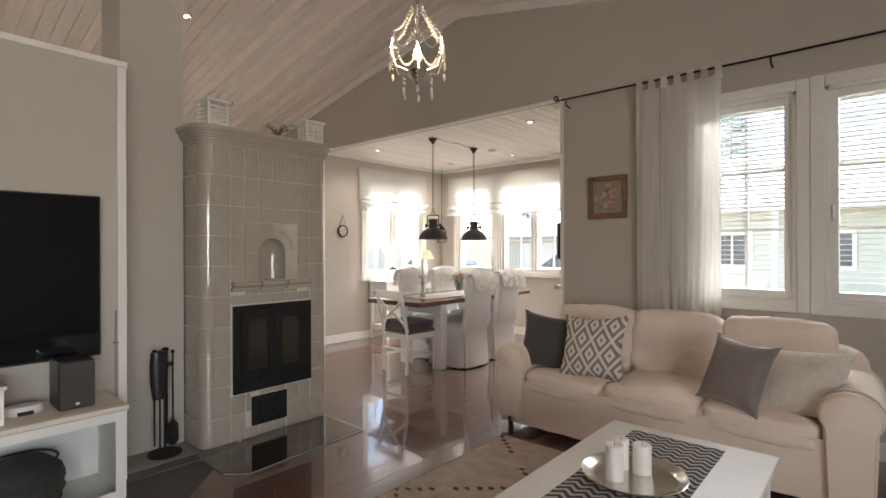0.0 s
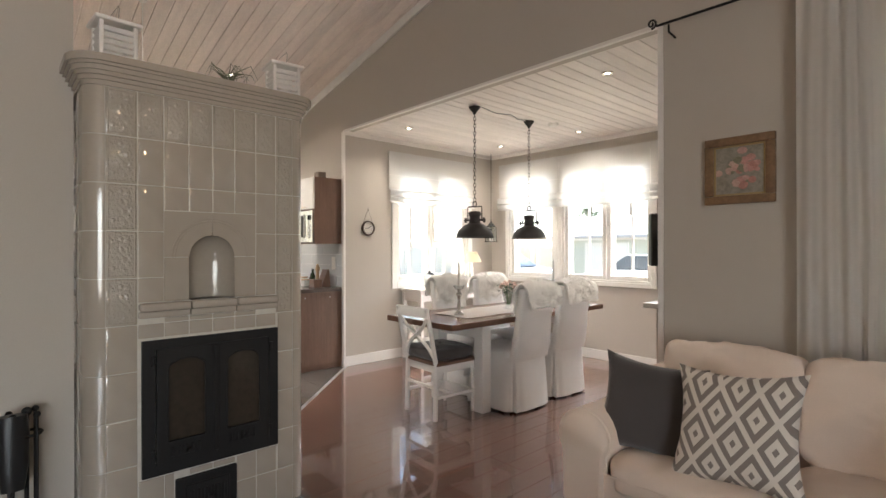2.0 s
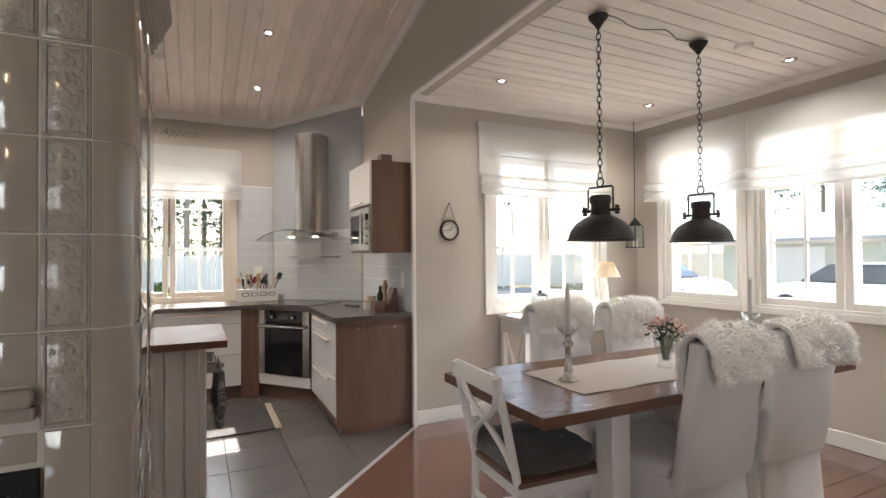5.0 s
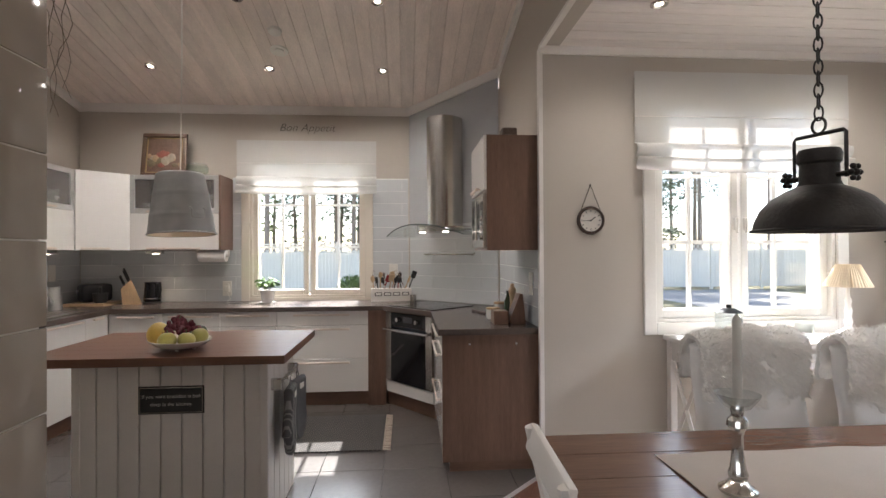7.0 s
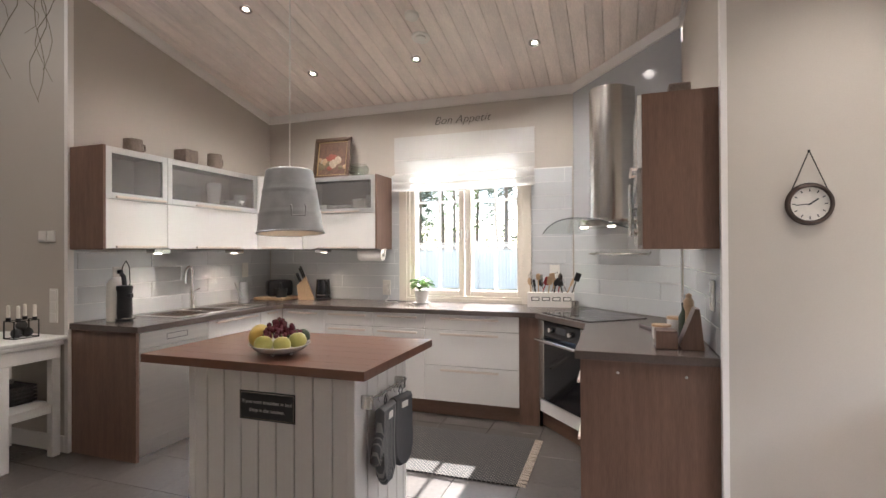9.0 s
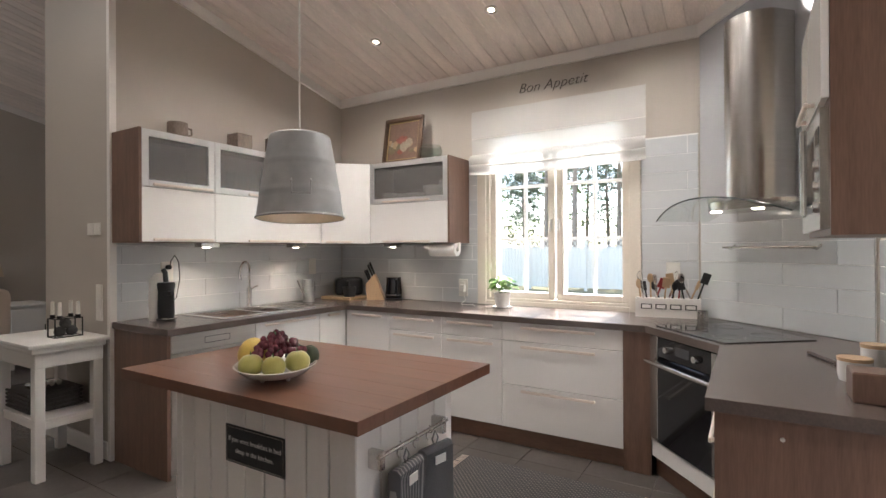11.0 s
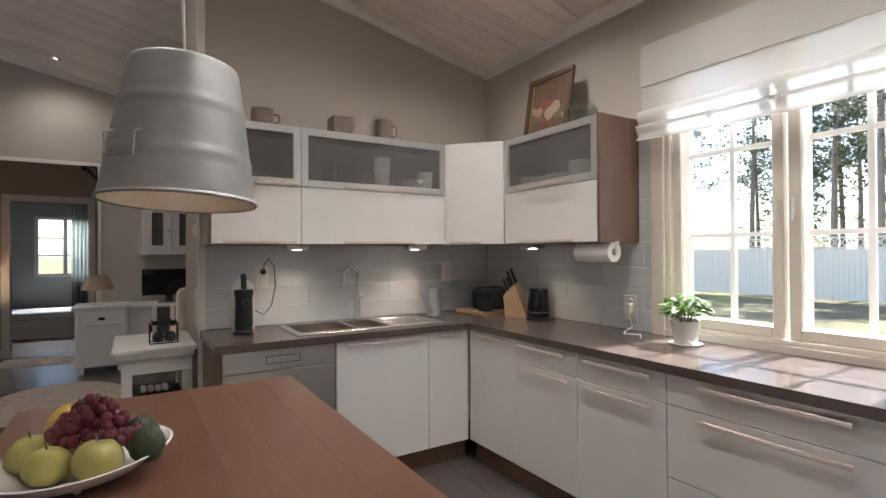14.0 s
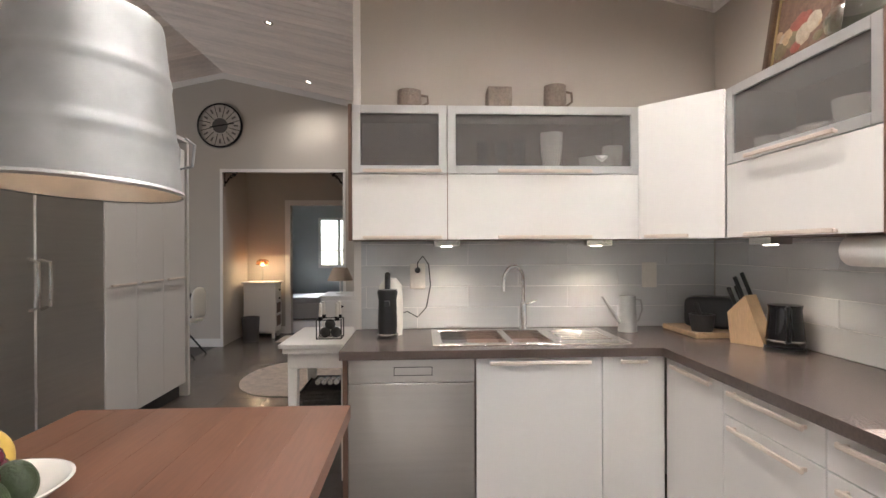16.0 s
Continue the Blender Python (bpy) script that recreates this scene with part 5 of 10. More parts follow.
kinds = [tree("pine_tree", "tall pine tree with a bare lower trunk", 13, 0.42, 2.4, NEEDLE, 1), tree("spruce_tree", "dense dark spruce tree", 10, 0.10, 2.2, NEEDLE, 2, 170), tree("birch_tree", "light green birch tree", 9, 0.25, 2.3, BIRCH, 3, 120)]
spots = [(-31, -6, 0), (-33, -2.5, 0), (-30, 0.6, 0), (-35, 3, 0), (-31.5, 5.2, 2), (-34, 7.5, 0), (-30.5, 9.6, 0), (-36, 11, 1), (-32, 13.5, 0), (-29.5, 17, 1), (-27, 22, 0), (-22, 36, 1), (-16, 38, 1), (-12.5, 36.5, 2), (-8, 40, 0), (-3, 42, 1), (-19.5, 37.5, 0), (-38, -10, 1), (-40, 1, 1), (-41, 6, 1), (-28, -3.5, 0), (-27.5, 2.2, 0), (-28.5, 4.4, 0), (-27.5, 7.2, 0), (-29, 12, 0), (-27, 15, 1), (-30, 20, 0), (-37, -1, 1), (-37, 8.5, 1), (-38, 4, 1)]
for k in range(26):
    spots.append((-34 - 4.5 * (k % 3) - 0.5 * math.sin(k * 2.1), -15 + 1.55 * k + 0.5 * math.sin(k * 1.7), (0, 2, 1, 0, 0)[k % 5]))
tr = random.Random(6)
used = set()
for x, y, k in spots:
    m = pose(x, y, GZ, 0, 0, tr.uniform(0, 360))
    if k in used:
        copy_thing(kinds[k], m)
    else:
        kinds[k].matrix_basis = m
        used.add(k)
# round shrubs
for x, y, r in ((-19.5, 5.0, 0.75), (-20.5, 8.6, 0.6), (-21, 1.4, 0.6)):
    s = thing("garden_shrub", "round green garden shrub by the fence", "shrub", at=(x, y, GZ), group="shrubs")
    vs, fs = [], []
    for k in range(1600):
        v = noise.random_unit_vector() * r * tr.uniform(0.7, 1.05)
        v.z = abs(v.z) * 1.5 + 0.02
        d1 = noise.random_unit_vector() * 0.06
        d2 = d1.cross(noise.random_unit_vector()).normalized() * 0.035
        i = len(vs)
        vs += [tuple(v - d1), tuple(v + d2), tuple(v + d1), tuple(v - d2)]
        fs.append((i, i + 1, i + 2, i + 3))
    me = bpy.data.meshes.new("leaves")
    me.from_pydata(vs, [], fs)
    me.materials.append(BIRCH)
    o = new("leaves", me)
    o.parent = s
    o["kind"] = "stuff"
# clipped hedge in front of the living room windows
hv, hf = [], []
for k in range(9000):
    p = Vector((tr.uniform(-4.5, 5.5), 9.2 + tr.uniform(-0.4, 0.4), GZ + 1.02 * tr.random() ** 0.5))
    d1 = noise.random_unit_vector() * 0.045
    d2 = d1.cross(noise.random_unit_vector()).normalized() * 0.03
    i = len(hv)
    hv += [tuple(p - d1), tuple(p + d2), tuple(p + d1), tuple(p - d2)]
    hf.append((i, i + 1, i + 2, i + 3))
me = bpy.data.meshes.new("hedge")
me.from_pydata(hv, [], hf)
me.materials.append(mat("golden_hedge", (0.30, 0.22, 0.10), 0.8, var=0.35, scale=3, island=0.6))
hd = new("hedge", me)
tagged(hd, "golden-brown clipped hedge in the garden", "hedge", kind="stuff")

# neighbouring house
SIDING = mat("pale_yellow_siding", (0.55, 0.55, 0.48), 0.7, var=0.05, scale=1)
nh = thing("neighbour_house", "pale wooden house with horizontal siding and a grey roof", "house", at=(0.5, 19, GZ))
part("wall", box(-6, 7, 0.02, 8, 0, 3.0), SIDING, nh, smooth=False)
bm = bmesh.new()
for k in range(21):
    prism([(0.02, 0.14 * k), (-0.012, 0.14 * k), (0.004, 0.14 * (k + 1)), (0.02, 0.14 * (k + 1))], "x", -6.02, 7.02, bm)
part("siding", bm, SIDING, nh, smooth=False)
part("roof", prism([(-0.7, 2.85), (4, 5.1), (8.7, 2.85), (8.7, 3.0), (4, 5.3), (-0.7, 3.0)], "x", -6.6, 7.6), mat("grey_roof", (0.42, 0.42, 0.43), 0.6, var=0.1), nh, smooth=False)
part("gutter", tube([(-6.6, -0.74, 2.85), (7.6, -0.74, 2.85)], 0.06, 8), WHITE, nh)
for x in (-4.2, -1.6, 2.2, 5.0):
    w = part("window", wall_with_holes(x - 0.6, x + 0.6, 1.0, 2.2, -0.06, 0.0, "x", [(x - 0.5, x - 0.03, 1.1, 2.1), (x + 0.03, x + 0.5, 1.1, 2.1)]), WHITE, nh, smooth=False)
    part("pane", box(x - 0.5, x + 0.5, -0.03, -0.02, 1.1, 2.1), mat("dark_window", (0.10, 0.11, 0.12), 0.05) if x == -4.2 else bpy.data.materials["dark_window"], w, smooth=False)
part("post", box(-2.95, -2.8, -1.0, -0.85, 0, 2.85), WHITE, nh, smooth=False)


def car(at, turn, label):
    c = thing("parked_car", label, "car", at=at, turn=turn)
    cp = mat("white_car_paint", (0.75, 0.76, 0.77), 0.15, var=0.02, coat=0.6, bump=0)
    bm = bmesh.new()
    prof = [(-2.1, 0.35), (-2.15, 0.75), (-1.95, 0.92), (-1.25, 0.98), (1.25, 0.95), (2.0, 0.80), (2.12, 0.5), (2.05, 0.3)]
    prism(prof, "y", -0.85, 0.85, bm)
    bmesh.ops.bevel(bm, geom=bm.edges[:], offset=0.05, segments=2, affect="EDGES")
    part("body", bm, cp, c)
    bm = prism([(-1.75, 0.97), (-1.2, 1.42), (0.35, 1.45), (1.15, 0.96)], "y", -0.72, 0.72)
    bmesh.ops.bevel(bm, geom=bm.edges[:], offset=0.06, segments=2, affect="EDGES")
    part("glasshouse", bm, bpy.data.materials["dark_window"], c, "dark car windows")
    part("roof", box(-1.15, 0.3, -0.68, 0.68, 1.42, 1.47, 0.02), cp, c, smooth=False)
    for x in (-1.35, 1.35):
        for y in (-0.8, 0.8):
            w = lathe([(0, -0.1), (0.2, -0.1), (0.31, -0.09), (0.32, 0), (0.31, 0.09), (0.2, 0.1), (0, 0.1)], 24)
            w.transform(pose(x, y, 0.32, 90, 0, 0))
            part("wheel", w, BLACK, c)


car((-14.0, 16.5, GZ + 0.02), 10, "white car parked on the gravel driveway")
car((-8.5, 17.3, GZ + 0.02), 176, "white car parked beyond the hedge")
gh = thing("garage", "low white garage with a grey roof", "garage", at=(-15, 26, GZ))
part("wall", box(-3.2, 3.2, 0, 5, 0, 2.3), SIDING, gh, smooth=False)
part("roof", prism([(-0.4, 2.25), (2.5, 3.4), (5.4, 2.25), (5.4, 2.4), (2.5, 3.6), (-0.4, 2.4)], "x", -3.6, 3.6), bpy.data.materials["grey_roof"], gh, smooth=False)
part("door", box(-1.3, 1.3, -0.05, 0, 0, 2.0), WHITE, gh, smooth=False)
# ---- tiled stove ----
SX_B, SX_F, SYA, SYB = -3.94, -3.30, 1.505, 2.495
CR = 0.075


def round_rect(x0, x1, y0, y1, r, n=6):
    pts = []
    for cx, cy, a in ((x1 - r, y1 - r, 0), (x0 + r, y1 - r, 90), (x0 + r, y0 + r, 180), (x1 - r, y0 + r, 270)):
        pts += [(cx + r * math.cos(radians(a + 90 * k / n)), cy + r * math.sin(radians(a + 90 * k / n))) for k in range(n + 1)]
    return pts


st = thing("tiled_stove", "tall grey-beige glazed tile stove with iron fire doors", "stove")
J = 0.0035
NY0, NY1, NZ0, NZ1 = 1.909, 2.114, 1.10, 1.30
core = prism(round_rect(SX_B + J, SX_F - 0.12, SYA + J, SYB - J, CR), "z", 0, 2.05)
part("core", core, STOVE_JOINT, st)
fc = bmesh.new()
for y0, y1, z0, z1 in ((SYA + CR, NY0 - 0.004, 0, 2.05), (NY1 + 0.004, SYB - CR, 0, 2.05), (NY0 - 0.004, NY1 + 0.004, 0, NZ0), (NY0 - 0.004, NY1 + 0.004, 1.415, 2.05)):
    box(SX_F - 0.2, SX_F - J, y0, y1, z0, z1, bm=fc)
for cy in (SYA + CR, SYB - CR):
    lathe([(0, 0), (CR - J, 0), (CR - J, 2.05), (0, 2.05)], 28, (SX_F - CR, cy, 0), fc)
part("front_core", fc, STOVE_JOINT, st)
corn = bmesh.new()
for k, (o, z0, z1) in enumerate(((0.004, 2.03, 2.05), (0.014, 2.05, 2.068), (0.026, 2.068, 2.085), (0.036, 2.085, 2.105), (0.046, 2.105, 2.118), (0.056, 2.118, 2.148))):
    prism(round_rect(SX_B - 0.0, SX_F + o, SYA - o, SYB + o, CR + o), "z", z0, z1, corn)
part("cornice", corn, mat("stove_cornice_glaze", (0.395, 0.34, 0.285), 0.1, var=0.05, coat=0.5), st, "moulded cornice")

THT = 0.205
cols = [SYA + CR] + [1.70 + 0.1045 * k for k in range(7)] + [SYB - CR]
rows = [2.03 - THT * k for k in range(10)] + [0.0]
made = {}


def stove_tile(face, a, b, z0, z1, relief=False, bulge=0.0):
    key = (face, round(b - a, 3), round(z1 - z0, 3), relief)
    if key not in made:
        w, h = b - a - 0.004, z1 - z0 - 0.004
        bm = box(-0.009, 0.0, -w / 2, w / 2, -h / 2, h / 2, 0.0035, seg=2)
        if relief:
            for p, q, s, t in ((-w / 2 + 0.006, -w / 2 + 0.012, -h / 2 + 0.006, h / 2 - 0.006), (w / 2 - 0.012, w / 2 - 0.006, -h / 2 + 0.006, h / 2 - 0.006), (-w / 2 + 0.012, w / 2 - 0.012, -h / 2 + 0.006, -h / 2 + 0.012), (-w / 2 + 0.012, w / 2 - 0.012, h / 2 - 0.012, h / 2 - 0.006)):
                box(-0.002, 0.004, p, q, s, t, 0.0015, bm)
            rr = random.Random(3)
            for k in range(14):
                ball(rr.uniform(0.006, 0.012), (0.0, rr.uniform(-w / 2 + 0.02, w / 2 - 0.02), rr.uniform(-h / 2 + 0.02, h / 2 - 0.02)), bm, 6, 4, 0.5, 1, 1)
        me = bpy.data.meshes.new("tile")
        bm.to_mesh(me)
        bm.free()
        me.polygons.foreach_set("use_smooth", [True] * len(me.polygons))
        me.set_sharp_from_angle(angle=radians(30))
        me.materials.append(STOVE_RELIEF if relief else STOVE_TILE)
        made[key] = me
    ob = new("tile", made[key])
    m, z = (a + b) / 2, (z0 + z1) / 2
    jig = 0.0
    if face == "front":
        ob.matrix_basis = pose(SX_F, m, z, rng0.uniform(-0.25, 0.25), rng0.uniform(-0.25, 0.25), rng0.uniform(-0.4, 0.4))
    elif face == "north":
        ob.matrix_basis = pose(m, SYB, z, 0, rng0.uniform(-0.2, 0.2), 90 + rng0.uniform(-0.4, 0.4))
    else:
        ob.matrix_basis = pose(m, SYA, z, 0, 0, -90)
    ob.parent = st
    return ob


rng0 = random.Random(8)
HOLES = [(1.70, 2.335, 0.315, 0.94), (1.845, 2.125, 0.075, 0.285), (1.8045, 2.2225, 1.10, 1.512), (1.70, 2.327, 1.03, 1.10)]


def cut_span(a, b, z0, z1):
    """The tile, cut back where it would run under a door, the niche or the ledge."""
    for ha, hb, hz0, hz1 in HOLES:
        if a < hb - 0.004 and b > ha + 0.004 and z0 < hz1 - 0.004 and z1 > hz0 + 0.004:
            opts = [(a, ha, z0, z1), (hb, b, z0, z1), (a, b, z0, hz0), (a, b, hz1, z1)]
            opts = [o for o in opts if o[1] - o[0] > 0.02 and o[3] - o[2] > 0.02]
            if not opts:
                return []
            best = max(opts, key=lambda o: (o[1] - o[0]) * (o[3] - o[2]))
            return cut_span(*best)
    return [(a, b, z0, z1)]


for ri, (zt, zb) in enumerate(zip(rows, rows[1:])):
    for ci in range(8):
        a, b = cols[ci], cols[ci + 1]
        rel = ri < 5 and (ri == 0 or ci in (0, 7))
        for q in cut_span(a, b, zb, zt):
            stove_tile("front", *q, relief=rel and abs((q[3] - q[2]) - THT) < 0.01)
    for k in range(2):
        w = (SX_F - CR - SX_B - 0.03) / 2
        stove_tile("north", SX_B + 0.03 + w * k, SX_B + 0.03 + w * (k + 1), zb, zt)
        stove_tile("south", SX_B + 0.03 + w * k, SX_B + 0.03 + w * (k + 1), zb, zt)
    for cy, a0 in ((SYB - CR, 0), (SYA + CR, 270)):
        bm = bmesh.new()
        ring = [(SX_F - CR + rr * math.cos(radians(a0 + 90 * k / 8)), cy + rr * math.sin(radians(a0 + 90 * k / 8))) for rr, ks in ((CR, range(9)), (CR - 0.009, range(8, -1, -1))) for k in ks]
        prism(ring, "z", zb + 0.0015, zt - 0.0015, bm)
        part("corner_tile", bm, STOVE_TILE, st, angle=50)
# niche with an arched surround
NC = (NY0 + NY1) / 2
NR = (NY1 - NY0) / 2
def half_surround(sgn):
    """One side's upper slab of the niche surround, cut round the arch."""
    arch = [(NC + sgn * NR * math.sin(math.pi / 2 * k / 10), NZ1 + NR * math.cos(math.pi / 2 * k / 10)) for k in range(11)]
    return [(NC + sgn * 0.001, 1.5105), (NC + sgn * 0.2075, 1.5105), (NC + sgn * 0.2075, NZ1 + 0.0015), (NC + sgn * (NR + 0.001), NZ1 + 0.0015)] + arch[::-1][1:-1] + [(NC + sgn * 0.001, NZ1 + NR)]


for sgn in (-1, 1):
    part("arch_slab", prism(half_surround(sgn), "x", SX_F - 0.012, SX_F + 0.001), STOVE_TILE, st)
    a, b = sorted((NC + sgn * (NR + 0.001), NC + sgn * 0.2075))
    part("arch_slab", box(SX_F - 0.012, SX_F + 0.001, a, b, 1.1015, NZ1 - 0.0015, 0.002), STOVE_TILE, st)
    for rr in (0.062, 0.074):
        rib = [(SX_F + 0.001, NC + sgn * (NR + rr) * math.sin(math.pi / 2 * k / 14), NZ1 + (NR + rr) * math.cos(math.pi / 2 * k / 14)) for k in range(15)]
        part("arch_bead", tube(rib, 0.0035, 6), STOVE_TILE, st)
nb = bmesh.new()
prof = [(NC + NR * math.cos(math.pi * k / 12), -NR * math.sin(math.pi * k / 12) * 0.9) for k in range(13)]
half = []
levels = [NZ0] + [NZ0 + (NZ1 - NZ0) * k / 4 for k in range(1, 5)]
vr = [[nb.verts.new((SX_F - 0.006 + q, p, z)) for p, q in prof] for z in levels]
for k in range(1, 7):
    an = math.pi / 2 * k / 6
    vr.append([nb.verts.new((SX_F - 0.006 + q * math.cos(an), NC + (p - NC) * math.cos(an), NZ1 + NR * math.sin(an))) for p, q in prof])
for a, b in zip(vr, vr[1:]):
    for i in range(12):
        nb.faces.new((a[i], a[i + 1], b[i + 1], b[i]))
bmesh.ops.remove_doubles(nb, verts=nb.verts[:], dist=0.0005)
part("niche", nb, mat("niche_glaze", (0.36, 0.31, 0.26), 0.12, var=0.05, coat=0.5), st, "rounded glazed niche", angle=80)
part("niche_floor", box(SX_F - 0.12, SX_F - 0.004, NY0, NY1, NZ0 - 0.012, NZ0), STOVE_TILE, st, smooth=False)
for k in range(3):
    w = 0.627 / 3
    a = 1.70 + w * k
    part("ledge_tile", box(SX_F - 0.01, SX_F + 0.045, a + 0.0015, a + w - 0.0015, 1.062, 1.099, 0.012, seg=3), STOVE_TILE, st)
    part("ledge_tile", box(SX_F - 0.01, SX_F + 0.022, a + 0.0015, a + w - 0.0015, 1.032, 1.061, 0.006, seg=2), STOVE_TILE, st)

# fire doors
fd = thing("fire_doors", "black cast iron fire doors with two arched panes", "")
fd.parent = st
FXF = SX_F + 0.002
part("frame", wall_with_holes(1.713, 2.33, 0.325, 0.93, FXF - 0.02, FXF + 0.012, "y", [(1.765, 2.015, 0.375, 0.885), (2.035, 2.285, 0.375, 0.885)]), IRON, fd, smooth=False)


def fire_leaf(a, b, hinge):
    z0, z1 = 0.37, 0.89
    m, r = (a + b) / 2, (b - a) / 2 - 0.045
    zc = z1 - 0.05 - r * 0.55
    out = [(a, z0), (b, z0), (b, z1), (a, z1)]
    bm = bmesh.new()
    inner = [(m + r, z0 + 0.10)] + [(m + r * math.cos(math.pi * k / 14), zc + 0.55 * r * math.sin(math.pi * k / 14)) for k in range(15)] + [(m - r, z0 + 0.10)]
    o2 = [(b, z0), (b, zc)] + [(b, z1) if k < 7 else (a, z1) if k > 7 else (m, z1) for k in range(1, 14)] + [(a, zc), (a, z0)]
    n = min(len(inner), len(o2))
    for x0, x1 in ((FXF + 0.004, FXF + 0.022),):
        for k in range(n - 1):
            pts = [inner[k], inner[k + 1], o2[k + 1], o2[k]]
            if pts[2] == pts[3]:
                pts = pts[:3]
            prism(pts, "x", x0, x1, bm)
        prism([(a, z0), (b, z0), (m + r, z0 + 0.10), (m - r, z0 + 0.10)], "x", x0, x1, bm)
    d = part("leaf", bm, IRON, fd, smooth=False)
    part("bead", tube([(FXF + 0.022, p[0], p[1]) for p in inner], 0.005, 6, closed=True), IRON, d)
    part("glass", box(FXF + 0.006, FXF + 0.010, m - r - 0.005, m + r + 0.005, z0 + 0.095, z1 - 0.045), SOOT_GLASS, d, "sooty glass", smooth=False)
    for k in range(5):
        part("vent_bar", box(FXF + 0.022, FXF + 0.028, m - 0.07 + 0.028 * k, m - 0.055 + 0.028 * k, z0 + 0.03, z0 + 0.075, 0.003), IRON, d, smooth=False)
    kb = lathe([(0, 0), (0.006, 0), (0.006, 0.02), (0.014, 0.028), (0.01, 0.04), (0, 0.042)], 14)
    kb.transform(pose(FXF + 0.022, m, z0 + 0.052, 0, 90, 0))
    part("knob", kb, IRON, d)
    for hz in (0.42, 0.84):
        part("hinge", tube([(FXF + 0.02, hinge, hz - 0.022), (FXF + 0.02, hinge, hz + 0.022)], 0.009, 8), IRON, d)


fire_leaf(1.768, 2.018, 1.755)
fire_leaf(2.026, 2.276, 2.29)
part("rail", box(FXF + 0.005, FXF + 0.03, 2.008, 2.034, 0.38, 0.885, 0.005), IRON, fd, smooth=False)
ad = thing("ash_door", "small black cast iron ash door", "")
ad.parent = st
part("frame", box(FXF - 0.015, FXF + 0.010, 1.848, 2.122, 0.078, 0.282, 0.004), IRON, ad, smooth=False)
lf = part("leaf", box(FXF + 0.010, FXF + 0.022, 1.885, 2.085, 0.115, 0.248, 0.004), IRON, ad, smooth=False)
for k in range(6):
    part("vent_bar", box(FXF + 0.022, FXF + 0.028, 1.905 + 0.03 * k, 1.922 + 0.03 * k, 0.14, 0.22, 0.004), IRON, lf, smooth=False)
kb = lathe([(0, 0), (0.006, 0), (0.006, 0.02), (0.014, 0.028), (0.01, 0.04), (0, 0.042)], 14)
kb.transform(pose(FXF + 0.028, 1.985, 0.18, 0, 90, 0))
part("knob", kb, IRON, lf)

hp = thing("hearth_plate", "clear glass hearth plate lying on the parquet", "hearth plate")
HPO = [(-3.295, 1.44), (-2.86, 1.44), (-2.75, 1.54), (-2.80, 2.455), (-3.295, 2.46)]
part("glass", prism(HPO, "z", 0.002, 0.008), HEARTH, hp, smooth=False)
part("edge", tube([(x, y, 0.005) for x, y in HPO[1:]], 0.0028, 6), mat("glass_plate_edge", (0.30, 0.33, 0.32), 0.1), hp)

# chimney pier and television wall
structure(part("chimney_pier", prism([(-3.94, 0), (-3.57, 0), (-3.57, roof(-3.57)), (-3.94, roof(-3.94))], "y", 1.12, 1.50), WALL, smooth=False), "beige plastered chimney pier", "wall")
TVX, TVE, TVH = -3.25, 1.04, 2.37
structure(part("wall_television", box(TVX - 0.06, TVX, -1.72, TVE, 0, TVH), WALL, smooth=False), "beige half-height partition behind the television", "wall")
structure(part("wall_bank_return", box(-3.88, TVX - 0.06, 0.80, TVE, 0, TVH), WALL, smooth=False), "beige end of the partition beside the fridge", "wall")
bm = box(-3.90, TVX + 0.02, -1.74, TVE + 0.02, TVH, TVH + 0.035, 0.003)
trim("trim_partition_cap", bm, "white cap board on the half-height partition")
trim("trim_partition_post", box(TVX - 0.005, TVX + 0.014, TVE - 0.03, TVE + 0.014, 0, TVH), "white corner strip of the partition")
structure(part("floor_hearth_stone", box(-3.58, -3.30, 1.06, 1.50, -0.012, 0.004), STONE_HEARTH, smooth=False), "stone strip on the floor beside the stove", "floor")

# lanterns and a plant on the stove
def slat_lantern(at, turn, label):
    t = thing("slatted_lantern", label, "lantern", at=at, turn=turn, group="lanterns on the stove")
    b = bmesh.new()
    for sx in (-1, 1):
        for sy in (-1, 1):
            part("post", box(sx * 0.065 - 0.008, sx * 0.065 + 0.008, sy * 0.065 - 0.008, sy * 0.065 + 0.008, 0.012, 0.175, 0.002), WHITE, t, smooth=False)
    part("base", box(-0.085, 0.085, -0.085, 0.085, 0, 0.012, 0.003), WHITE, t, smooth=False)
    part("lid", box(-0.09, 0.09, -0.09, 0.09, 0.175, 0.192, 0.004), WHITE, t, smooth=False)
    for k in range(5):
        z = 0.035 + 0.028 * k
        for rot in range(4):
            s = box(-0.057, 0.057, -0.002, 0.002, -0.009, 0.009)
            s.transform(pose(0, 0, 0, 0, 0, 90 * rot) @ pose(0, -0.066, z, 35, 0, 0))
            part("slat", s, WHITE, t, smooth=False)
    part("handle", tube([(-0.06, 0, 0.19), (-0.075, 0, 0.24), (-0.06, 0, 0.255), (0.06, 0, 0.255), (0.075, 0, 0.24), (0.06, 0, 0.19)], 0.0018, 5), STEEL, t, "thin wire handle")
    part("candle", lathe([(0, 0), (0.03, 0), (0.03, 0.07), (0, 0.07)], 14, (0, 0, 0.012)), WAX, t)


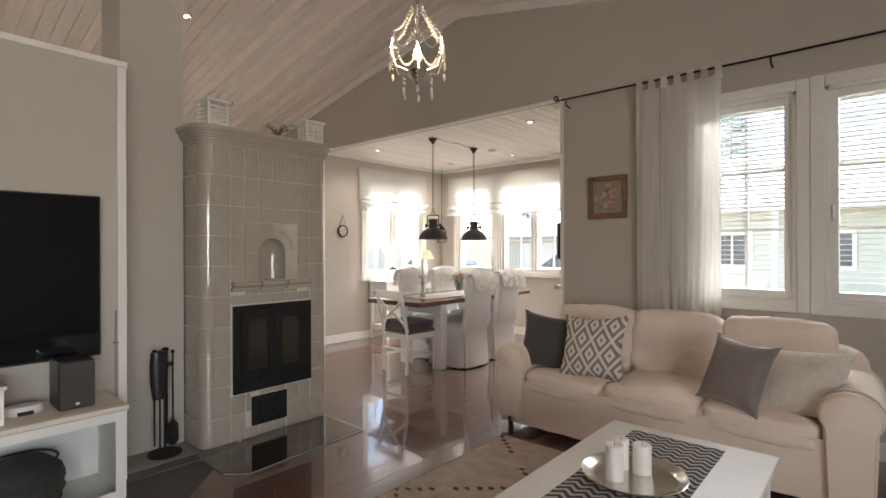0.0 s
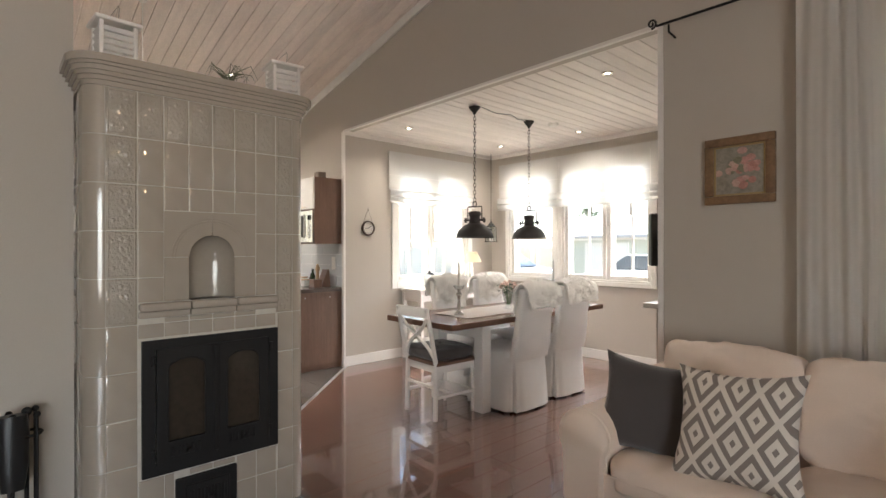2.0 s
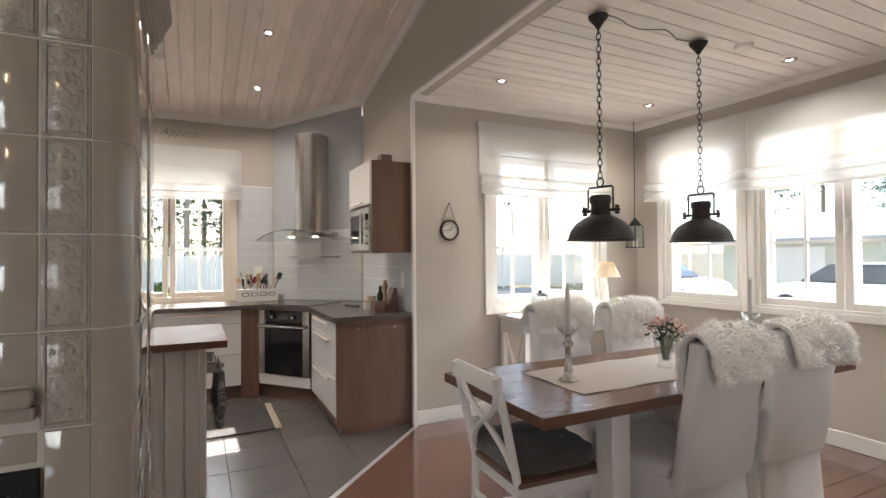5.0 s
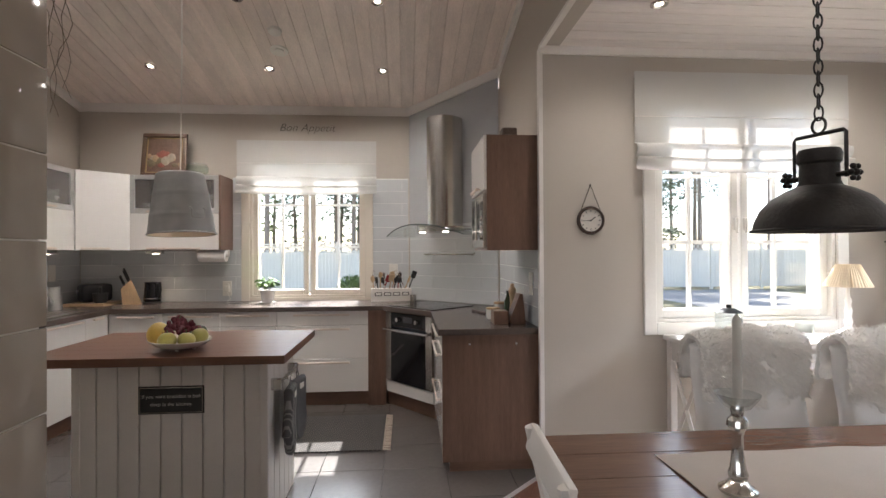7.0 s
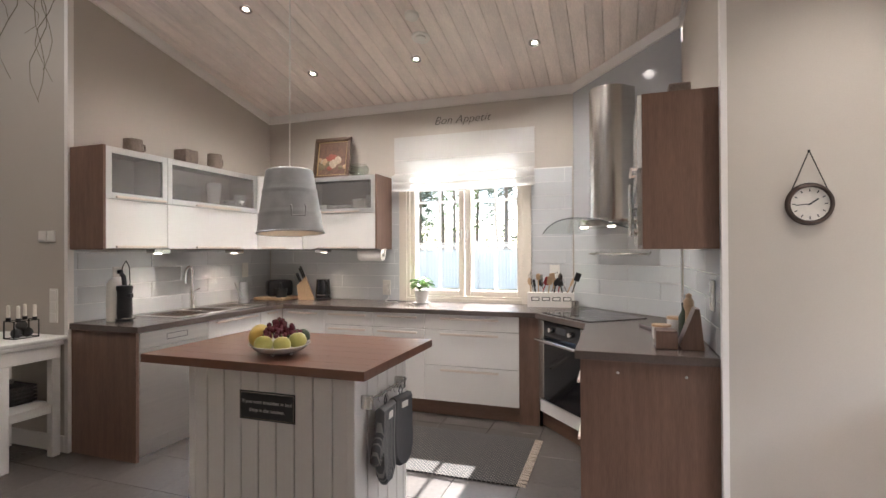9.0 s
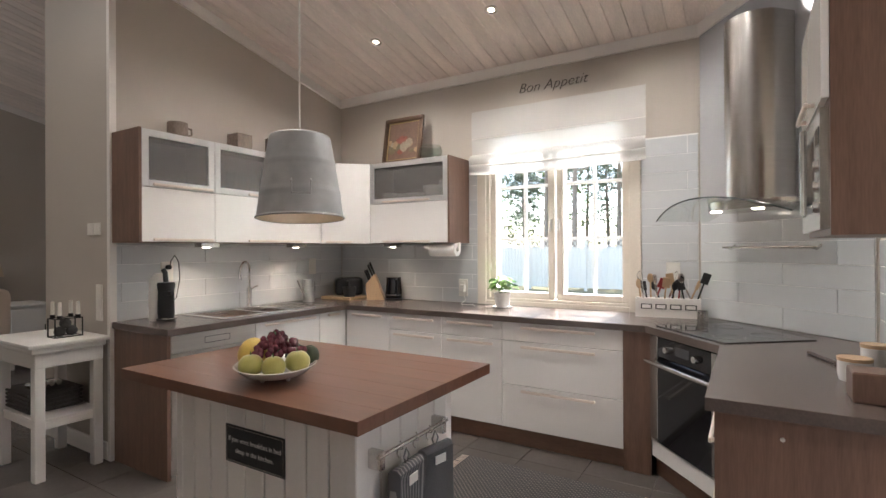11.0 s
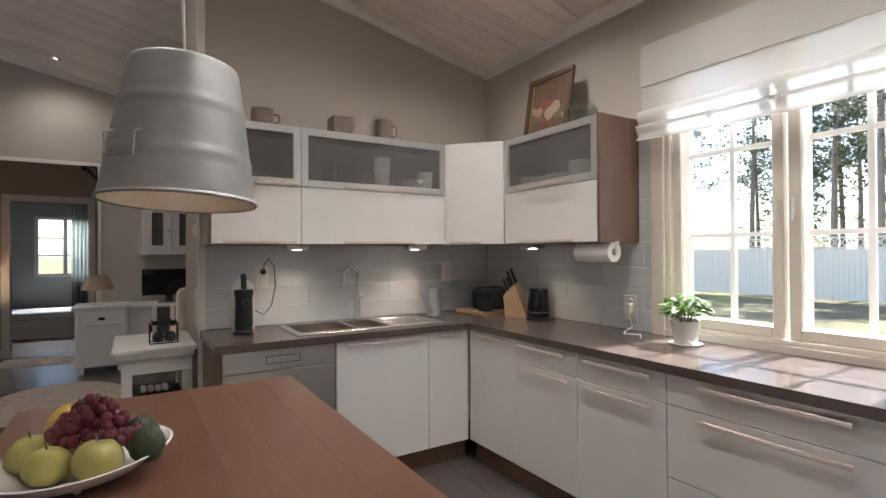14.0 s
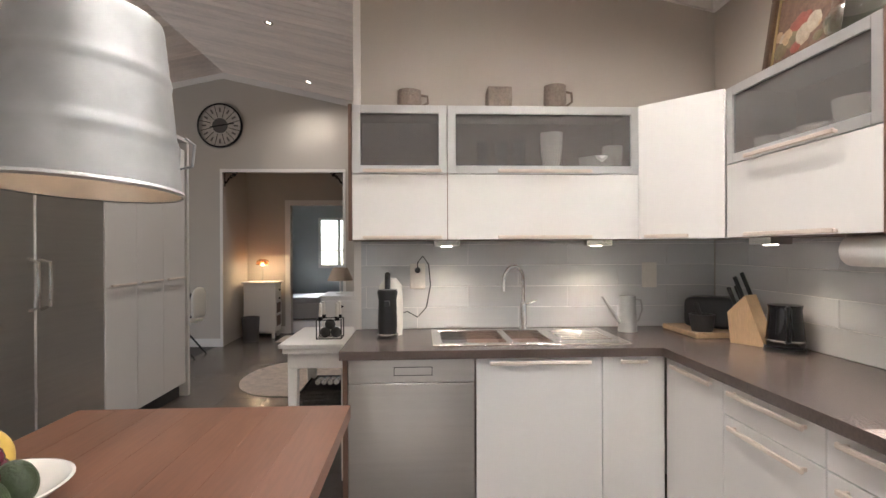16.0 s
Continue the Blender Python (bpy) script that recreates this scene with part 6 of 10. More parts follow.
slat_lantern((-3.42, 1.635, 2.148), 4, "grey-white slatted wooden lantern on the stove")
slat_lantern((-3.42, 2.42, 2.148), -6, "grey-white slatted wooden lantern near the stove's end")
ap = thing("air_plant", "spiky air plant lying on the stove", "plant", at=(-3.42, 2.13, 2.148))
for k in range(22):
    a = k * 2.4
    l = 0.09 + 0.05 * random.random()
    part("leaf", tube([(0, 0, 0.005), (0.3 * l * math.cos(a), 0.3 * l * math.sin(a), 0.7 * l), (0.8 * l * math.cos(a), 0.8 * l * math.sin(a), 0.9 * l + 0.03 * math.sin(k)), (1.0 * l * math.cos(a + 0.3), l * math.sin(a + 0.3), 0.55 * l)], 0.004, 5, r2=0.0008), mat("air_plant_leaf", (0.10, 0.10, 0.06), 0.7) if k == 0 else bpy.data.materials["air_plant_leaf"], ap)

tp = thing("trailing_plant", "dry trailing vine hanging from the stove's top", "plant", at=(-3.86, 2.42, 2.148))
vr2 = random.Random(21)
VINE = mat("dry_vine", (0.17, 0.14, 0.09), 0.8, var=0.3, scale=20)
part("root_ball", ball(0.05, (0, 0, 0.03), None, 12, 8, 1, 1, 0.6), VINE, tp)
for k in range(7):
    ox, oy, ln = vr2.uniform(-0.24, -0.13), vr2.uniform(-0.07, 0.005), vr2.uniform(0.20, 0.50)
    sway, ph = vr2.uniform(0.008, 0.025), vr2.uniform(0, 6)
    pts = [(0, 0, 0.04), (0.5 * ox, 0.5 * oy, 0.085), (0.85 * ox, oy, 0.06)]
    pts += [(ox + sway * math.sin(ph + q), oy + sway * math.cos(ph + 1.3 * q) * 0.6, -ln * q / 8) for q in range(1, 9)]
    part("vine", tube(pts, 0.0013, 5, r2=0.0005), VINE, tp)

# fire tools
ft = thing("fireplace_tools", "black iron fireplace tool set standing by the stove", "fireplace tools", at=(-3.44, 1.33, 0.004))
part("foot", lathe([(0, 0), (0.10, 0), (0.10, 0.012), (0.03, 0.03), (0, 0.03)], 20), IRON, ft)
part("pole", tube([(0, 0, 0.02), (0, 0, 0.66)], 0.008, 8), IRON, ft)
part("ring", tube([(0.05 * math.cos(k * 0.52), 0.05 * math.sin(k * 0.52), 0.58) for k in range(12)], 0.006, 6, closed=True), IRON, ft)
part("finial", ball(0.018, (0, 0, 0.67)), IRON, ft)
for k, (dx, dy) in enumerate(((0.05, 0.03), (-0.05, 0.03), (0.045, -0.045), (-0.02, -0.055))):
    part("tool", tube([(dx, dy, 0.06), (dx, dy, 0.66)], 0.006, 6), IRON, ft)
    part("knob", ball(0.013, (dx, dy, 0.665)), IRON, ft)
part("brush", lathe([(0.02, 0), (0.035, 0.03), (0.03, 0.13), (0.01, 0.15)], 12, (0.05, 0.03, 0.07)), BLACK, ft)
part("shovel", box(-0.09, -0.01, 0.024, 0.032, 0.05, 0.17, 0.003), IRON, ft, smooth=False)
bl = bmesh.new()
lathe([(0, 0), (0.055, 0), (0.075, 0.10), (0.08, 0.22), (0.07, 0.30), (0, 0.30)], 16, (0.03, -0.045, 0.37), bl, 0.4, 0.68)
part("log_bag", bl, BLACK, ft, "black leather bellows")

# ---- television side ----
tv = thing("television", "large black flat television on the wall", "television")
part("case", box(TVX + 0.02, TVX + 0.055, -0.54, 0.916, 0.745, 1.617, 0.005), BLACK, tv, smooth=False)
part("screen", box(TVX + 0.055, TVX + 0.057, -0.532, 0.908, 0.756, 1.609), BLACK_GLOSS, tv, "dark glossy screen", smooth=False)
part("mount", box(TVX, TVX + 0.02, 0.0, 0.4, 1.0, 1.4), IRON, tv, smooth=False)
tb = thing("tv_bench", "white wooden television bench with framed glass doors", "tv bench")
BX0, BX1, BYA, BYB = -3.23, -2.85, -0.70, 0.93
part("top", box(BX0, BX1 + 0.026, BYA, BYB + 0.012, 0.515, 0.54, 0.004), mat("pale_bench_top", (0.70, 0.62, 0.52), 0.4, var=0.06, stretch=(1, 6, 1)), tb, smooth=False)
part("side", box(BX0, BX1, BYB - 0.022, BYB, 0.03, 0.515, 0.002), WHITE, tb, smooth=False)
part("side", box(BX0, BX1, BYA, BYA + 0.022, 0.03, 0.515, 0.002), WHITE, tb, smooth=False)
part("divider", box(BX0, BX1 - 0.01, 0.08, 0.102, 0.09, 0.515), WHITE, tb, smooth=False)
part("bottom", box(BX0, BX1, BYA + 0.022, BYB - 0.022, 0.07, 0.09), WHITE, tb, smooth=False)
part("back", box(BX0, BX0 + 0.008, BYA + 0.022, BYB - 0.022, 0.09, 0.515), WHITE, tb, smooth=False)
part("skirt", box(BX1 - 0.02, BX1, BYA + 0.022, BYB - 0.022, 0.03, 0.07), WHITE, tb, smooth=False)
for fy in (BYB - 0.06, BYA + 0.01):
    part("foot", box(BX1 - 0.06, BX1, fy, fy + 0.05, 0, 0.03, 0.003), WHITE, tb, smooth=False)
for da, db in ((BYA + 0.024, 0.089), (0.093, BYB - 0.001)):
    dr = part("door", wall_with_holes(da, db, 0.072, 0.512, BX1 + 0.001, BX1 + 0.019, "y", [(da + 0.045, db - 0.045, 0.117, 0.467)]), WHITE, tb, smooth=False)
    dg = part("glass", box(BX1 + 0.008, BX1 + 0.012, da + 0.045, db - 0.045, 0.117, 0.467), CLEAR, dr, "clear glass", smooth=False)
    dg.visible_shadow = False
rs = thing("riser_shelf", "small white shelf box standing on the bench", "shelf")
part("box", wall_with_holes(-0.55, 0.47, 0.541, 0.70, -3.2, -2.90, "y", [(-0.53, 0.45, 0.558, 0.675)]), WHITE, rs, smooth=False)
part("top", box(-3.21, -2.885, -0.56, 0.48, 0.70, 0.718, 0.003), bpy.data.materials["pale_bench_top"], rs, smooth=False)
solo("media_box", box(-3.15, -2.93, 0.0, 0.36, 0.719, 0.755, 0.004), mat("brown_media_box", (0.10, 0.07, 0.06), 0.5), "flat dark brown media box on the shelf", "media box", smooth=False)
sp = thing("loudspeaker", "small black loudspeaker on the bench", "loudspeaker", at=(-3.03, 0.75, 0.541))
part("cabinet", box(-0.10, 0.085, -0.075, 0.075, 0, 0.235, 0.006), BLACK, sp, smooth=False)
part("grille", box(0.085, 0.095, -0.07, 0.07, 0.006, 0.229, 0.003), DARK_CLOTH, sp, smooth=False)
part("badge", box(0.095, 0.0965, -0.008, 0.008, 0.02, 0.032), PLASTIC_W, sp, smooth=False)
rt = thing("wifi_router", "small white oval router on the bench", "router", at=(-3.05, 0.56, 0.541))
part("case", lathe([(0, 0), (0.075, 0), (0.08, 0.015), (0.07, 0.04), (0, 0.045)], 24, (0, 0, 0), None, 0.7, 1.0), PLASTIC_W, rt)
part("foot", box(0.045, 0.06, -0.03, 0.03, 0.003, 0.02), BLACK, rt, smooth=False)
bk = thing("wicker_basket", "dark round basket with a lid inside the bench", "basket", at=(-3.03, 0.55, 0.091))
part("bowl", lathe([(0, 0), (0.12, 0), (0.155, 0.05), (0.165, 0.12), (0.16, 0.15), (0, 0.15)], 28), WICKER, bk)
part("lid", lathe([(0.168, 0.15), (0.15, 0.19), (0.09, 0.24), (0.03, 0.26), (0, 0.262)], 28), WICKER, bk)
for k in range(5):
    z = 0.03 + 0.05 * k
    part("rib", tube([((0.15 + 0.016 * math.sin(k)) * math.cos(a * 0.21), (0.15 + 0.016 * math.sin(k)) * math.sin(a * 0.21), z) for a in range(30)], 0.006, 5, closed=True), WICKER, bk)
wnd = thing("fire_poker", "long wooden stick leaning on the partition", "stick", at=(TVX + 0.04, 0.985, 0.0))
part("rod", tube([(0, 0, 0), (0, 0.01, 0.98)], 0.007, 8), mat("grey_stick", (0.34, 0.28, 0.23), 0.6), wnd)
part("ring", tube([(0.012 * math.cos(k * 0.6), 0.012 * math.sin(k * 0.6) + 0.006, 0.8) for k in range(11)], 0.004, 5, closed=True), STEEL, wnd)

# ---- fridge bank, on the kitchen side of the partition ----
FB = -3.88
fg = thing("fridge_freezer", "wide stainless steel fridge-freezer with two doors", "fridge")
part("body", box(FB + 0.05, TVX - 0.07, -0.50, 0.78, 0.05, 2.0), BLACK, fg, smooth=False)
for a, b in ((-0.497, 0.128), (0.132, 0.777)):
    d = part("door", box(FB, FB + 0.05, a, b, 0.09, 1.995, 0.008), STEEL_FLAT, fg, smooth=False)
    hy = 0.085 if b < 0.2 else 0.175
    part("handle", tube([(FB, hy, 1.03), (FB - 0.05, hy, 1.05), (FB - 0.055, hy, 1.17), (FB - 0.05, hy, 1.30), (FB, hy, 1.32)], 0.011, 8), STEEL, d, "curved steel handle")
part("plinth", box(FB + 0.04, FB + 0.05, -0.49, 0.77, 0.0, 0.085), BLACK, fg, smooth=False)
tc = thing("tall_cabinet", "row of tall white gloss cabinets beside the fridge", "tall cabinet")
part("body", box(FB + 0.02, TVX - 0.07, -1.70, -0.503, 0.13, 2.30), WHITE, tc, smooth=False)
for k in range(3):
    a, b = -1.70 + 0.399 * k, -1.70 + 0.399 * (k + 1)
    for z0, z1, hz in ((0.13, 1.10, 1.075), (1.10, 2.30, 1.12)):
        f = front("door", "y", FB, -1, a, b, z0, z1, tc)
        if hz > 1.1:
            bar_handle(a + 0.05, b - 0.05, 1.115, "y", FB, -1, f)
part("plinth", box(FB + 0.06, FB + 0.08, -1.70, -0.503, 0, 0.13), BLACK, tc, smooth=False)
ob = thing("bridging_cabinet", "white cabinet fronts above the fridge", "wall cabinet")
part("body", box(FB + 0.02, TVX - 0.07, -0.503, 0.80, 2.0, 2.30), WHITE, ob, smooth=False)
for a, b in ((-0.50, 0.14), (0.14, 0.79)):
    front("door", "y", FB, -1, a, b, 2.005, 2.30, ob)
trim("trim_bank_end", box(FB - 0.01, TVX + 0.014, -1.765, -1.72, 0, TVH), "white post at the end of the partition")

# ---- sofa ----
def sofa():
    s = thing("sofa", "three-seat sofa in a cream cotton cover with rolled arms", "sofa", at=(-1.04, 3.15, 0))
    W, D = 2.18, 0.86
    part("base", cushion(W - 0.16, D - 0.1, 0.30, 10, crown=0.0, seed=1), SOFA_CLOTH, s).location = (0, D / 2, 0.10)
    for sx in (-1, 1):
        bm = bmesh.new()
        prof = []
        for k in range(15):
            a = radians(-35 + 250 * k / 14)
            prof.append((sx * (W / 2 - 0.12) + sx * 0.125 * math.cos(a), 0.505 + 0.115 * math.sin(a)))
        lo = [(sx * (W / 2 - 0.21), 0.10), (sx * (W / 2 - 0.03), 0.10)]
        outl = [lo[1]] + prof + [lo[0]]
        n = len(outl)
        rings = []
        for yy, sc in ((0.0, 0.90), (0.012, 0.97), (0.04, 1.0), (0.25, 1.0), (0.5, 1.0), (0.78, 1.0), (0.82, 0.96)):
            cx, cz = sx * (W / 2 - 0.12), 0.40
            rings.append([bm.verts.new((cx + (p[0] - cx) * sc, yy, (cz + (p[1] - cz) * sc if p[1] > 0.2 else p[1]) + 0.006 * noise.noise(Vector((p[0] * 4, yy * 6, p[1] * 4))))) for p in outl])
        for a, b in zip(rings, rings[1:]):
            for i in range(n):
                bm.faces.new((a[i], a[(i + 1) % n], b[(i + 1) % n], b[i]))
        bm.faces.new(rings[0][::-1])
        bm.faces.new(rings[-1])
        arm = part("arm", bm, SOFA_CLOTH, s, angle=55)
        part("piping", tube([(p[0] * 1.0, 0.035, p[1]) for p in outl], 0.006, 6), SOFA_CLOTH, arm)
    bm = cushion(W - 0.10, 0.24, 0.66, 12, crown=0.05, seed=3)
    part("back", bm, SOFA_CLOTH, s, angle=60).location = (0, D - 0.12, 0.10)
    for k in range(3):
        w = (W - 0.42) / 3
        x = -W / 2 + 0.21 + w * (k + 0.5)
        c = part("seat_cushion", cushion(w - 0.008, 0.66, 0.16, 24, crown=0.38, wob=0.012, seed=k * 7), SOFA_CLOTH, s, angle=70)
        c.location = (x, 0.345, 0.285)
        bc = cushion(w + 0.01, 0.20, 0.46, 24, crown=0.07, wob=0.018, seed=k * 5 + 2)
        bc.transform(pose(0, 0, 0, -12, 0, 0))
        c = part("back_cushion", bc, SOFA_CLOTH, s, angle=70)
        c.location = (x, 0.63, 0.41)
        c2 = part("piping", tube([(-w / 2 + 0.012, 0.008, 0.085), (w / 2 - 0.012, 0.008, 0.085)], 0.005, 6), SOFA_CLOTH, s)
        c2.location = (x, 0.012, 0.285)

    def skirt_fn(u, v):
        x = -W / 2 + 0.03 + (W - 0.06) * u
        return (x, 0.03 + 0.012 * v + 0.006 * math.sin(u * 60) * v, 0.36 - 0.31 * v)

    part("skirt", sheet(skirt_fn, 60, 6, 0.006), SOFA_CLOTH, s, angle=70)
    for sx in (-1, 1):
        for y in (0.06, D - 0.1):
            part("leg", lathe([(0, 0), (0.018, 0), (0.024, 0.10), (0, 0.10)], 12, (sx * (W / 2 - 0.10), y, 0)), BLACK, s, "dark wooden leg")
    return s


sofa()
DIAMOND = zigzag_cloth("diamond_cushion_cloth", (0.70, 0.63, 0.56), (0.25, 0.21, 0.185), 15.0, 11.0, axes=(0, 2), amp=1.0, duty=0.5, diamond=1.5)


def scatter(at, rx, rz, w, h, d, m, label, seed, ry=0):
    bm = pillow(w, h, d, seed=seed)
    bm.transform(pose(0, 0, 0, rx, ry, 0))
    return solo("cushion", bm, m, label, "cushion", at=at, turn=rz, group="sofa cushions", angle=80)


scatter((-1.80, 3.30, 0.435), -26, 24, 0.44, 0.44, 0.15, DARK_CLOTH, "charcoal velvet cushion in the sofa's corner", 1, 8)
scatter((-1.43, 3.24, 0.435), -26, 2, 0.47, 0.47, 0.16, DIAMOND, "cream cushion with a taupe diamond zigzag pattern", 2, -4)
scatter((-0.62, 3.22, 0.43), -24, -22, 0.37, 0.41, 0.16, TAUPE, "taupe velvet cushion on the sofa", 3, 5)
shp = scatter((-0.30, 3.25, 0.43), -38, -14, 0.46, 0.42, 0.18, SHAG, "white shaggy cushion on the sofa", 4, -5)
tw = random.Random(2)


def throw_fn(u, v):
    a = radians(-60 + 230 * v)
    return (-1.04 + 1.09 - 0.12 + 0.130 * math.cos(a) + 0.002 * math.sin(u * 20), 3.24 + 0.5 * u, 0.506 + 0.121 * math.sin(a) + 0.006 * noise.noise(Vector((u * 8, v * 8, 1))))


solo("throw_blanket", sheet(throw_fn, 20, 20, 0.008), mat("cream_throw", (0.68, 0.58, 0.49), 0.95, var=0.06, fine=200, bump=0.4), "cream throw laid over the sofa's arm", "blanket", angle=70)

# painting on the wall
def picture(at_m, w, h, fw, label, seed, tones, still):
    """Framed picture facing local -y, its lower left corner at the origin."""
    p = thing("painting", label, "painting")
    p.matrix_basis = at_m
    fm = mat("frame_wood_%d" % seed, (0.20, 0.115, 0.06) if seed == 1 else (0.09, 0.05, 0.03), 0.4, var=0.3, scale=20, fine=60, bump=0.2)
    for a, b, c, d in ((0, w, 0, fw), (0, w, h - fw, h), (0, fw, fw, h - fw), (w - fw, w, fw, h - fw)):
        part("frame_bar", box(a, b, -0.03, -0.002, c, d, 0.006, seg=2), fm, p)
    part("slip", wall_with_holes(fw - 0.004, w - fw + 0.004, fw - 0.004, h - fw + 0.004, -0.016, -0.006, "x", [(fw + 0.010, w - fw - 0.010, fw + 0.010, h - fw - 0.010)]), mat("gilt_slip_%d" % seed, (0.36, 0.26, 0.13), 0.35, metal=0.5), p, "gilt inner slip", smooth=False)
    part("canvas", box(fw, w - fw, -0.010, -0.004, fw, h - fw), mat("canvas_ground_%d" % seed, tones[0], 0.6, var=0.35, scale=14, fine=60, bump=0.3), p, smooth=False)
    rr = random.Random(seed)
    for k in range(26 if not still else 16):
        c = tones[1 + k % (len(tones) - 1)]
        nm = "dab_%d_%d" % (seed, 1 + k % (len(tones) - 1))
        m = bpy.data.materials.get(nm) or mat(nm, c, 0.6, var=0.3, scale=40, fine=150, bump=0.3)
        x = fw + (w - 2 * fw) * (0.5 + rr.gauss(0, 0.17 if not still else 0.2))
        z = fw + (h - 2 * fw) * ((0.5 + rr.gauss(0, 0.16)) if not still else rr.uniform(0.22, 0.6))
        r = rr.uniform(0.012, 0.028) if not still else rr.uniform(0.02, 0.05)
        x = min(max(x, fw + r), w - fw - r)
        z = min(max(z, fw + r), h - fw - r)
        d = ball(r, (x, -0.0105, z), None, 10, 4, 1, 0.1, rr.uniform(0.7, 1.1))
        part("paint_dab", d, m, p)
    return p


picture(pose(-1.87, NY, 1.575), 0.34, 0.36, 0.045, "small oil painting of pink flowers in a wooden frame", 1, [(0.26, 0.24, 0.20), (0.48, 0.25, 0.22), (0.52, 0.34, 0.29), (0.20, 0.19, 0.13), (0.42, 0.20, 0.17), (0.50, 0.30, 0.26)], False)
picture(pose(WX + 0.16, 0.79, 2.128, -9, 0, 90), 0.42, 0.44, 0.04, "still life painting leaning on top of the wall cabinet", 2, [(0.13, 0.075, 0.05), (0.36, 0.25, 0.15), (0.22, 0.06, 0.04), (0.34, 0.28, 0.21), (0.14, 0.11, 0.06)], True)

# ---- coffee table and rug ----
ct = thing("coffee_table", "white wooden coffee table", "coffee table")
CTX0, CTX1, CTY0, CTY1 = -0.985, -0.275, 1.25, 2.575
part("tabletop", box(CTX0, CTX1, CTY0, CTY1, 0.425, 0.45, 0.006, seg=2), WHITE, ct)
part("apron", wall_with_holes(CTX0 + 0.04, CTX1 - 0.04, 0.33, 0.425, CTY0 + 0.04, CTY1 - 0.04, "x", []), WHITE, ct, smooth=False)
part("shelf", box(CTX0 + 0.05, CTX1 - 0.05, CTY0 + 0.05, CTY1 - 0.05, 0.12, 0.14), WHITE, ct, smooth=False)
for x in (CTX0 + 0.03, CTX1 - 0.09):
    for y in (CTY0 + 0.03, CTY1 - 0.09):
        part("leg", box(x, x + 0.06, y, y + 0.06, 0.016, 0.425, 0.004), WHITE, ct, smooth=False)
CHEV = zigzag_cloth("chevron_runner_cloth", (0.055, 0.05, 0.05), (0.45, 0.41, 0.37), 32.0, 26.0, axes=(0, 1), amp=0.7, duty=0.45)
solo("table_runner", sheet(lambda u, v: (-0.85 + 0.39 * u, 1.32 + 1.165 * v, 0.4525 + 0.0006 * math.sin(v * 40)), 4, 30, 0.003), CHEV, "black and white chevron table runner on the coffee table", "table runner")
tr = thing("tray", "round hammered silver tray holding candles", "tray", at=(-0.66, 1.97, 0.4545))
part("dish", lathe([(0, 0), (0.14, 0), (0.16, 0.006), (0.185, 0.022), (0.19, 0.026), (0.186, 0.028), (0.16, 0.012), (0.14, 0.006), (0, 0.006)], 48), PLATE_SILVER, tr)
for dx, dy, h, r in ((-0.05, -0.06, 0.13, 0.034), (0.01, 0.06, 0.11, 0.034), (-0.07, 0.05, 0.115, 0.032)):
    cnd = thing("candle", "white pillar candle standing on the tray", "candle", at=(-0.66 + dx, 1.97 + dy, 0.461), group="candles on the tray")
    part("wax", lathe([(0, 0), (r, 0), (r, h - 0.004), (r - 0.004, h), (r * 0.6, h - 0.005), (0, h - 0.006)], 24), WAX, cnd)
    part("wick", tube([(0, 0, h - 0.007), (0.002, 0, h + 0.006)], 0.0012, 5), BLACK, cnd)

lr = thing("living_room_rug", "cream shaggy rug with thin dark diamond lines", "rug")


def rug_fn(u, v):
    x, y = -1.95 + 2.2 * u, 0.95 + 2.05 * v
    return (x, y, 0.012 + 0.006 * noise.noise(Vector((x * 25, y * 25, 0))) + 0.003 * noise.noise(Vector((x * 70, y * 70, 2))))


part("pile", sheet(rug_fn, 150, 140, 0.014), RUG, lr, angle=80)
bm = bmesh.new()
for k in (-4, -2, 0, 2, 4, 6, 8):
    for s in (1, -1):
        for q in range(46):
            u0 = q / 46
            x = -1.95 + 2.2 * u0
            y = 0.95 + 0.5 * k + s * (x + 1.95) * 0.9
            if 0.98 < y < 2.97 and random.random() < 0.75:
                box(x, x + 0.028, y - 0.007, y + 0.007 + random.uniform(0, 0.008), 0.018, 0.026, bm=bm)
part("dark_yarn", bm, RUG_LINE, lr, "dark dashed yarn lines", smooth=False)

# ---- chandelier ----
chd = thing("chandelier", "small crystal chandelier with strings of glass beads", "chandelier", at=(-1.60, 1.78, 2.185))
CB = pane_glass("crystal", (0.9, 0.88, 0.84))
CBM = mat("crystal_bead", (0.50, 0.47, 0.43), 0.06, var=0.25, scale=60, bump=0)
part("stem", tube([(0, 0, 0.10), (0, 0, 0.36)], 0.010, 8), PLATE_SILVER, chd)
part("cord", tube([(0, 0, 0.36), (0, 0, roof(-1.60) - 2.185 - 0.03)], 0.003, 6), PLASTIC_W, chd)
part("ceiling_cup", lathe([(0, 0), (0.04, 0), (0.05, 0.03), (0, 0.035)], 16, (0, 0, roof(-1.60) - 2.185 - 0.04)), PLATE_SILVER, chd)
part("cup", lathe([(0, -0.10), (0.012, -0.09), (0.05, -0.04), (0.06, -0.03), (0.05, -0.028), (0, -0.03)], 20), PLATE_SILVER, chd)
part("bulb", lathe([(0, 0.02), (0.016, 0.03), (0.018, 0.05), (0.012, 0.08), (0, 0.105)], 14), BULB, chd)
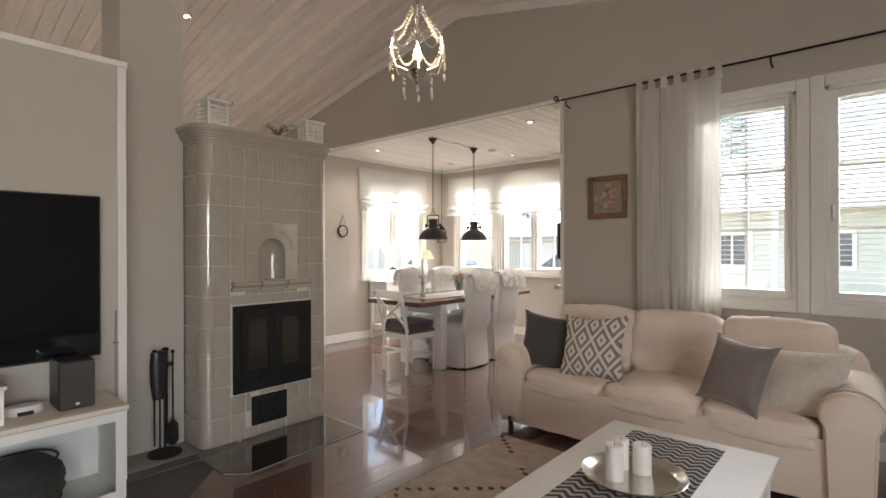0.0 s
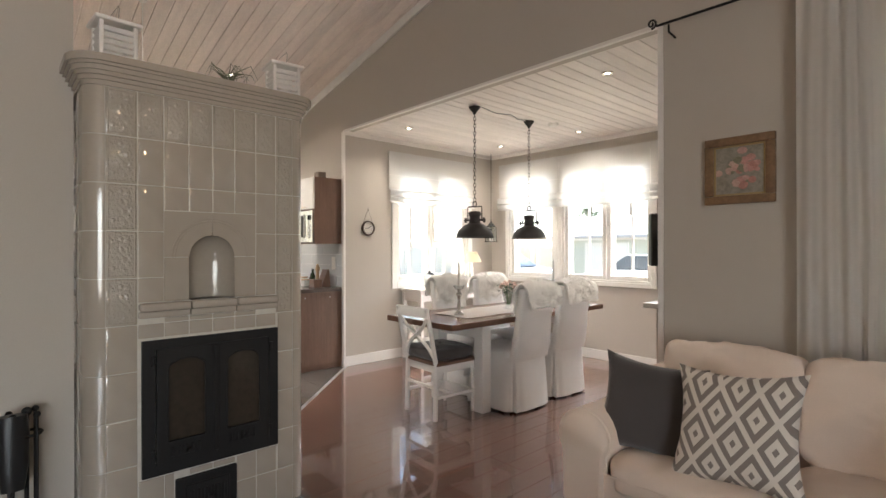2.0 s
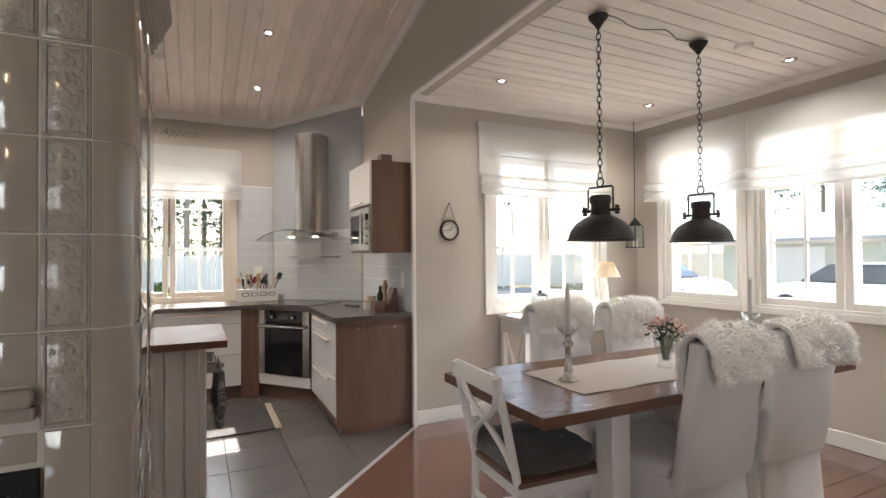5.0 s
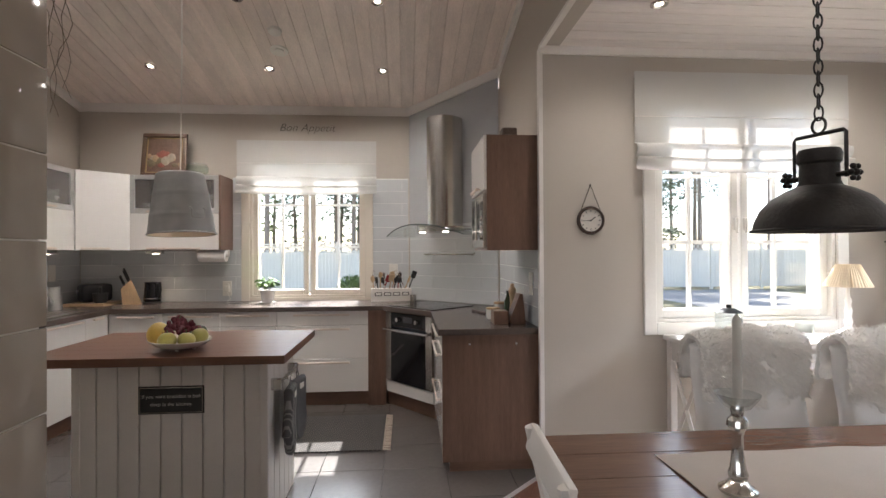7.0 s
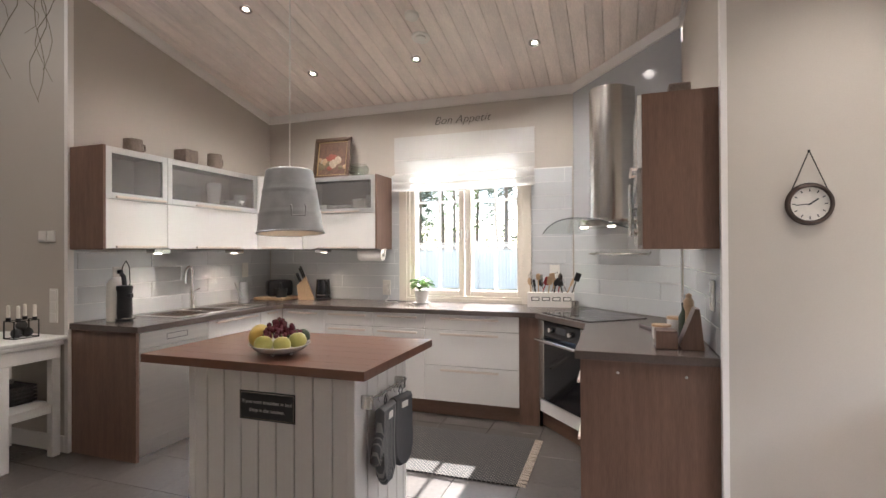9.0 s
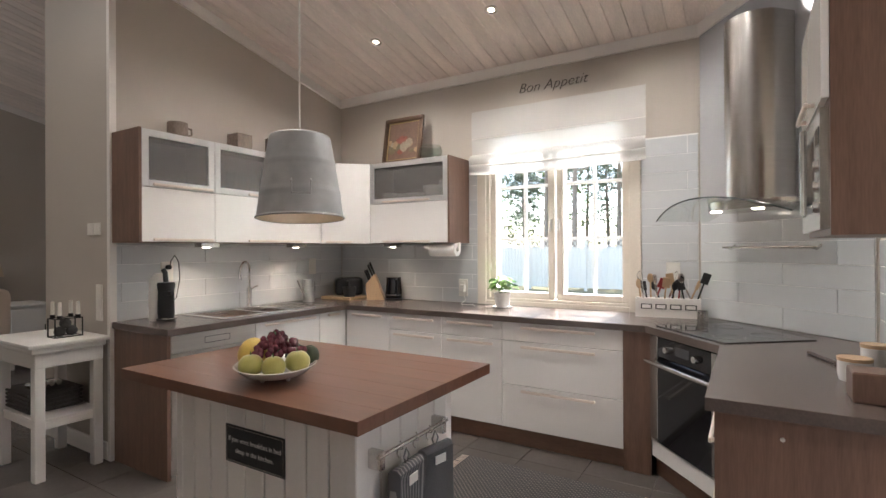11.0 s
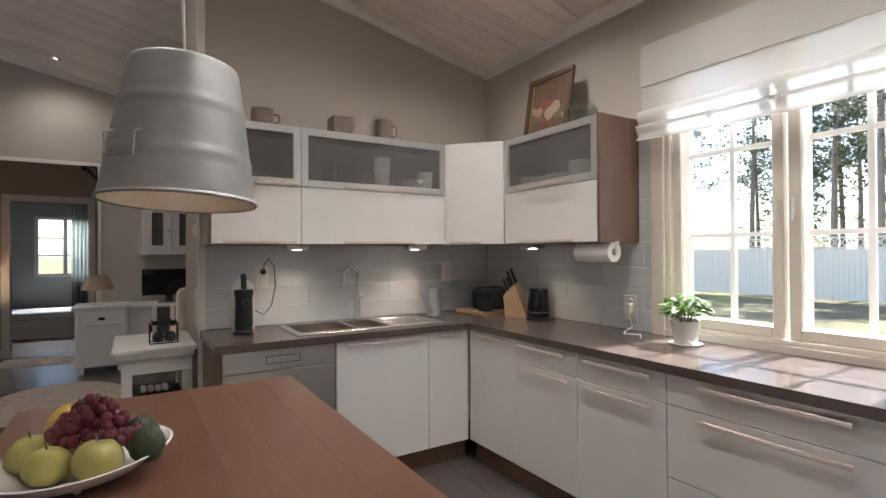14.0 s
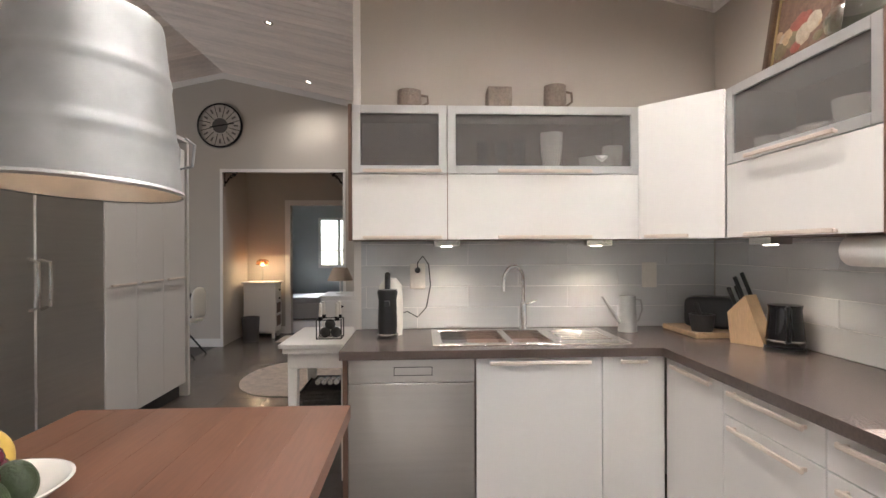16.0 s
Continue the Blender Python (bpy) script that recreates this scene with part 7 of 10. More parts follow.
for k in range(6):
    a = k * math.pi / 3 + 0.2
    ca, sa = math.cos(a), math.sin(a)
    arm = part("arm", tube([(0.045 * ca, 0.045 * sa, -0.03), (0.11 * ca, 0.11 * sa, -0.02), (0.14 * ca, 0.14 * sa, 0.06), (0.12 * ca, 0.12 * sa, 0.15), (0.06 * ca, 0.06 * sa, 0.21), (0.02 * ca, 0.02 * sa, 0.26)], 0.0026, 6), PLATE_SILVER, chd)
    bd = bmesh.new()
    for q in range(16):
        f = q / 15
        a2 = a + f * math.pi / 3
        z = 0.13 - 0.085 * math.sin(math.pi * f)
        ball(0.0065, (0.128 * math.cos(a2), 0.128 * math.sin(a2), z), bd, 6, 4)
    for q in range(12):
        f = q / 11
        r = 0.03 + 0.095 * f
        ball(0.0055, (r * math.cos(a), r * math.sin(a), 0.27 - 0.13 * f - 0.03 * math.sin(math.pi * f)), bd, 6, 4)
    part("bead_string", bd, CBM, arm)
    dp = bmesh.new()
    for rr, z in ((0.145, 0.05), (0.075, -0.05)):
        for q in range(3):
            ball(0.006, (rr * ca, rr * sa, z - 0.02 * q), dp, 6, 4)
        lathe([(0, 0), (0.007, -0.012), (0.009, -0.026), (0, -0.042)], 8, (rr * ca, rr * sa, z - 0.06), dp)
    part("drop", dp, CBM, arm, "glass drops")
cl = bpy.data.lights.new("chandelier_light", "POINT")
cl.energy, cl.color, cl.shadow_soft_size = 1.3, (1, 0.75, 0.48), 0.03
new("chandelier_light", cl).location = (-1.60, 1.78, 2.31)
# ---- dining bay ----
dt = thing("dining_table", "long dining table with a brown plank top and white legs", "dining table")
TX0, TX1, TY0, TY1 = -4.29, -3.475, 3.75, 5.86
for k in range(5):
    w = (TX1 - TX0) / 5
    part("top_plank", box(TX0 + w * k + 0.0004, TX0 + w * (k + 1) - 0.0004, TY0, TY1, 0.725, 0.77, 0.002), TABLE_WOOD, dt, smooth=False)
for x in (TX0 + 0.09, TX1 - 0.19):
    for y in (TY0 + 0.42, TY1 - 0.52):
        part("leg", box(x, x + 0.10, y, y + 0.10, 0, 0.725, 0.004), WHITE, dt, "white square leg", smooth=False)
for y in (TY0 + 0.44, TY1 - 0.50):
    part("cross_rail", box(TX0 + 0.19, TX1 - 0.19, y, y + 0.05, 0.60, 0.725, 0.003), WHITE, dt, smooth=False)
    part("foot_rail", box(TX0 + 0.19, TX1 - 0.19, y, y + 0.05, 0.10, 0.17, 0.003), WHITE, dt, smooth=False)
    s = 1 if y < 4.5 else -1
    part("brace", tube([((TX0 + TX1) / 2, y + 0.03, 0.30), ((TX0 + TX1) / 2, y + 0.45 * s, 0.715)], 0.03, 4), WHITE, dt)
part("stretcher", box((TX0 + TX1) / 2 - 0.03, (TX0 + TX1) / 2 + 0.03, TY0 + 0.49, TY1 - 0.50, 0.24, 0.32, 0.003), WHITE, dt, smooth=False)

LINEN = mat("greige_linen", (0.46, 0.405, 0.36), 0.95, var=0.06, scale=7, fine=320, bump=0.3)


def dr_fn(u, v):
    x, y = -4.10 + 0.455 * u, 4.09 + 1.45 * v
    return (x, y, 0.7735 + 0.0035 * abs(noise.noise(Vector((x * 9, y * 5, 4)))) + 0.002 * math.sin(y * 18 + x * 20))


solo("linen_runner", sheet(dr_fn, 20, 60, 0.002), LINEN, "greige linen runner lying along the dining table", "table runner", angle=70)


def crystal_stick(at, h, label, taper):
    s = thing("candlestick", label, "candlestick", at=at, group="candlesticks on the table")
    prof = [(0, 0), (0.045, 0), (0.046, 0.008), (0.03, 0.018), (0.02, 0.03), (0.024, 0.045), (0.019, 0.06), (0.014, 0.10), (0.013, 0.14), (0.017, 0.155), (0.026, 0.165), (0.024, 0.18), (0.014, 0.19), (0.016, 0.205), (0.014, 0.215), (0, 0.215)]
    part("stem", lathe(prof, 16), mat("mercury_glass", (0.62, 0.60, 0.57), 0.12, metal=0.85, var=0.12, bump=0.02) if not bpy.data.materials.get("mercury_glass") else bpy.data.materials["mercury_glass"], s, angle=20)
    part("drip_pan", lathe([(0.012, 0.205), (0.03, 0.212), (0.05, 0.238), (0.053, 0.246), (0.049, 0.244), (0.028, 0.219), (0.012, 0.212)], 20), CLEAR, s, "clear scalloped glass pan")
    part("taper", lathe([(0, 0.21), (0.0115, 0.21), (0.0105, 0.21 + taper), (0.004, 0.21 + taper + 0.012), (0, 0.21 + taper + 0.013)], 14), mat("grey_taper_wax", (0.55, 0.52, 0.48), 0.6) if not bpy.data.materials.get("grey_taper_wax") else bpy.data.materials["grey_taper_wax"], s, "pale grey taper candle")
    part("wick", tube([(0, 0, 0.22 + taper), (0.003, 0, 0.236 + taper)], 0.001, 4), BLACK, s)


crystal_stick((-3.85, 4.18, 0.7775), 0.25, "glass candlestick with a tall pale candle", 0.22)
crystal_stick((-3.80, 5.46, 0.7775), 0.215, "glass candlestick with a pale candle near the window", 0.22)
vs = thing("flower_vase", "glass vase with pale pink roses", "vase", at=(-3.83, 4.80, 0.7775))
part("glass", lathe([(0, 0), (0.04, 0), (0.042, 0.01), (0.03, 0.03), (0.045, 0.08), (0.058, 0.14), (0.062, 0.165), (0.058, 0.165), (0.052, 0.13), (0.035, 0.07), (0.022, 0.035), (0, 0.03)], 16), CLEAR, vs, angle=20)
fr = random.Random(11)
for k in range(16):
    a, r = fr.uniform(0, 6.28), fr.uniform(0.02, 0.105)
    x, y, z = r * math.cos(a), r * math.sin(a), 0.235 - 0.5 * r * r / 0.1 + fr.uniform(-0.015, 0.02)
    part("stem", tube([(x * 0.15, y * 0.15, 0.04), (x * 0.4, y * 0.4, 0.15), (x, y, z)], 0.0022, 5), STEM, vs)
    bm = bmesh.new()
    for q in range(9):
        an, t = q * 2.4, q / 9
        ball(0.015 * (1 - 0.4 * t), (x + 0.011 * t * math.cos(an), y + 0.011 * t * math.sin(an), z + 0.014 * (1 - t)), bm, 6, 4, 0.9, 0.9, 1.1)
    part("blossom", bm, PINK, vs, "pale pink rose")
bm = bmesh.new()
for k in range(60):
    a, r, z = fr.uniform(0, 6.28), fr.uniform(0.02, 0.11), fr.uniform(0.15, 0.235)
    lf = ball(0.018, (0, 0, 0), None, 6, 4, 1.0, 0.5, 0.12)
    merge(bm, lf, pose(r * math.cos(a), r * math.sin(a), z, fr.uniform(-40, 40), fr.uniform(-40, 40), math.degrees(a)))
part("foliage", bm, DARK_LEAF, vs)


def tufts(bm, pts, length, n, seed):
    """Short pointed locks of fur on a list of (place, outward direction)."""
    rr = random.Random(seed)
    for _ in range(n):
        p, d = pts[rr.randrange(len(pts))]
        p = p + Vector((rr.uniform(-0.006, 0.006), rr.uniform(-0.006, 0.006), rr.uniform(-0.006, 0.006)))
        d = (d + Vector((rr.uniform(-0.4, 0.4), rr.uniform(-0.4, 0.4), rr.uniform(-0.9, -0.1)))).normalized()
        s = d.cross(Vector((0.3, 0.5, 0.8))).normalized() * 0.0022
        u = d.cross(s).normalized() * 0.0022
        tip = bm.verts.new(p + d * length * rr.uniform(0.5, 1.2))
        b = [bm.verts.new(p + q) for q in (s, u - s * 0.5, -u - s * 0.5)]
        for i in range(3):
            bm.faces.new((b[i], b[(i + 1) % 3], tip))


def slip_chair(at, turn):
    """High-backed dining chair under a loose cover. It faces local +y, its back at -y."""
    c = thing("slipcovered_chair", "high-backed dining chair in a white linen slipcover", "chair", at=at, turn=turn, group="slipcovered dining chairs")
    bm = cushion(0.47, 0.48, 0.12, 10, crown=0.2, seed=2)
    part("seat", bm, SLIP_CLOTH, c, angle=70).location = (0, 0.03, 0.38)

    def back_fn(u, v):
        an = 2 * math.pi * u
        w, d = 0.215 + 0.012 * v, 0.045
        x, y = w * math.copysign(abs(math.cos(an)) ** 0.45, math.cos(an)), d * math.copysign(abs(math.sin(an)) ** 0.45, math.sin(an))
        z = 1.0 - 0.58 * v
        lean = -0.24 - 0.085 * (z - 0.42) / 0.58
        x += 0.006 * noise.noise(Vector((x * 6, z * 5, 3)))
        y += 0.008 * noise.noise(Vector((x * 5, z * 6, 9)))
        return (x, y + lean, z)

    part("backrest", sheet(back_fn, 40, 16, 0.003), SLIP_CLOTH, c, angle=75)
    part("back_top", cushion(0.425, 0.09, 0.03, 6, crown=0.5), SLIP_CLOTH, c, angle=75).location = (0, -0.325, 0.985)

    def skirt_fn(u, v):
        an = 2 * math.pi * u
        k = 1 + 0.10 * v
        w, d = 0.235 * k, 0.265 * k
        x = w * math.copysign(abs(math.cos(an)) ** 0.3, math.cos(an))
        y = d * math.copysign(abs(math.sin(an)) ** 0.3, math.sin(an))
        pl = 0.0
        for ca in (0.125, 0.375, 0.625, 0.875):
            pl += math.exp(-((u - ca) / 0.018) ** 2)
        x *= 1 - 0.16 * pl * v
        y *= 1 - 0.16 * pl * v
        wv = 0.008 * math.sin(an * 9) * v
        return (x + wv, y + 0.0 + wv, 0.45 - 0.435 * v)

    part("skirt", sheet(skirt_fn, 96, 12, 0.003), SLIP_CLOTH, c, angle=75)
    for lx in (-0.17, 0.17):
        for ly in (-0.20, 0.21):
            part("leg", box(lx - 0.018, lx + 0.018, ly - 0.018, ly + 0.018, 0, 0.40), WALNUT, c, smooth=False)
    return c


def sheepskin(at, turn, seed):
    """Fleece thrown over a chair's back."""
    rr = random.Random(seed)
    pts = []

    def fn(u, v):
        x = -0.225 + 0.45 * u
        s = (v - 0.42) * 0.54
        rad = 0.062
        if abs(s) < rad * math.pi / 2:
            y, z = -rad * math.sin(-s / rad), rad * math.cos(s / rad)
            n = Vector((0, y, z)).normalized()
        else:
            y = math.copysign(rad + 0.02 * (abs(s) - 0.09), s)
            z = -(abs(s) - rad * math.pi / 2)
            n = Vector((0, math.copysign(1, s), 0))
        edge = 1 - 0.25 * abs(2 * u - 1) ** 3 * (abs(v - 0.42) * 2)
        z = z * edge
        lump = 0.022 * noise.noise(Vector((u * 5, v * 7, seed))) + 0.007 * noise.noise(Vector((u * 17, v * 17, seed)))
        p = Vector((x * (1 - 0.12 * abs(v - 0.42)), y, z)) + n * (0.014 + lump)
        z_drop = 0.03 * abs(2 * u - 1) ** 2
        p.z -= z_drop
        lean = 0.12
        p.y += lean * p.z * 0.6
        pts.append((p.copy(), n))
        return p

    s = thing("sheepskin", "fluffy cream sheepskin draped over a chair back", "sheepskin", at=at, turn=turn, group="sheepskins")
    part("hide", sheet(fn, 34, 44, 0.016), FUR, s, angle=85)
    bm = bmesh.new()
    tufts(bm, pts, 0.022, 9000, seed)
    part("fleece", bm, FUR, s, smooth=False)["kind"] = "stuff"


for i, (cx, cy, tn) in enumerate(((-3.65, 4.57, 91), (-3.67, 5.17, 88), (-4.23, 4.70, -89), (-4.14, 5.21, -92))):
    slip_chair((cx, cy, 0), tn)
    m = pose(cx, cy, 0, 0, 0, tn) @ Vector((0, -0.325, 1.0))
    sheepskin((m.x, m.y, 1.0), tn, i + 3)

# painted chair with a cross back
xc = thing("cross_back_chair", "white painted wooden chair with a cross back", "chair", at=(-3.88, 3.99, 0), turn=-3)
for sx in (-1, 1):
    part("back_leg", tube([(sx * 0.19, -0.20, 0), (sx * 0.19, -0.19, 0.42), (sx * 0.195, -0.25, 0.70), (sx * 0.19, -0.29, 0.875)], 0.019, 8), WHITE, xc)
    part("front_leg", lathe([(0, 0), (0.012, 0), (0.018, 0.05), (0.013, 0.07), (0.02, 0.30), (0.022, 0.42), (0, 0.42)], 12, (sx * 0.18, 0.20, 0)), WHITE, xc)
    part("side_rail", box(sx * 0.185 - 0.011, sx * 0.185 + 0.011, -0.19, 0.20, 0.16, 0.185, 0.003), WHITE, xc, smooth=False)
    pts = [(sx * (0.175 - 0.35 * (k / 12)) + sx * 0.03 * math.sin(math.pi * k / 6), -0.205 - 0.075 * k / 12, 0.49 + 0.32 * k / 12) for k in range(13)]
    part("cross_slat", tube(pts, 0.014, 8), WHITE, xc)
top = box(-0.21, 0.21, -0.012, 0.012, -0.04, 0.04, 0.008, seg=2)
top.transform(pose(0, -0.285, 0.84, -12, 0, 0))
part("top_rail", top, WHITE, xc)
part("seat", box(-0.215, 0.215, -0.20, 0.235, 0.42, 0.445, 0.008, seg=2), WALNUT, xc, "brown wooden seat")
part("apron", wall_with_holes(-0.19, 0.19, 0.36, 0.42, -0.18, 0.20, "x", []), WHITE, xc, smooth=False)
part("cross_rail", box(-0.185, 0.185, -0.01, 0.012, 0.16, 0.185, 0.003), WHITE, xc, smooth=False)
part("cross_rail", box(-0.185, 0.185, -0.205, -0.185, 0.24, 0.262, 0.003), WHITE, xc, smooth=False)
bm = cushion(0.42, 0.42, 0.10, 12, crown=0.2, wob=0.014, seed=5)
sc = thing("seat_cushion", "tufted dark grey seat cushion on the painted chair", "cushion", at=(-3.895, 4.0, 0.446), turn=-3)
part("pad", bm, DARK_CLOTH, sc, angle=70)
for px in (-0.1, 0.0, 0.1):
    for py in (-0.1, 0.0, 0.1):
        part("button", ball(0.011, (px, py, 0.108), None, 8, 5, 1, 1, 0.5), DARK_CLOTH, sc)

# console table with its things
co = thing("console_table", "white console table with crossed ends under the window", "console table")
KX0, KX1, KY0, KY1, KZ = CX + 0.03, CX + 0.42, 4.97, 6.30, 0.855
part("tabletop", box(KX0, KX1, KY0, KY1, KZ - 0.03, KZ, 0.005), WHITE, co, smooth=False)
part("apron", box(KX0 + 0.02, KX1 - 0.02, KY0 + 0.03, KY1 - 0.03, KZ - 0.15, KZ - 0.03, 0.003), WHITE, co, smooth=False)
for y in (KY0 + 0.02, KY1 - 0.065):
    for x in (KX0 + 0.01, KX1 - 0.055):
        part("leg", box(x, x + 0.045, y, y + 0.045, 0, KZ - 0.03, 0.003), WHITE, co, smooth=False)
    for s in (0, 1):
        part("cross_bar", tube([(KX0 + 0.05 + 0.29 * s, y + 0.022, 0.18), (KX1 - 0.05 - 0.29 * s, y + 0.022, KZ - 0.16)], 0.014, 4), WHITE, co)
    part("end_rail", box(KX0 + 0.03, KX1 - 0.03, y + 0.01, y + 0.035, 0.14, 0.18, 0.003), WHITE, co, smooth=False)
part("shelf", box(KX0 + 0.02, KX1 - 0.02, KY0 + 0.03, KY1 - 0.03, 0.18, 0.205, 0.003), WHITE, co, smooth=False)
tl = thing("table_lamp", "white turned table lamp with a pleated cream shade", "table lamp", at=(-5.60, 6.12, KZ))
part("base", lathe([(0, 0), (0.065, 0), (0.065, 0.012), (0.035, 0.03), (0.018, 0.05), (0.025, 0.08), (0.016, 0.11), (0.022, 0.15), (0.014, 0.18), (0.02, 0.21), (0.01, 0.24), (0.008, 0.32), (0, 0.32)], 20), WHITE, tl)


def shade(r0, r1, z0, z1, n=44, amp=0.003):
    return sheet(lambda u, v: ((r0 + (r1 - r0) * v + amp * math.cos(u * 2 * math.pi * n)) * math.cos(2 * math.pi * u), (r0 + (r1 - r0) * v + amp * math.cos(u * 2 * math.pi * n)) * math.sin(2 * math.pi * u), z0 + (z1 - z0) * v), n * 4, 3, 0.0015)


part("shade", shade(0.125, 0.06, 0.30, 0.44), LAMPSHADE, tl, angle=80)
for jy, jr, jh, label in ((5.28, 0.075, 0.16, "clear glass jar with a dark lid on the console"), (5.58, 0.05, 0.085, "clear glass tealight holder on the console"), (5.76, 0.05, 0.085, "clear glass tealight holder beside the lamp")):
    j = thing("glass_jar", label, "jar", at=(-5.52, jy, KZ), group="glassware on the console")
    part("glass", lathe([(0, 0), (jr, 0), (jr, jh), (jr - 0.004, jh), (jr - 0.004, 0.006), (0, 0.006)], 24), CLEAR, j)
    if jr > 0.06:
        part("lid", lathe([(0, jh), (jr + 0.002, jh), (jr * 0.5, jh + 0.022), (0.014, jh + 0.026), (0.016, jh + 0.045), (0, jh + 0.047)], 20), IRON, j)

# wall clock on its chain
wk = thing("wall_clock", "small round clock hanging from a chain", "clock", at=(CX, 4.515, 1.58))


def disc(r, x0, x1, seg=36):
    b = lathe([(0, 0), (r, 0), (r, x1 - x0), (0, x1 - x0)], seg)
    b.transform(pose(x0, 0, 0, 0, 90, 0))
    return b


rimb = lathe([(0.072, 0.0), (0.085, 0.0), (0.09, 0.012), (0.084, 0.03), (0.074, 0.034), (0.070, 0.02)], 40)
rimb.transform(pose(0, 0, 0, 0, 90, 0))
part("rim", rimb, mat("old_bronze", (0.075, 0.05, 0.04), 0.45, metal=0.6), wk)
part("dial", disc(0.074, 0.002, 0.016), mat("clock_dial", (0.66, 0.61, 0.55), 0.6), wk)
for k in range(12):
    a = k * math.pi / 6
    mk = box(0.016, 0.0172, -0.002, 0.002, 0.052, 0.064)
    mk.transform(pose(0, 0, 0, math.degrees(a), 0, 0))
    part("hour_mark", mk, BLACK, wk, smooth=False)
for l, a, w in ((0.038, -55, 0.003), (0.052, 95, 0.002)):
    h = box(0.0175, 0.0185, -w, w, -0.008, l)
    h.transform(pose(0, 0, 0, a, 0, 0))
    part("clock_hand", h, BLACK, wk, smooth=False)
for s in (-1, 1):
    for k in range(14):
        f0, f1 = k / 14, (k + 0.9) / 14
        part("chain_link", tube([(0.012, s * 0.062 * (1 - f0), 0.065 + 0.16 * f0), (0.012, s * 0.062 * (1 - f1), 0.065 + 0.16 * f1)], 0.0022, 4), IRON, wk)
part("nail", tube([(0, 0, 0.225), (0.018, 0, 0.225)], 0.003, 6), IRON, wk)


# black factory pendants
def chain(x, y, z0, z1, link=0.042):
    out = []
    z, k = z0, 0
    while z < z1 - 0.01:
        c = [(0.011 * math.cos(a), 0, 0.5 * link + 0.5 * link * math.sin(a) * 1.12) for a in [q * math.pi / 5 for q in range(10)]]
        b = tube(c, 0.0028, 5, closed=True)
        b.transform(pose(x, y, z, 0, 0, 90 * (k % 2) + 20))
        out.append(b)
        z += link * 0.82
        k += 1
    return out


def factory_pendant(x, y, z, label):
    p = thing("factory_pendant", label, "pendant lamp", at=(x, y, z), turn=15, group="pendants over the table")
    prof = [(0.178, 0.0), (0.182, 0.0), (0.182, 0.006), (0.174, 0.010), (0.170, 0.03), (0.155, 0.065), (0.125, 0.10), (0.085, 0.125), (0.058, 0.137), (0.052, 0.15), (0.050, 0.20), (0.056, 0.207), (0.058, 0.23), (0.052, 0.245), (0.02, 0.25), (0, 0.25)]
    part("dome", lathe(prof, 40), IRON_LAMP, p, angle=32)
    part("inside", lathe([(0.176, 0.001), (0.165, 0.03), (0.12, 0.095), (0.05, 0.13), (0, 0.132)], 36), mat("lamp_inside", (0.10, 0.09, 0.085), 0.5, metal=0.4) if not bpy.data.materials.get("lamp_inside") else bpy.data.materials["lamp_inside"], p)
    part("bulb", ball(0.03, (0, 0, 0.06)), CERAMIC, p)
    part("yoke", tube([(-0.075, 0, 0.155), (-0.075, 0, 0.285), (-0.068, 0, 0.292), (0.068, 0, 0.292), (0.075, 0, 0.285), (0.075, 0, 0.155)], 0.006, 4), IRON_LAMP, p)
    for s in (-1, 1):
        part("pivot", tube([(s * 0.045, 0, 0.165), (s * 0.09, 0, 0.165)], 0.008, 8), IRON_LAMP, p)
        w = bmesh.new()
        for k in range(6):
            a = k * math.pi / 3
            ball(0.0085, (s * 0.098, 0.019 * math.cos(a), 0.165 + 0.019 * math.sin(a)), w, 8, 6)
        ball(0.012, (s * 0.098, 0, 0.165), w, 8, 6)
        part("wing_screw", w, IRON_LAMP, p)
    part("hook", tube([(0.02 * math.cos(a), 0, 0.318 + 0.024 * math.sin(a)) for a in [k * math.pi / 6 for k in range(12)]], 0.004, 6, closed=True), IRON_LAMP, p)
    for b in chain(0, 0, 0.335, DZ - z - 0.085):
        part("chain_link", b, IRON_LAMP, p)
    part("ceiling_cup", lathe([(0, -0.09), (0.012, -0.085), (0.018, -0.07), (0.05, -0.03), (0.054, -0.018), (0, -0.018)], 20, (0, 0, DZ - z)), IRON_LAMP, p)
    part("ceiling_hook", tube([(0.01 * math.sin(k * 0.7), 0, DZ - z - 0.02 + 0.02 * k / 8) for k in range(9)], 0.004, 5), IRON_LAMP, p)


factory_pendant(-4.055, 4.585, 1.438, "blackened industrial pendant lamp hanging from a chain")
factory_pendant(-4.055, 5.395, 1.438, "blackened industrial pendant lamp on a chain near the window")
solo("lamp_cable", tube([(-4.055, 4.585, DZ - 0.006)] + [(-4.055 + 0.03 * math.sin(k * 1.3), 4.585 + 0.081 * k, DZ - 0.008 - 0.008 * abs(math.sin(k))) for k in range(1, 10)] + [(-4.055, 5.395, DZ - 0.006)], 0.003, 5), BLACK, "thin black cable along the ceiling between pendants", "cable")

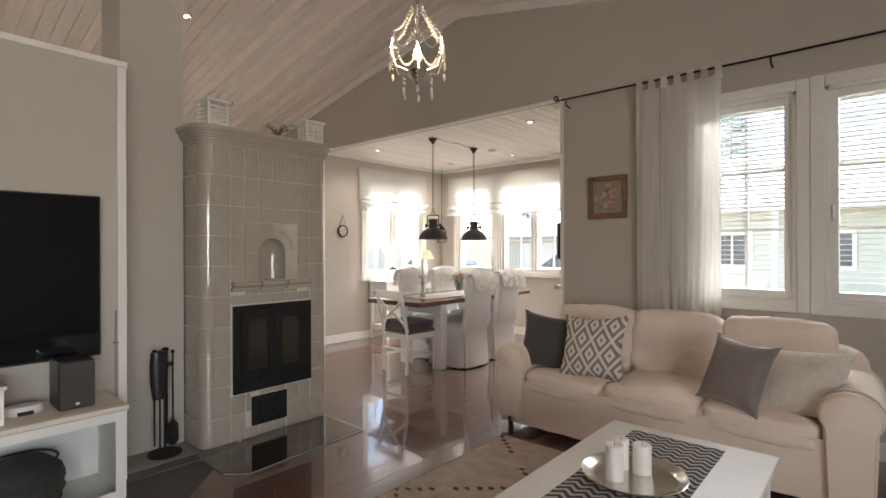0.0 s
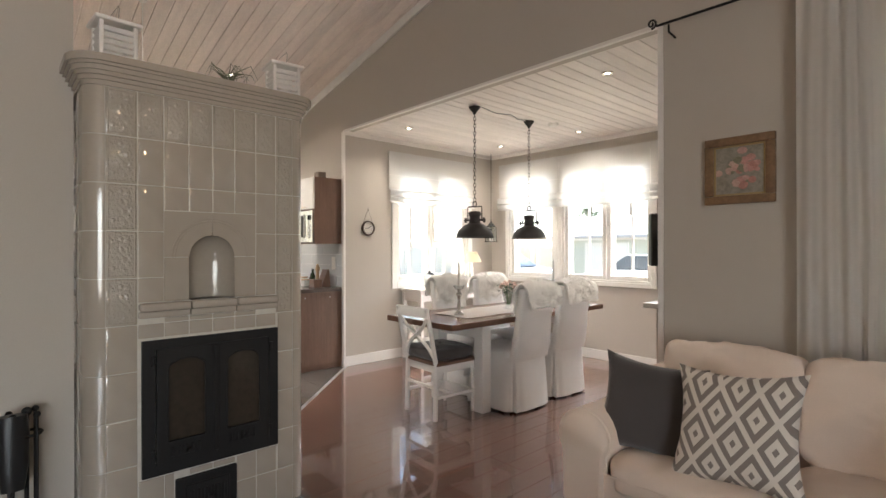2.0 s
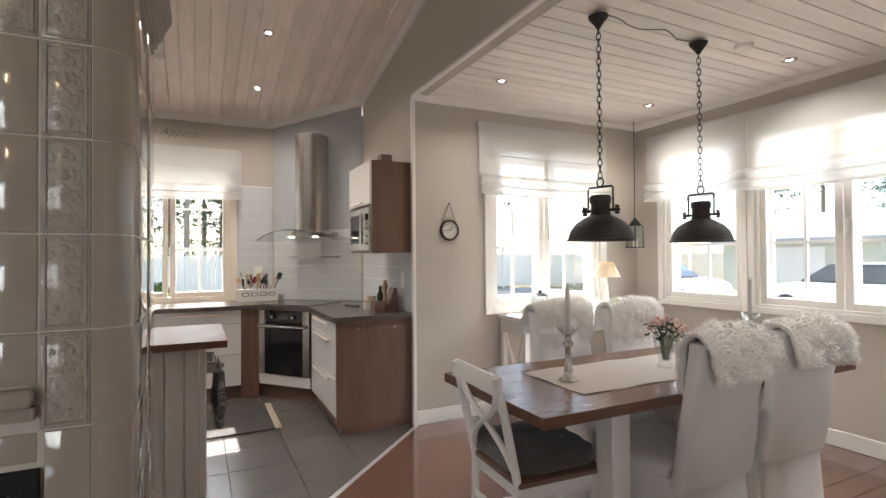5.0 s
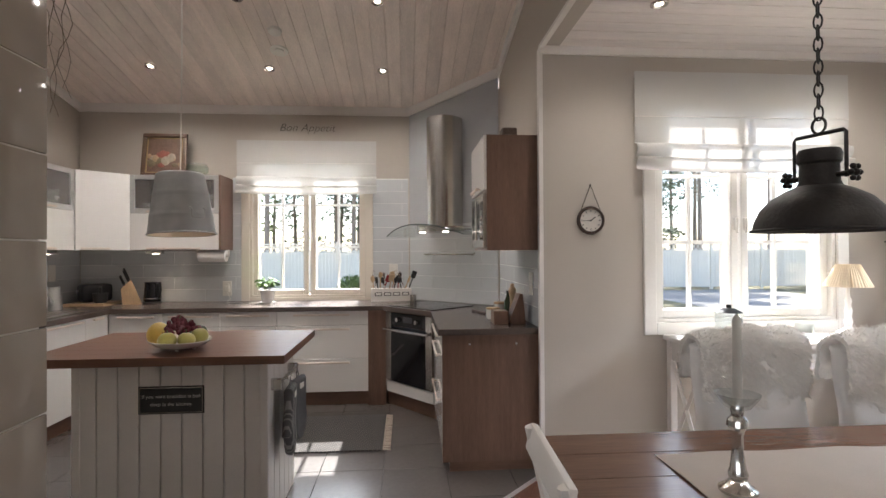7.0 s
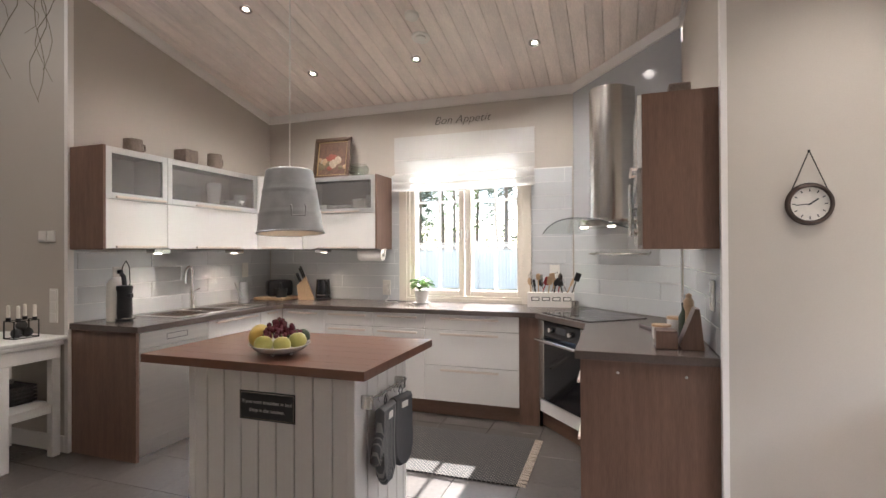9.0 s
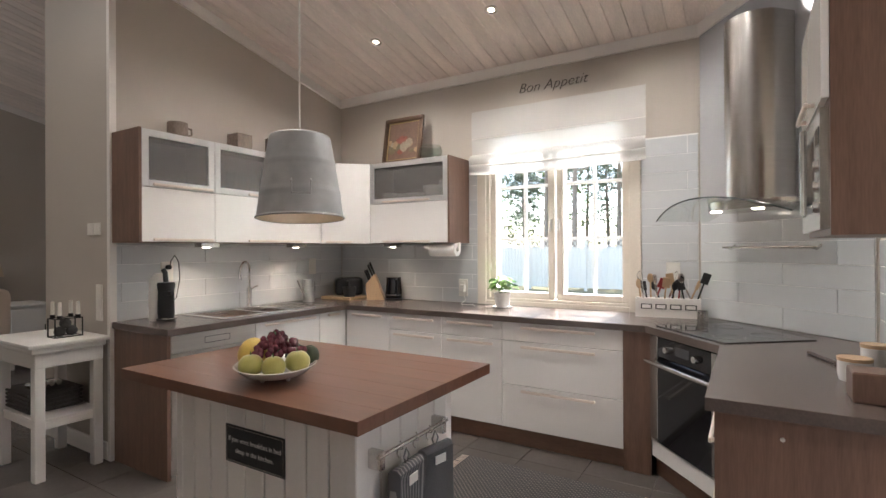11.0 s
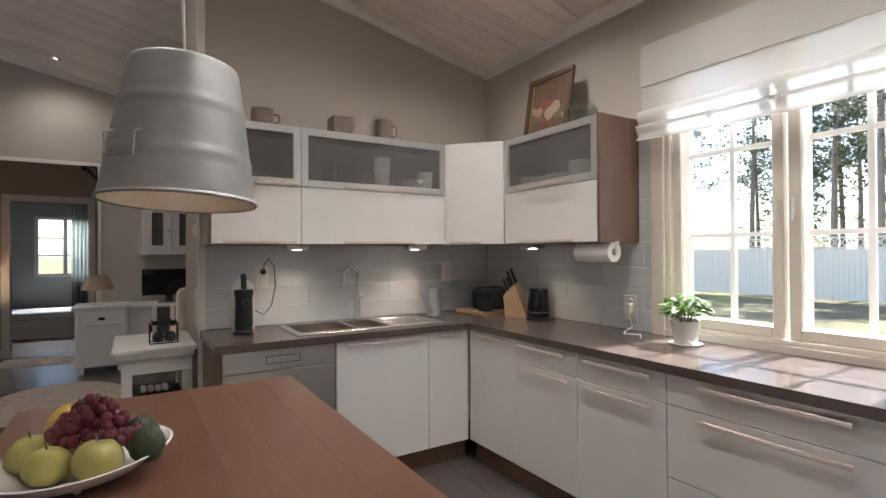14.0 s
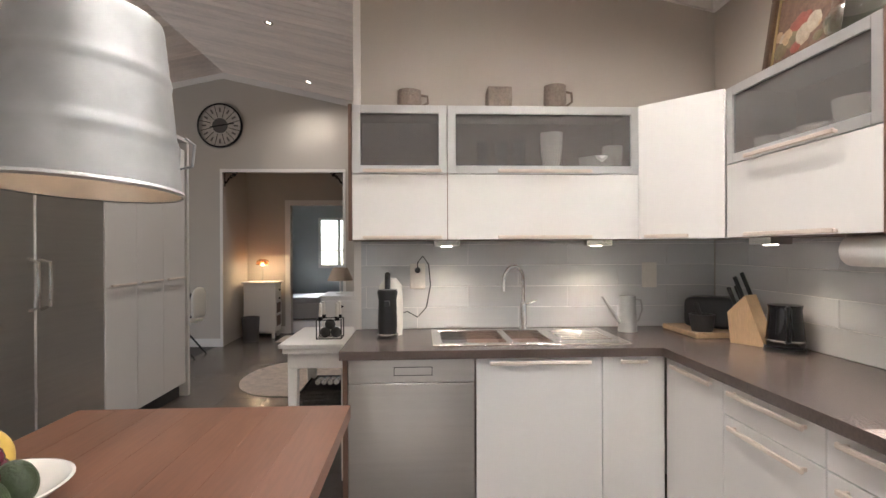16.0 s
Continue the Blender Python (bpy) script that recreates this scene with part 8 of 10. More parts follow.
ln = thing("hanging_lantern", "small black metal and glass lantern hanging in the corner", "lantern", at=(-5.60, 6.50, 1.44))
for sx in (-1, 1):
    for sy in (-1, 1):
        part("post", tube([(sx * 0.055, sy * 0.055, 0), (sx * 0.05, sy * 0.05, 0.21)], 0.004, 5), IRON, ln)
part("base", box(-0.065, 0.065, -0.065, 0.065, -0.008, 0.0), IRON, ln, smooth=False)
part("roof", lathe([(0.085, 0.21), (0.05, 0.245), (0.02, 0.27), (0.012, 0.285), (0, 0.285)], 4), IRON, ln, smooth=False)
for k in range(4):
    g = box(-0.05, 0.05, 0.05, 0.052, 0.005, 0.205)
    g.transform(pose(0, 0, 0, 0, 0, 90 * k))
    part("pane", g, CLEAR, ln, smooth=False)
part("ring", tube([(0.014 * math.cos(k * 0.6), 0, 0.30 + 0.014 * math.sin(k * 0.6)) for k in range(11)], 0.002, 5, closed=True), IRON, ln)
part("chain", tube([(0, 0, 0.31), (0, 0, DZ - 1.44)], 0.0035, 5), IRON, ln)
part("candle", lathe([(0, 0), (0.025, 0), (0.025, 0.08), (0, 0.08)], 14), WAX, ln)

# low wall and television at the bay's east side
structure(part("wall_low", box(-2.47, -2.05, 4.88, DY, 0, 0.90), WALL, smooth=False), "beige low wall at the dining bay's end", "wall")
trim("trim_low_wall_cap", box(-2.54, -2.05, 4.81, DY, 0.90, 0.935, 0.004), "white cap board on the low wall")
t2 = thing("small_television", "small black television on a wall arm", "television", at=(-2.215, 4.655, 1.395), turn=51)
part("case", box(-0.20, 0.20, -0.025, 0.02, -0.175, 0.175, 0.008), BLACK, t2, smooth=False)
part("screen", box(-0.188, 0.188, 0.02, 0.0215, -0.155, 0.163), BLACK_GLOSS, t2, smooth=False)
part("arm", tube([(0, -0.02, 0), (0.0, -0.12, 0), (0.0, -0.215, 0)], 0.018, 6), BLACK, t2)

# ---- ceiling fixtures ----
def downlight(x, y, z, tilt=0.0, power=0.0):
    d = thing("downlight", "small round recessed ceiling downlight, lit", "ceiling light", group="ceiling downlights")
    d.matrix_basis = pose(x, y, z, 0, tilt, 0)
    part("ring", lathe([(0.021, -0.001), (0.034, -0.009), (0.044, -0.008), (0.048, 0.0), (0.03, 0.0)], 28), PLATE_SILVER, d)
    part("lens", lathe([(0, -0.0025), (0.021, -0.0025), (0.021, 0.0), (0, 0.0)], 24), SPOT, d)
    if power:
        l = bpy.data.lights.new("downlight_light", "SPOT")
        l.energy, l.spot_size, l.spot_blend, l.shadow_soft_size, l.color = power, radians(150), 1.0, 0.05, (1.0, 0.92, 0.82)
        o = new("downlight_light", l)
        o.matrix_world = pose(x, y, z - 0.03)


TILT = -math.degrees(math.atan(PITCH))
for x in (-7.19, -6.31):
    for y in (1.13, 2.15, 3.15):
        downlight(x, y, roof(x), TILT, KITCHEN_SPOT)
for x, y in ((-4.88, 2.05), (-4.61, -1.86), (-4.62, -3.6), (-4.75, 0.1)):
    downlight(x, y, roof(x), TILT, LIVING_SPOT)
for x, y in ((-5.17, 4.68), (-5.15, 6.20), (-4.0, 6.24), (-2.78, 4.73), (-2.78, 6.22)):
    downlight(x, y, DZ, 0, DINING_SPOT)
for x, y in ((-6.66, 2.33), (-4.20, -0.85)):
    v = thing("smoke_alarm", "round white smoke alarm on the ceiling", "smoke alarm", group="alarms")
    v.matrix_basis = pose(x, y, roof(x), 0, TILT, 0)
    part("body", lathe([(0, -0.035), (0.035, -0.034), (0.05, -0.022), (0.055, 0), (0, 0)], 24), PLASTIC_W, v)
v = thing("air_valve", "round white air valve on the ceiling", "air valve")
v.matrix_basis = pose(-6.92, 2.30, roof(-6.92), 0, TILT, 0)
part("ring", lathe([(0.045, 0), (0.075, 0), (0.072, -0.012), (0.05, -0.014)], 28), PLASTIC_W, v)
part("cone", lathe([(0, -0.02), (0.04, -0.018), (0.035, 0), (0, 0)], 24), PLASTIC_W, v)
v = thing("smoke_alarm", "round white smoke alarm on the dining ceiling", "smoke alarm", at=(-3.98, 5.72, DZ), group="alarms")
part("body", lathe([(0, -0.035), (0.035, -0.034), (0.05, -0.022), (0.055, 0), (0, 0)], 24), PLASTIC_W, v)

# ---- lettering above the kitchen window ----
le = thing("wall_lettering", "dark script lettering on the wall above the blind", "lettering")
words("Bon Appetit", 0.112, mat("dark_wire", (0.05, 0.042, 0.038), 0.5), pose(WX + 0.006, 2.345, 2.665, 90, 0, 90), "script", le, 0.004, 0.35, spacing=1.02, thin=-0.003)

# ---- things on the worktop ----
Z0 = TOPZ
cm = thing("coffee_machine", "black and white capsule coffee machine", "coffee machine", at=(-5.90, 0.36, Z0), turn=0)
part("base", lathe([(0, 0), (0.055, 0), (0.058, 0.02), (0, 0.02)], 24, (0, 0.05, 0)), BLACK, cm)
part("body", lathe([(0, 0), (0.05, 0), (0.054, 0.04), (0.05, 0.18), (0.058, 0.22), (0.054, 0.235), (0, 0.24)], 24, (0, 0.05, 0.02), None, 0.95, 0.9), BLACK, cm)
part("tank", lathe([(0, 0), (0.06, 0), (0.065, 0.12), (0.06, 0.27), (0.03, 0.31), (0, 0.315)], 24, (-0.012, -0.045, 0.0), None, 1.05, 1.0), PLASTIC_W, cm, "white shell")
part("lever", tube([(0, 0.05, 0.25), (0, 0.04, 0.32), (0, 0.02, 0.335)], 0.016, 10), BLACK, cm)
part("spout", box(-0.015, 0.015, 0.09, 0.12, 0.17, 0.20, 0.004), BLACK, cm, smooth=False)
part("drip_tray", lathe([(0, 0.02), (0.045, 0.02), (0.045, 0.028), (0, 0.028)], 20, (0, 0.085, 0)), STEEL, cm)
so = thing("wall_socket", "white double wall socket on the tiles", "socket", at=(-6.06, SY + 0.012, 1.21), group="sockets")
part("plate", box(-0.045, 0.045, 0, 0.01, -0.075, 0.075, 0.004), PLASTIC_W, so, smooth=False)
for dz in (-0.036, 0.036):
    f = lathe([(0, 0), (0.02, 0), (0.022, 0.004), (0.018, 0.004), (0.016, 0.001)], 20)
    f.transform(pose(0, 0.0145, dz, 90, 0, 0))
    part("outlet", f, PLASTIC_W, so)
pl = lathe([(0, 0), (0.018, 0), (0.016, 0.03), (0, 0.034)], 14)
pl.transform(pose(0, 0.01, 0.036, -90, 0, 0))
pg = thing("power_cable", "black plug with a looping cable", "cable", at=(-6.06, SY + 0.012, 1.21))
part("plug", pl, BLACK, pg)
part("cord", tube([(0, 0.04, 0.036), (0.0, 0.055, 0.08), (-0.03, 0.05, 0.12), (-0.065, 0.04, 0.07), (-0.075, 0.035, -0.05), (-0.05, 0.035, -0.18), (0.0, 0.04, -0.235), (0.06, 0.06, -0.20), (0.12, 0.10, -0.21)], 0.0035, 6), BLACK, pg)
for nm, m in (("wall_socket", pose(-7.45, SY + 0.012, 1.21)), ("wall_socket", pose(WX + 0.012, 1.55, 1.03, 0, 0, -90)), ("wall_socket", pose(WX + 0.012, 3.22, 1.19, 0, 0, -90))):
    c = copy_thing(so, m)

wc = thing("watering_can", "small galvanised watering can on the worktop", "watering can", at=(-7.25, 0.30, Z0), turn=10)
part("body", lathe([(0, 0), (0.052, 0), (0.052, 0.006), (0.044, 0.19), (0.046, 0.20), (0.042, 0.20), (0.04, 0.01), (0, 0.01)], 24), ZINC, wc)
part("spout", tube([(0.045, 0, 0.05), (0.10, 0, 0.12), (0.155, 0, 0.20)], 0.012, 10, r2=0.007), ZINC, wc)
part("handle", tube([(-0.042, 0, 0.18), (-0.085, 0, 0.175), (-0.095, 0, 0.12), (-0.07, 0, 0.06), (-0.05, 0, 0.05)], 0.005, 8), ZINC, wc)

tb = solo("cutting_board", box(-7.83, -7.50, 0.20, 0.56, Z0, Z0 + 0.028, 0.005), OAK, "thick wooden chopping board in the corner", "chopping board", smooth=False)
to = thing("toaster", "black toaster with two slots on the board", "toaster", at=(-7.70, 0.37, Z0 + 0.0285), turn=-40)
part("case", cushion(0.26, 0.16, 0.17, 10, crown=0.05), BLACK, to)
for dy in (-0.03, 0.03):
    part("slot", box(-0.09, 0.09, dy - 0.012, dy + 0.012, 0.166, 0.174), STEEL, to, smooth=False)
part("lever", box(0.127, 0.14, -0.015, 0.015, 0.10, 0.12, 0.003), STEEL, to, smooth=False)
mo = thing("mortar", "dark stone mortar with its pestle", "mortar", at=(-7.575, 0.49, Z0 + 0.0285))
part("bowl", lathe([(0, 0), (0.05, 0), (0.055, 0.02), (0.065, 0.09), (0.055, 0.09), (0.045, 0.03), (0, 0.025)], 24), mat("dark_granite", (0.035, 0.033, 0.032), 0.6, var=0.4, fine=150), mo)
part("pestle", tube([(0, 0, 0.04), (0.05, 0.03, 0.15)], 0.013, 8), bpy.data.materials["dark_granite"], mo)
kb = thing("knife_block", "pale wooden knife block with black-handled knives", "knife block", at=(-7.70, 0.70, Z0), turn=-60)
part("block", prism([(-0.09, 0), (0.07, 0), (0.085, 0.15), (0.0, 0.24)], "y", -0.055, 0.055), OAK, kb, smooth=False)
for k, (u, v, l) in enumerate(((0.01, -0.03, 0.13), (0.02, 0.025, 0.12), (0.05, -0.03, 0.10), (0.055, 0.03, 0.10))):
    h = box(-0.009, 0.009, -0.007, 0.007, 0, l, 0.003)
    h.transform(pose(u, v, 0.235 - 1.0 * u, 0, 22, 0))
    part("knife_handle", h, BLACK, kb, smooth=False)
kt = thing("kettle", "black glass electric kettle on the worktop", "kettle", at=(-7.74, 0.88, Z0), turn=-120)
part("base", lathe([(0, 0), (0.085, 0), (0.085, 0.018), (0, 0.02)], 28), BLACK, kt)
part("jug", lathe([(0, 0.02), (0.075, 0.02), (0.078, 0.05), (0.066, 0.19), (0.07, 0.21), (0, 0.215)], 28), BLACK_GLOSS, kt)
part("handle", tube([(-0.06, 0, 0.20), (-0.11, 0, 0.205), (-0.12, 0, 0.13), (-0.10, 0, 0.06), (-0.07, 0, 0.05)], 0.011, 8), BLACK, kt)
part("band", lathe([(0.079, 0.045), (0.0805, 0.05), (0.079, 0.055)], 28), STEEL, kt)
pr = thing("paper_towel_holder", "paper towel roll under the wall cabinet", "paper towel", at=(-7.62, 1.50, 1.36))
roll = lathe([(0.02, -0.125), (0.055, -0.125), (0.055, 0.125), (0.02, 0.125)], 32)
roll.transform(pose(0, 0, 0, 90, 0, 0))
part("roll", roll, PAPER, pr)
part("rod", tube([(0, -0.15, 0), (0, 0.15, 0)], 0.008, 8), WHITE, pr)
for dy in (-0.145, 0.145):
    part("arm", box(-0.01, 0.01, dy - 0.005, dy + 0.005, -0.01, 0.06), WHITE, pr, smooth=False)
ch = thing("phone_charger", "white charger with a short cable at the socket", "charger", at=(WX + 0.03, 1.56, 1.03))
part("block", box(-0.005, 0.035, -0.022, 0.022, -0.03, 0.03, 0.005), PLASTIC_W, ch, smooth=False)
part("cord", tube([(0.02, 0, -0.03), (0.04, 0.04, -0.10), (0.08, 0.02, -0.127), (0.14, 0.06, -0.127), (0.10, 0.14, -0.127), (0.18, 0.2, -0.127)], 0.003, 6), PLASTIC_W, ch)

bp = thing("potted_basil", "green basil plant in a white crumpled pot", "potted plant", at=(-7.70, 1.99, Z0))
part("pot", sheet(lambda u, v: ((0.05 + 0.018 * v + 0.004 * noise.noise(Vector((math.cos(6.28 * u) * 3, math.sin(6.28 * u) * 3, v * 5)))) * math.cos(6.28319 * u), (0.05 + 0.018 * v + 0.004 * noise.noise(Vector((math.cos(6.28 * u) * 3, math.sin(6.28 * u) * 3, v * 5)))) * math.sin(6.28319 * u), 0.002 + 0.115 * v), 40, 10, 0.003), CERAMIC, bp, angle=70)
part("soil", lathe([(0, 0.002), (0.05, 0.003), (0.062, 0.10), (0, 0.105)], 24), mat("potting_soil", (0.035, 0.025, 0.02), 0.95), bp)
part("saucer", lathe([(0, 0), (0.075, 0), (0.08, 0.006), (0, 0.002)], 24), CERAMIC, bp)
lr = random.Random(5)
for k in range(110):
    a, r = lr.uniform(0, 6.28), 0.10 * math.sqrt(lr.random())
    z = 0.14 + 0.115 * lr.random() * (1 - r * 3)
    s = lr.uniform(0.016, 0.030)

    def lf_fn(u, v, s=s):
        w = math.sin(math.pi * (0.06 + 0.9 * v)) * s * 0.62
        return ((u - 0.5) * 2 * w, (v - 0.1) * 2 * s, 0.25 * s * math.cos((u - 0.5) * 3) - 0.6 * s * v * v)

    lf = sheet(lf_fn, 2, 4, 0.0008)
    lf.transform(pose(r * math.cos(a), r * math.sin(a), z, lr.uniform(-25, 30), lr.uniform(-25, 25), math.degrees(a) - 90 + lr.uniform(-40, 40)))
    part("leaf", lf, LEAF, bp)
for k in range(12):
    a = k * 0.55
    part("stem", tube([(0.02 * math.cos(a), 0.02 * math.sin(a), 0.10), (0.05 * math.cos(a), 0.05 * math.sin(a), 0.2)], 0.002, 4), STEM, bp)

ub = thing("utensil_box", "white wooden box full of cooking utensils", "utensil box", at=(-7.72, 3.20, Z0), turn=-84)
part("box", wall_with_holes(-0.20, 0.20, 0.0, 0.125, -0.06, 0.06, "x", []), WHITE, ub, smooth=False)
for k in range(4):
    part("label_holder", box(-0.175 + 0.09 * k, -0.105 + 0.09 * k, 0.06, 0.064, 0.055, 0.09, 0.002), mat("label_frame", (0.05, 0.045, 0.04), 0.5) if k == 0 else bpy.data.materials["label_frame"], ub, smooth=False)
    part("label_card", box(-0.167 + 0.09 * k, -0.113 + 0.09 * k, 0.064, 0.0648, 0.061, 0.084), PAPER, ub, smooth=False)
ur = random.Random(9)
UMATS = (BLACK, STEEL, OAK, BLACK, STEEL, mat("red_silicone", (0.30, 0.03, 0.03), 0.5), OAK)
for k in range(17):
    x, y = -0.17 + 0.34 * k / 16, ur.uniform(-0.04, 0.04)
    tx, ty, l = ur.uniform(-24, 18), ur.uniform(-26, 26), ur.uniform(0.09, 0.16)
    m = UMATS[k % 7]
    u = thing("utensil", ("long-handled black spatula", "steel whisk", "wooden spoon", "black ladle", "steel serving spoon", "red silicone scraper", "wooden spatula")[k % 7] + " standing in the box", "utensil", group="utensils in the box")
    u.matrix_basis = ub.matrix_basis @ pose(x, y, 0.09, tx, ty, 0)
    part("handle", tube([(0, 0, 0.03), (0, 0, l)], 0.006, 6), m, u)
    if k % 7 in (1,):
        w = bmesh.new()
        for q in range(4):
            tube([(0.022 * math.sin(math.pi * f / 8) * math.cos(q * 0.785), 0.022 * math.sin(math.pi * f / 8) * math.sin(q * 0.785), l + 0.075 * f / 8) for f in range(9)], 0.0012, 4, w)
        part("head", w, STEEL, u)
    else:
        if k % 3 == 0:
            part("head", box(-0.024, 0.024, -0.003, 0.003, l - 0.005, l + 0.07, 0.0025), m, u, smooth=False)
        elif k % 3 == 1:
            part("head", ball(0.021, (0, 0, l + 0.028), None, 10, 6, 1.0, 0.28, 1.7), m, u)
        else:
            part("head", box(-0.011, 0.011, -0.009, 0.009, l - 0.01, l + 0.055, 0.004), m, u, smooth=False)
sj = thing("salt_jar", "small steel pot beside the utensil box", "pot", at=(-7.56, 3.42, Z0))
part("body", lathe([(0, 0), (0.032, 0), (0.032, 0.07), (0.028, 0.07), (0.028, 0.005), (0, 0.005)], 20), STEEL, sj)

bx = (("spice_jar", "white ceramic jar with a wooden lid", -6.47, 4.07, 0.045, 0.10, CERAMIC), ("oil_bottle", "dark glass oil bottle with a black cap", -6.30, 4.10, 0.03, 0.20, mat("dark_green_glass", (0.03, 0.04, 0.02), 0.1)), ("pepper_mill", "tall wooden pepper mill", -6.20, 4.11, 0.028, 0.26, OAK), ("sugar_jar", "white ceramic bowl with wooden rim", -6.26, 3.98, 0.05, 0.08, CERAMIC), ("small_bottle", "small brown bottle on the worktop", -6.38, 4.12, 0.022, 0.14, mat("brown_glass", (0.10, 0.04, 0.02), 0.1)))
for nm, lb, x, y, r, h, m in bx:
    b = thing(nm, lb, nm.split("_")[1], at=(x, y, Z0))
    if "mill" in nm:
        prof = [(0, 0), (r, 0), (r, 0.03), (r * 0.65, 0.10), (r * 0.6, 0.16), (r * 0.95, 0.19), (r * 0.9, 0.22), (r * 0.5, 0.235), (r * 0.6, h - 0.01), (0, h)]
    elif "bottle" in nm:
        prof = [(0, 0), (r, 0), (r, h * 0.6), (r * 0.45, h * 0.78), (r * 0.42, h * 0.9), (0, h * 0.9)]
    else:
        prof = [(0, 0), (r * 0.9, 0), (r, h * 0.3), (r, h * 0.85), (r * 0.95, h * 0.86), (0, h * 0.86)]
    part("body", lathe(prof, 24), m, b)
    if "bottle" in nm:
        part("cap", lathe([(0, h * 0.9), (r * 0.5, h * 0.9), (r * 0.5, h), (0, h)], 14), BLACK, b)
    elif "jar" in nm:
        part("lid", lathe([(0, h * 0.86), (r * 1.02, h * 0.86), (r * 1.02, h), (0, h)], 24), OAK, b)
cbk = solo("cookbook_stand", prism([(-0.05, 0), (0.05, 0), (0.06, 0.02), (-0.01, 0.20), (-0.03, 0.20)], "x", -0.06, 0.06), WALNUT, "small walnut board leaning on the tiles", "board", at=(-6.02, 4.10, Z0), turn=180, smooth=False)
wb = thing("wooden_box", "small walnut box on the worktop", "box", at=(-6.0, 3.98, Z0))
part("case", box(-0.06, 0.06, -0.05, 0.05, 0, 0.09, 0.004), WALNUT, wb, smooth=False)
ns = thing("light_switch", "white double switch on the tiles", "switch", at=(-5.95, NY - 0.012, 1.17))
part("plate", box(-0.04, 0.04, -0.01, 0, -0.075, 0.075, 0.004), PLASTIC_W, ns, smooth=False)
for dz in (-0.036, 0.036):
    part("rocker", box(-0.026, 0.026, -0.014, -0.01, dz - 0.028, dz + 0.028, 0.003), PLASTIC_W, ns, smooth=False)
solo("serving_board", box(-0.11, 0.11, -0.014, 0.014, 0, 0.015, 0.005), WORKTOP, "long dark serving board on the hob's edge", "board", at=(-6.62, 3.93, Z0 + 0.001), turn=20, smooth=False)

# fruit on the island
fb = thing("fruit_bowl", "oval white enamel dish on small feet", "bowl", at=(-5.27, 2.21, 0.90), turn=47)
part("dish", lathe([(0, 0.012), (0.09, 0.012), (0.13, 0.025), (0.165, 0.05), (0.17, 0.054), (0.164, 0.055), (0.125, 0.032), (0.085, 0.02), (0, 0.018)], 44, (0, 0, 0), None, 1.06, 0.85), CERAMIC, fb)
for k in range(4):
    a = 0.8 + k * math.pi / 2
    part("foot", ball(0.009, (0.085 * math.cos(a), 0.06 * math.sin(a), 0.008)), CERAMIC, fb)


def fruit(name, label, dx, dy, z, r, m, sz=0.9, stem=True):
    f = thing(name, label, name, at=(-5.27 - 0.65 * dx + 0.76 * dy, 2.21 + 0.76 * dx + 0.65 * dy, 0.90 + z), turn=random.uniform(0, 360), group="fruit in the bowl")
    prof = []
    for k in range(15):
        a = math.pi * k / 14
        rr = r * math.sin(a) * (1 + 0.08 * math.cos(a))
        prof.append((max(rr, 0), r * sz * (1 - math.cos(a)) - (0.12 * r * math.exp(-(math.pi - a) ** 2 / 0.15) if stem else 0)))
    prof[0], prof[-1] = (0, prof[0][1]), (0, prof[-1][1])
    part("flesh", lathe(prof, 24), m, f)
    if stem:
        part("stem", tube([(0, 0, 1.66 * r * sz), (0.004, 0, 1.66 * r * sz + 0.022)], 0.0018, 5), STEM, f)


fruit("apple", "yellow-green apple in the dish", -0.075, 0.055, 0.024, 0.043, APPLE)
fruit("apple", "yellow-green apple in the dish", 0.005, 0.078, 0.022, 0.041, APPLE)
fruit("apple", "large yellow-green apple in the dish", 0.080, 0.035, 0.026, 0.044, APPLE)
fruit("melon", "small yellow melon in the dish", -0.085, -0.04, 0.026, 0.055, MELON, 1.05, False)
fruit("avocado", "dark green avocado in the dish", 0.115, -0.045, 0.032, 0.034, AVOCADO, 1.1, False)
fruit("avocado", "dark green avocado among the apples", 0.055, -0.085, 0.028, 0.036, AVOCADO, 1.15, False)
gr = thing("grapes", "bunch of red grapes on top of the fruit", "grapes", at=(-5.285, 2.205, 0.90))
for k in range(120):
    a, f = random.uniform(0, 6.28), random.random()
    u, v = 0.098 * math.sqrt(f) * math.cos(a), 0.062 * math.sqrt(f) * math.sin(a)
    part("grape", ball(0.0118, (-0.65 * u + 0.76 * v, 0.76 * u + 0.65 * v, 0.078 + 0.075 * (1 - f) * random.uniform(0.3, 1.0) + 0.010), None, 8, 6, 1, 1, 1.15), GRAPE, gr)
part("stalk", tube([(0, 0, 0.09), (0.01, 0.0, 0.15), (0.025, 0.012, 0.168)], 0.0025, 5), STEM, gr)

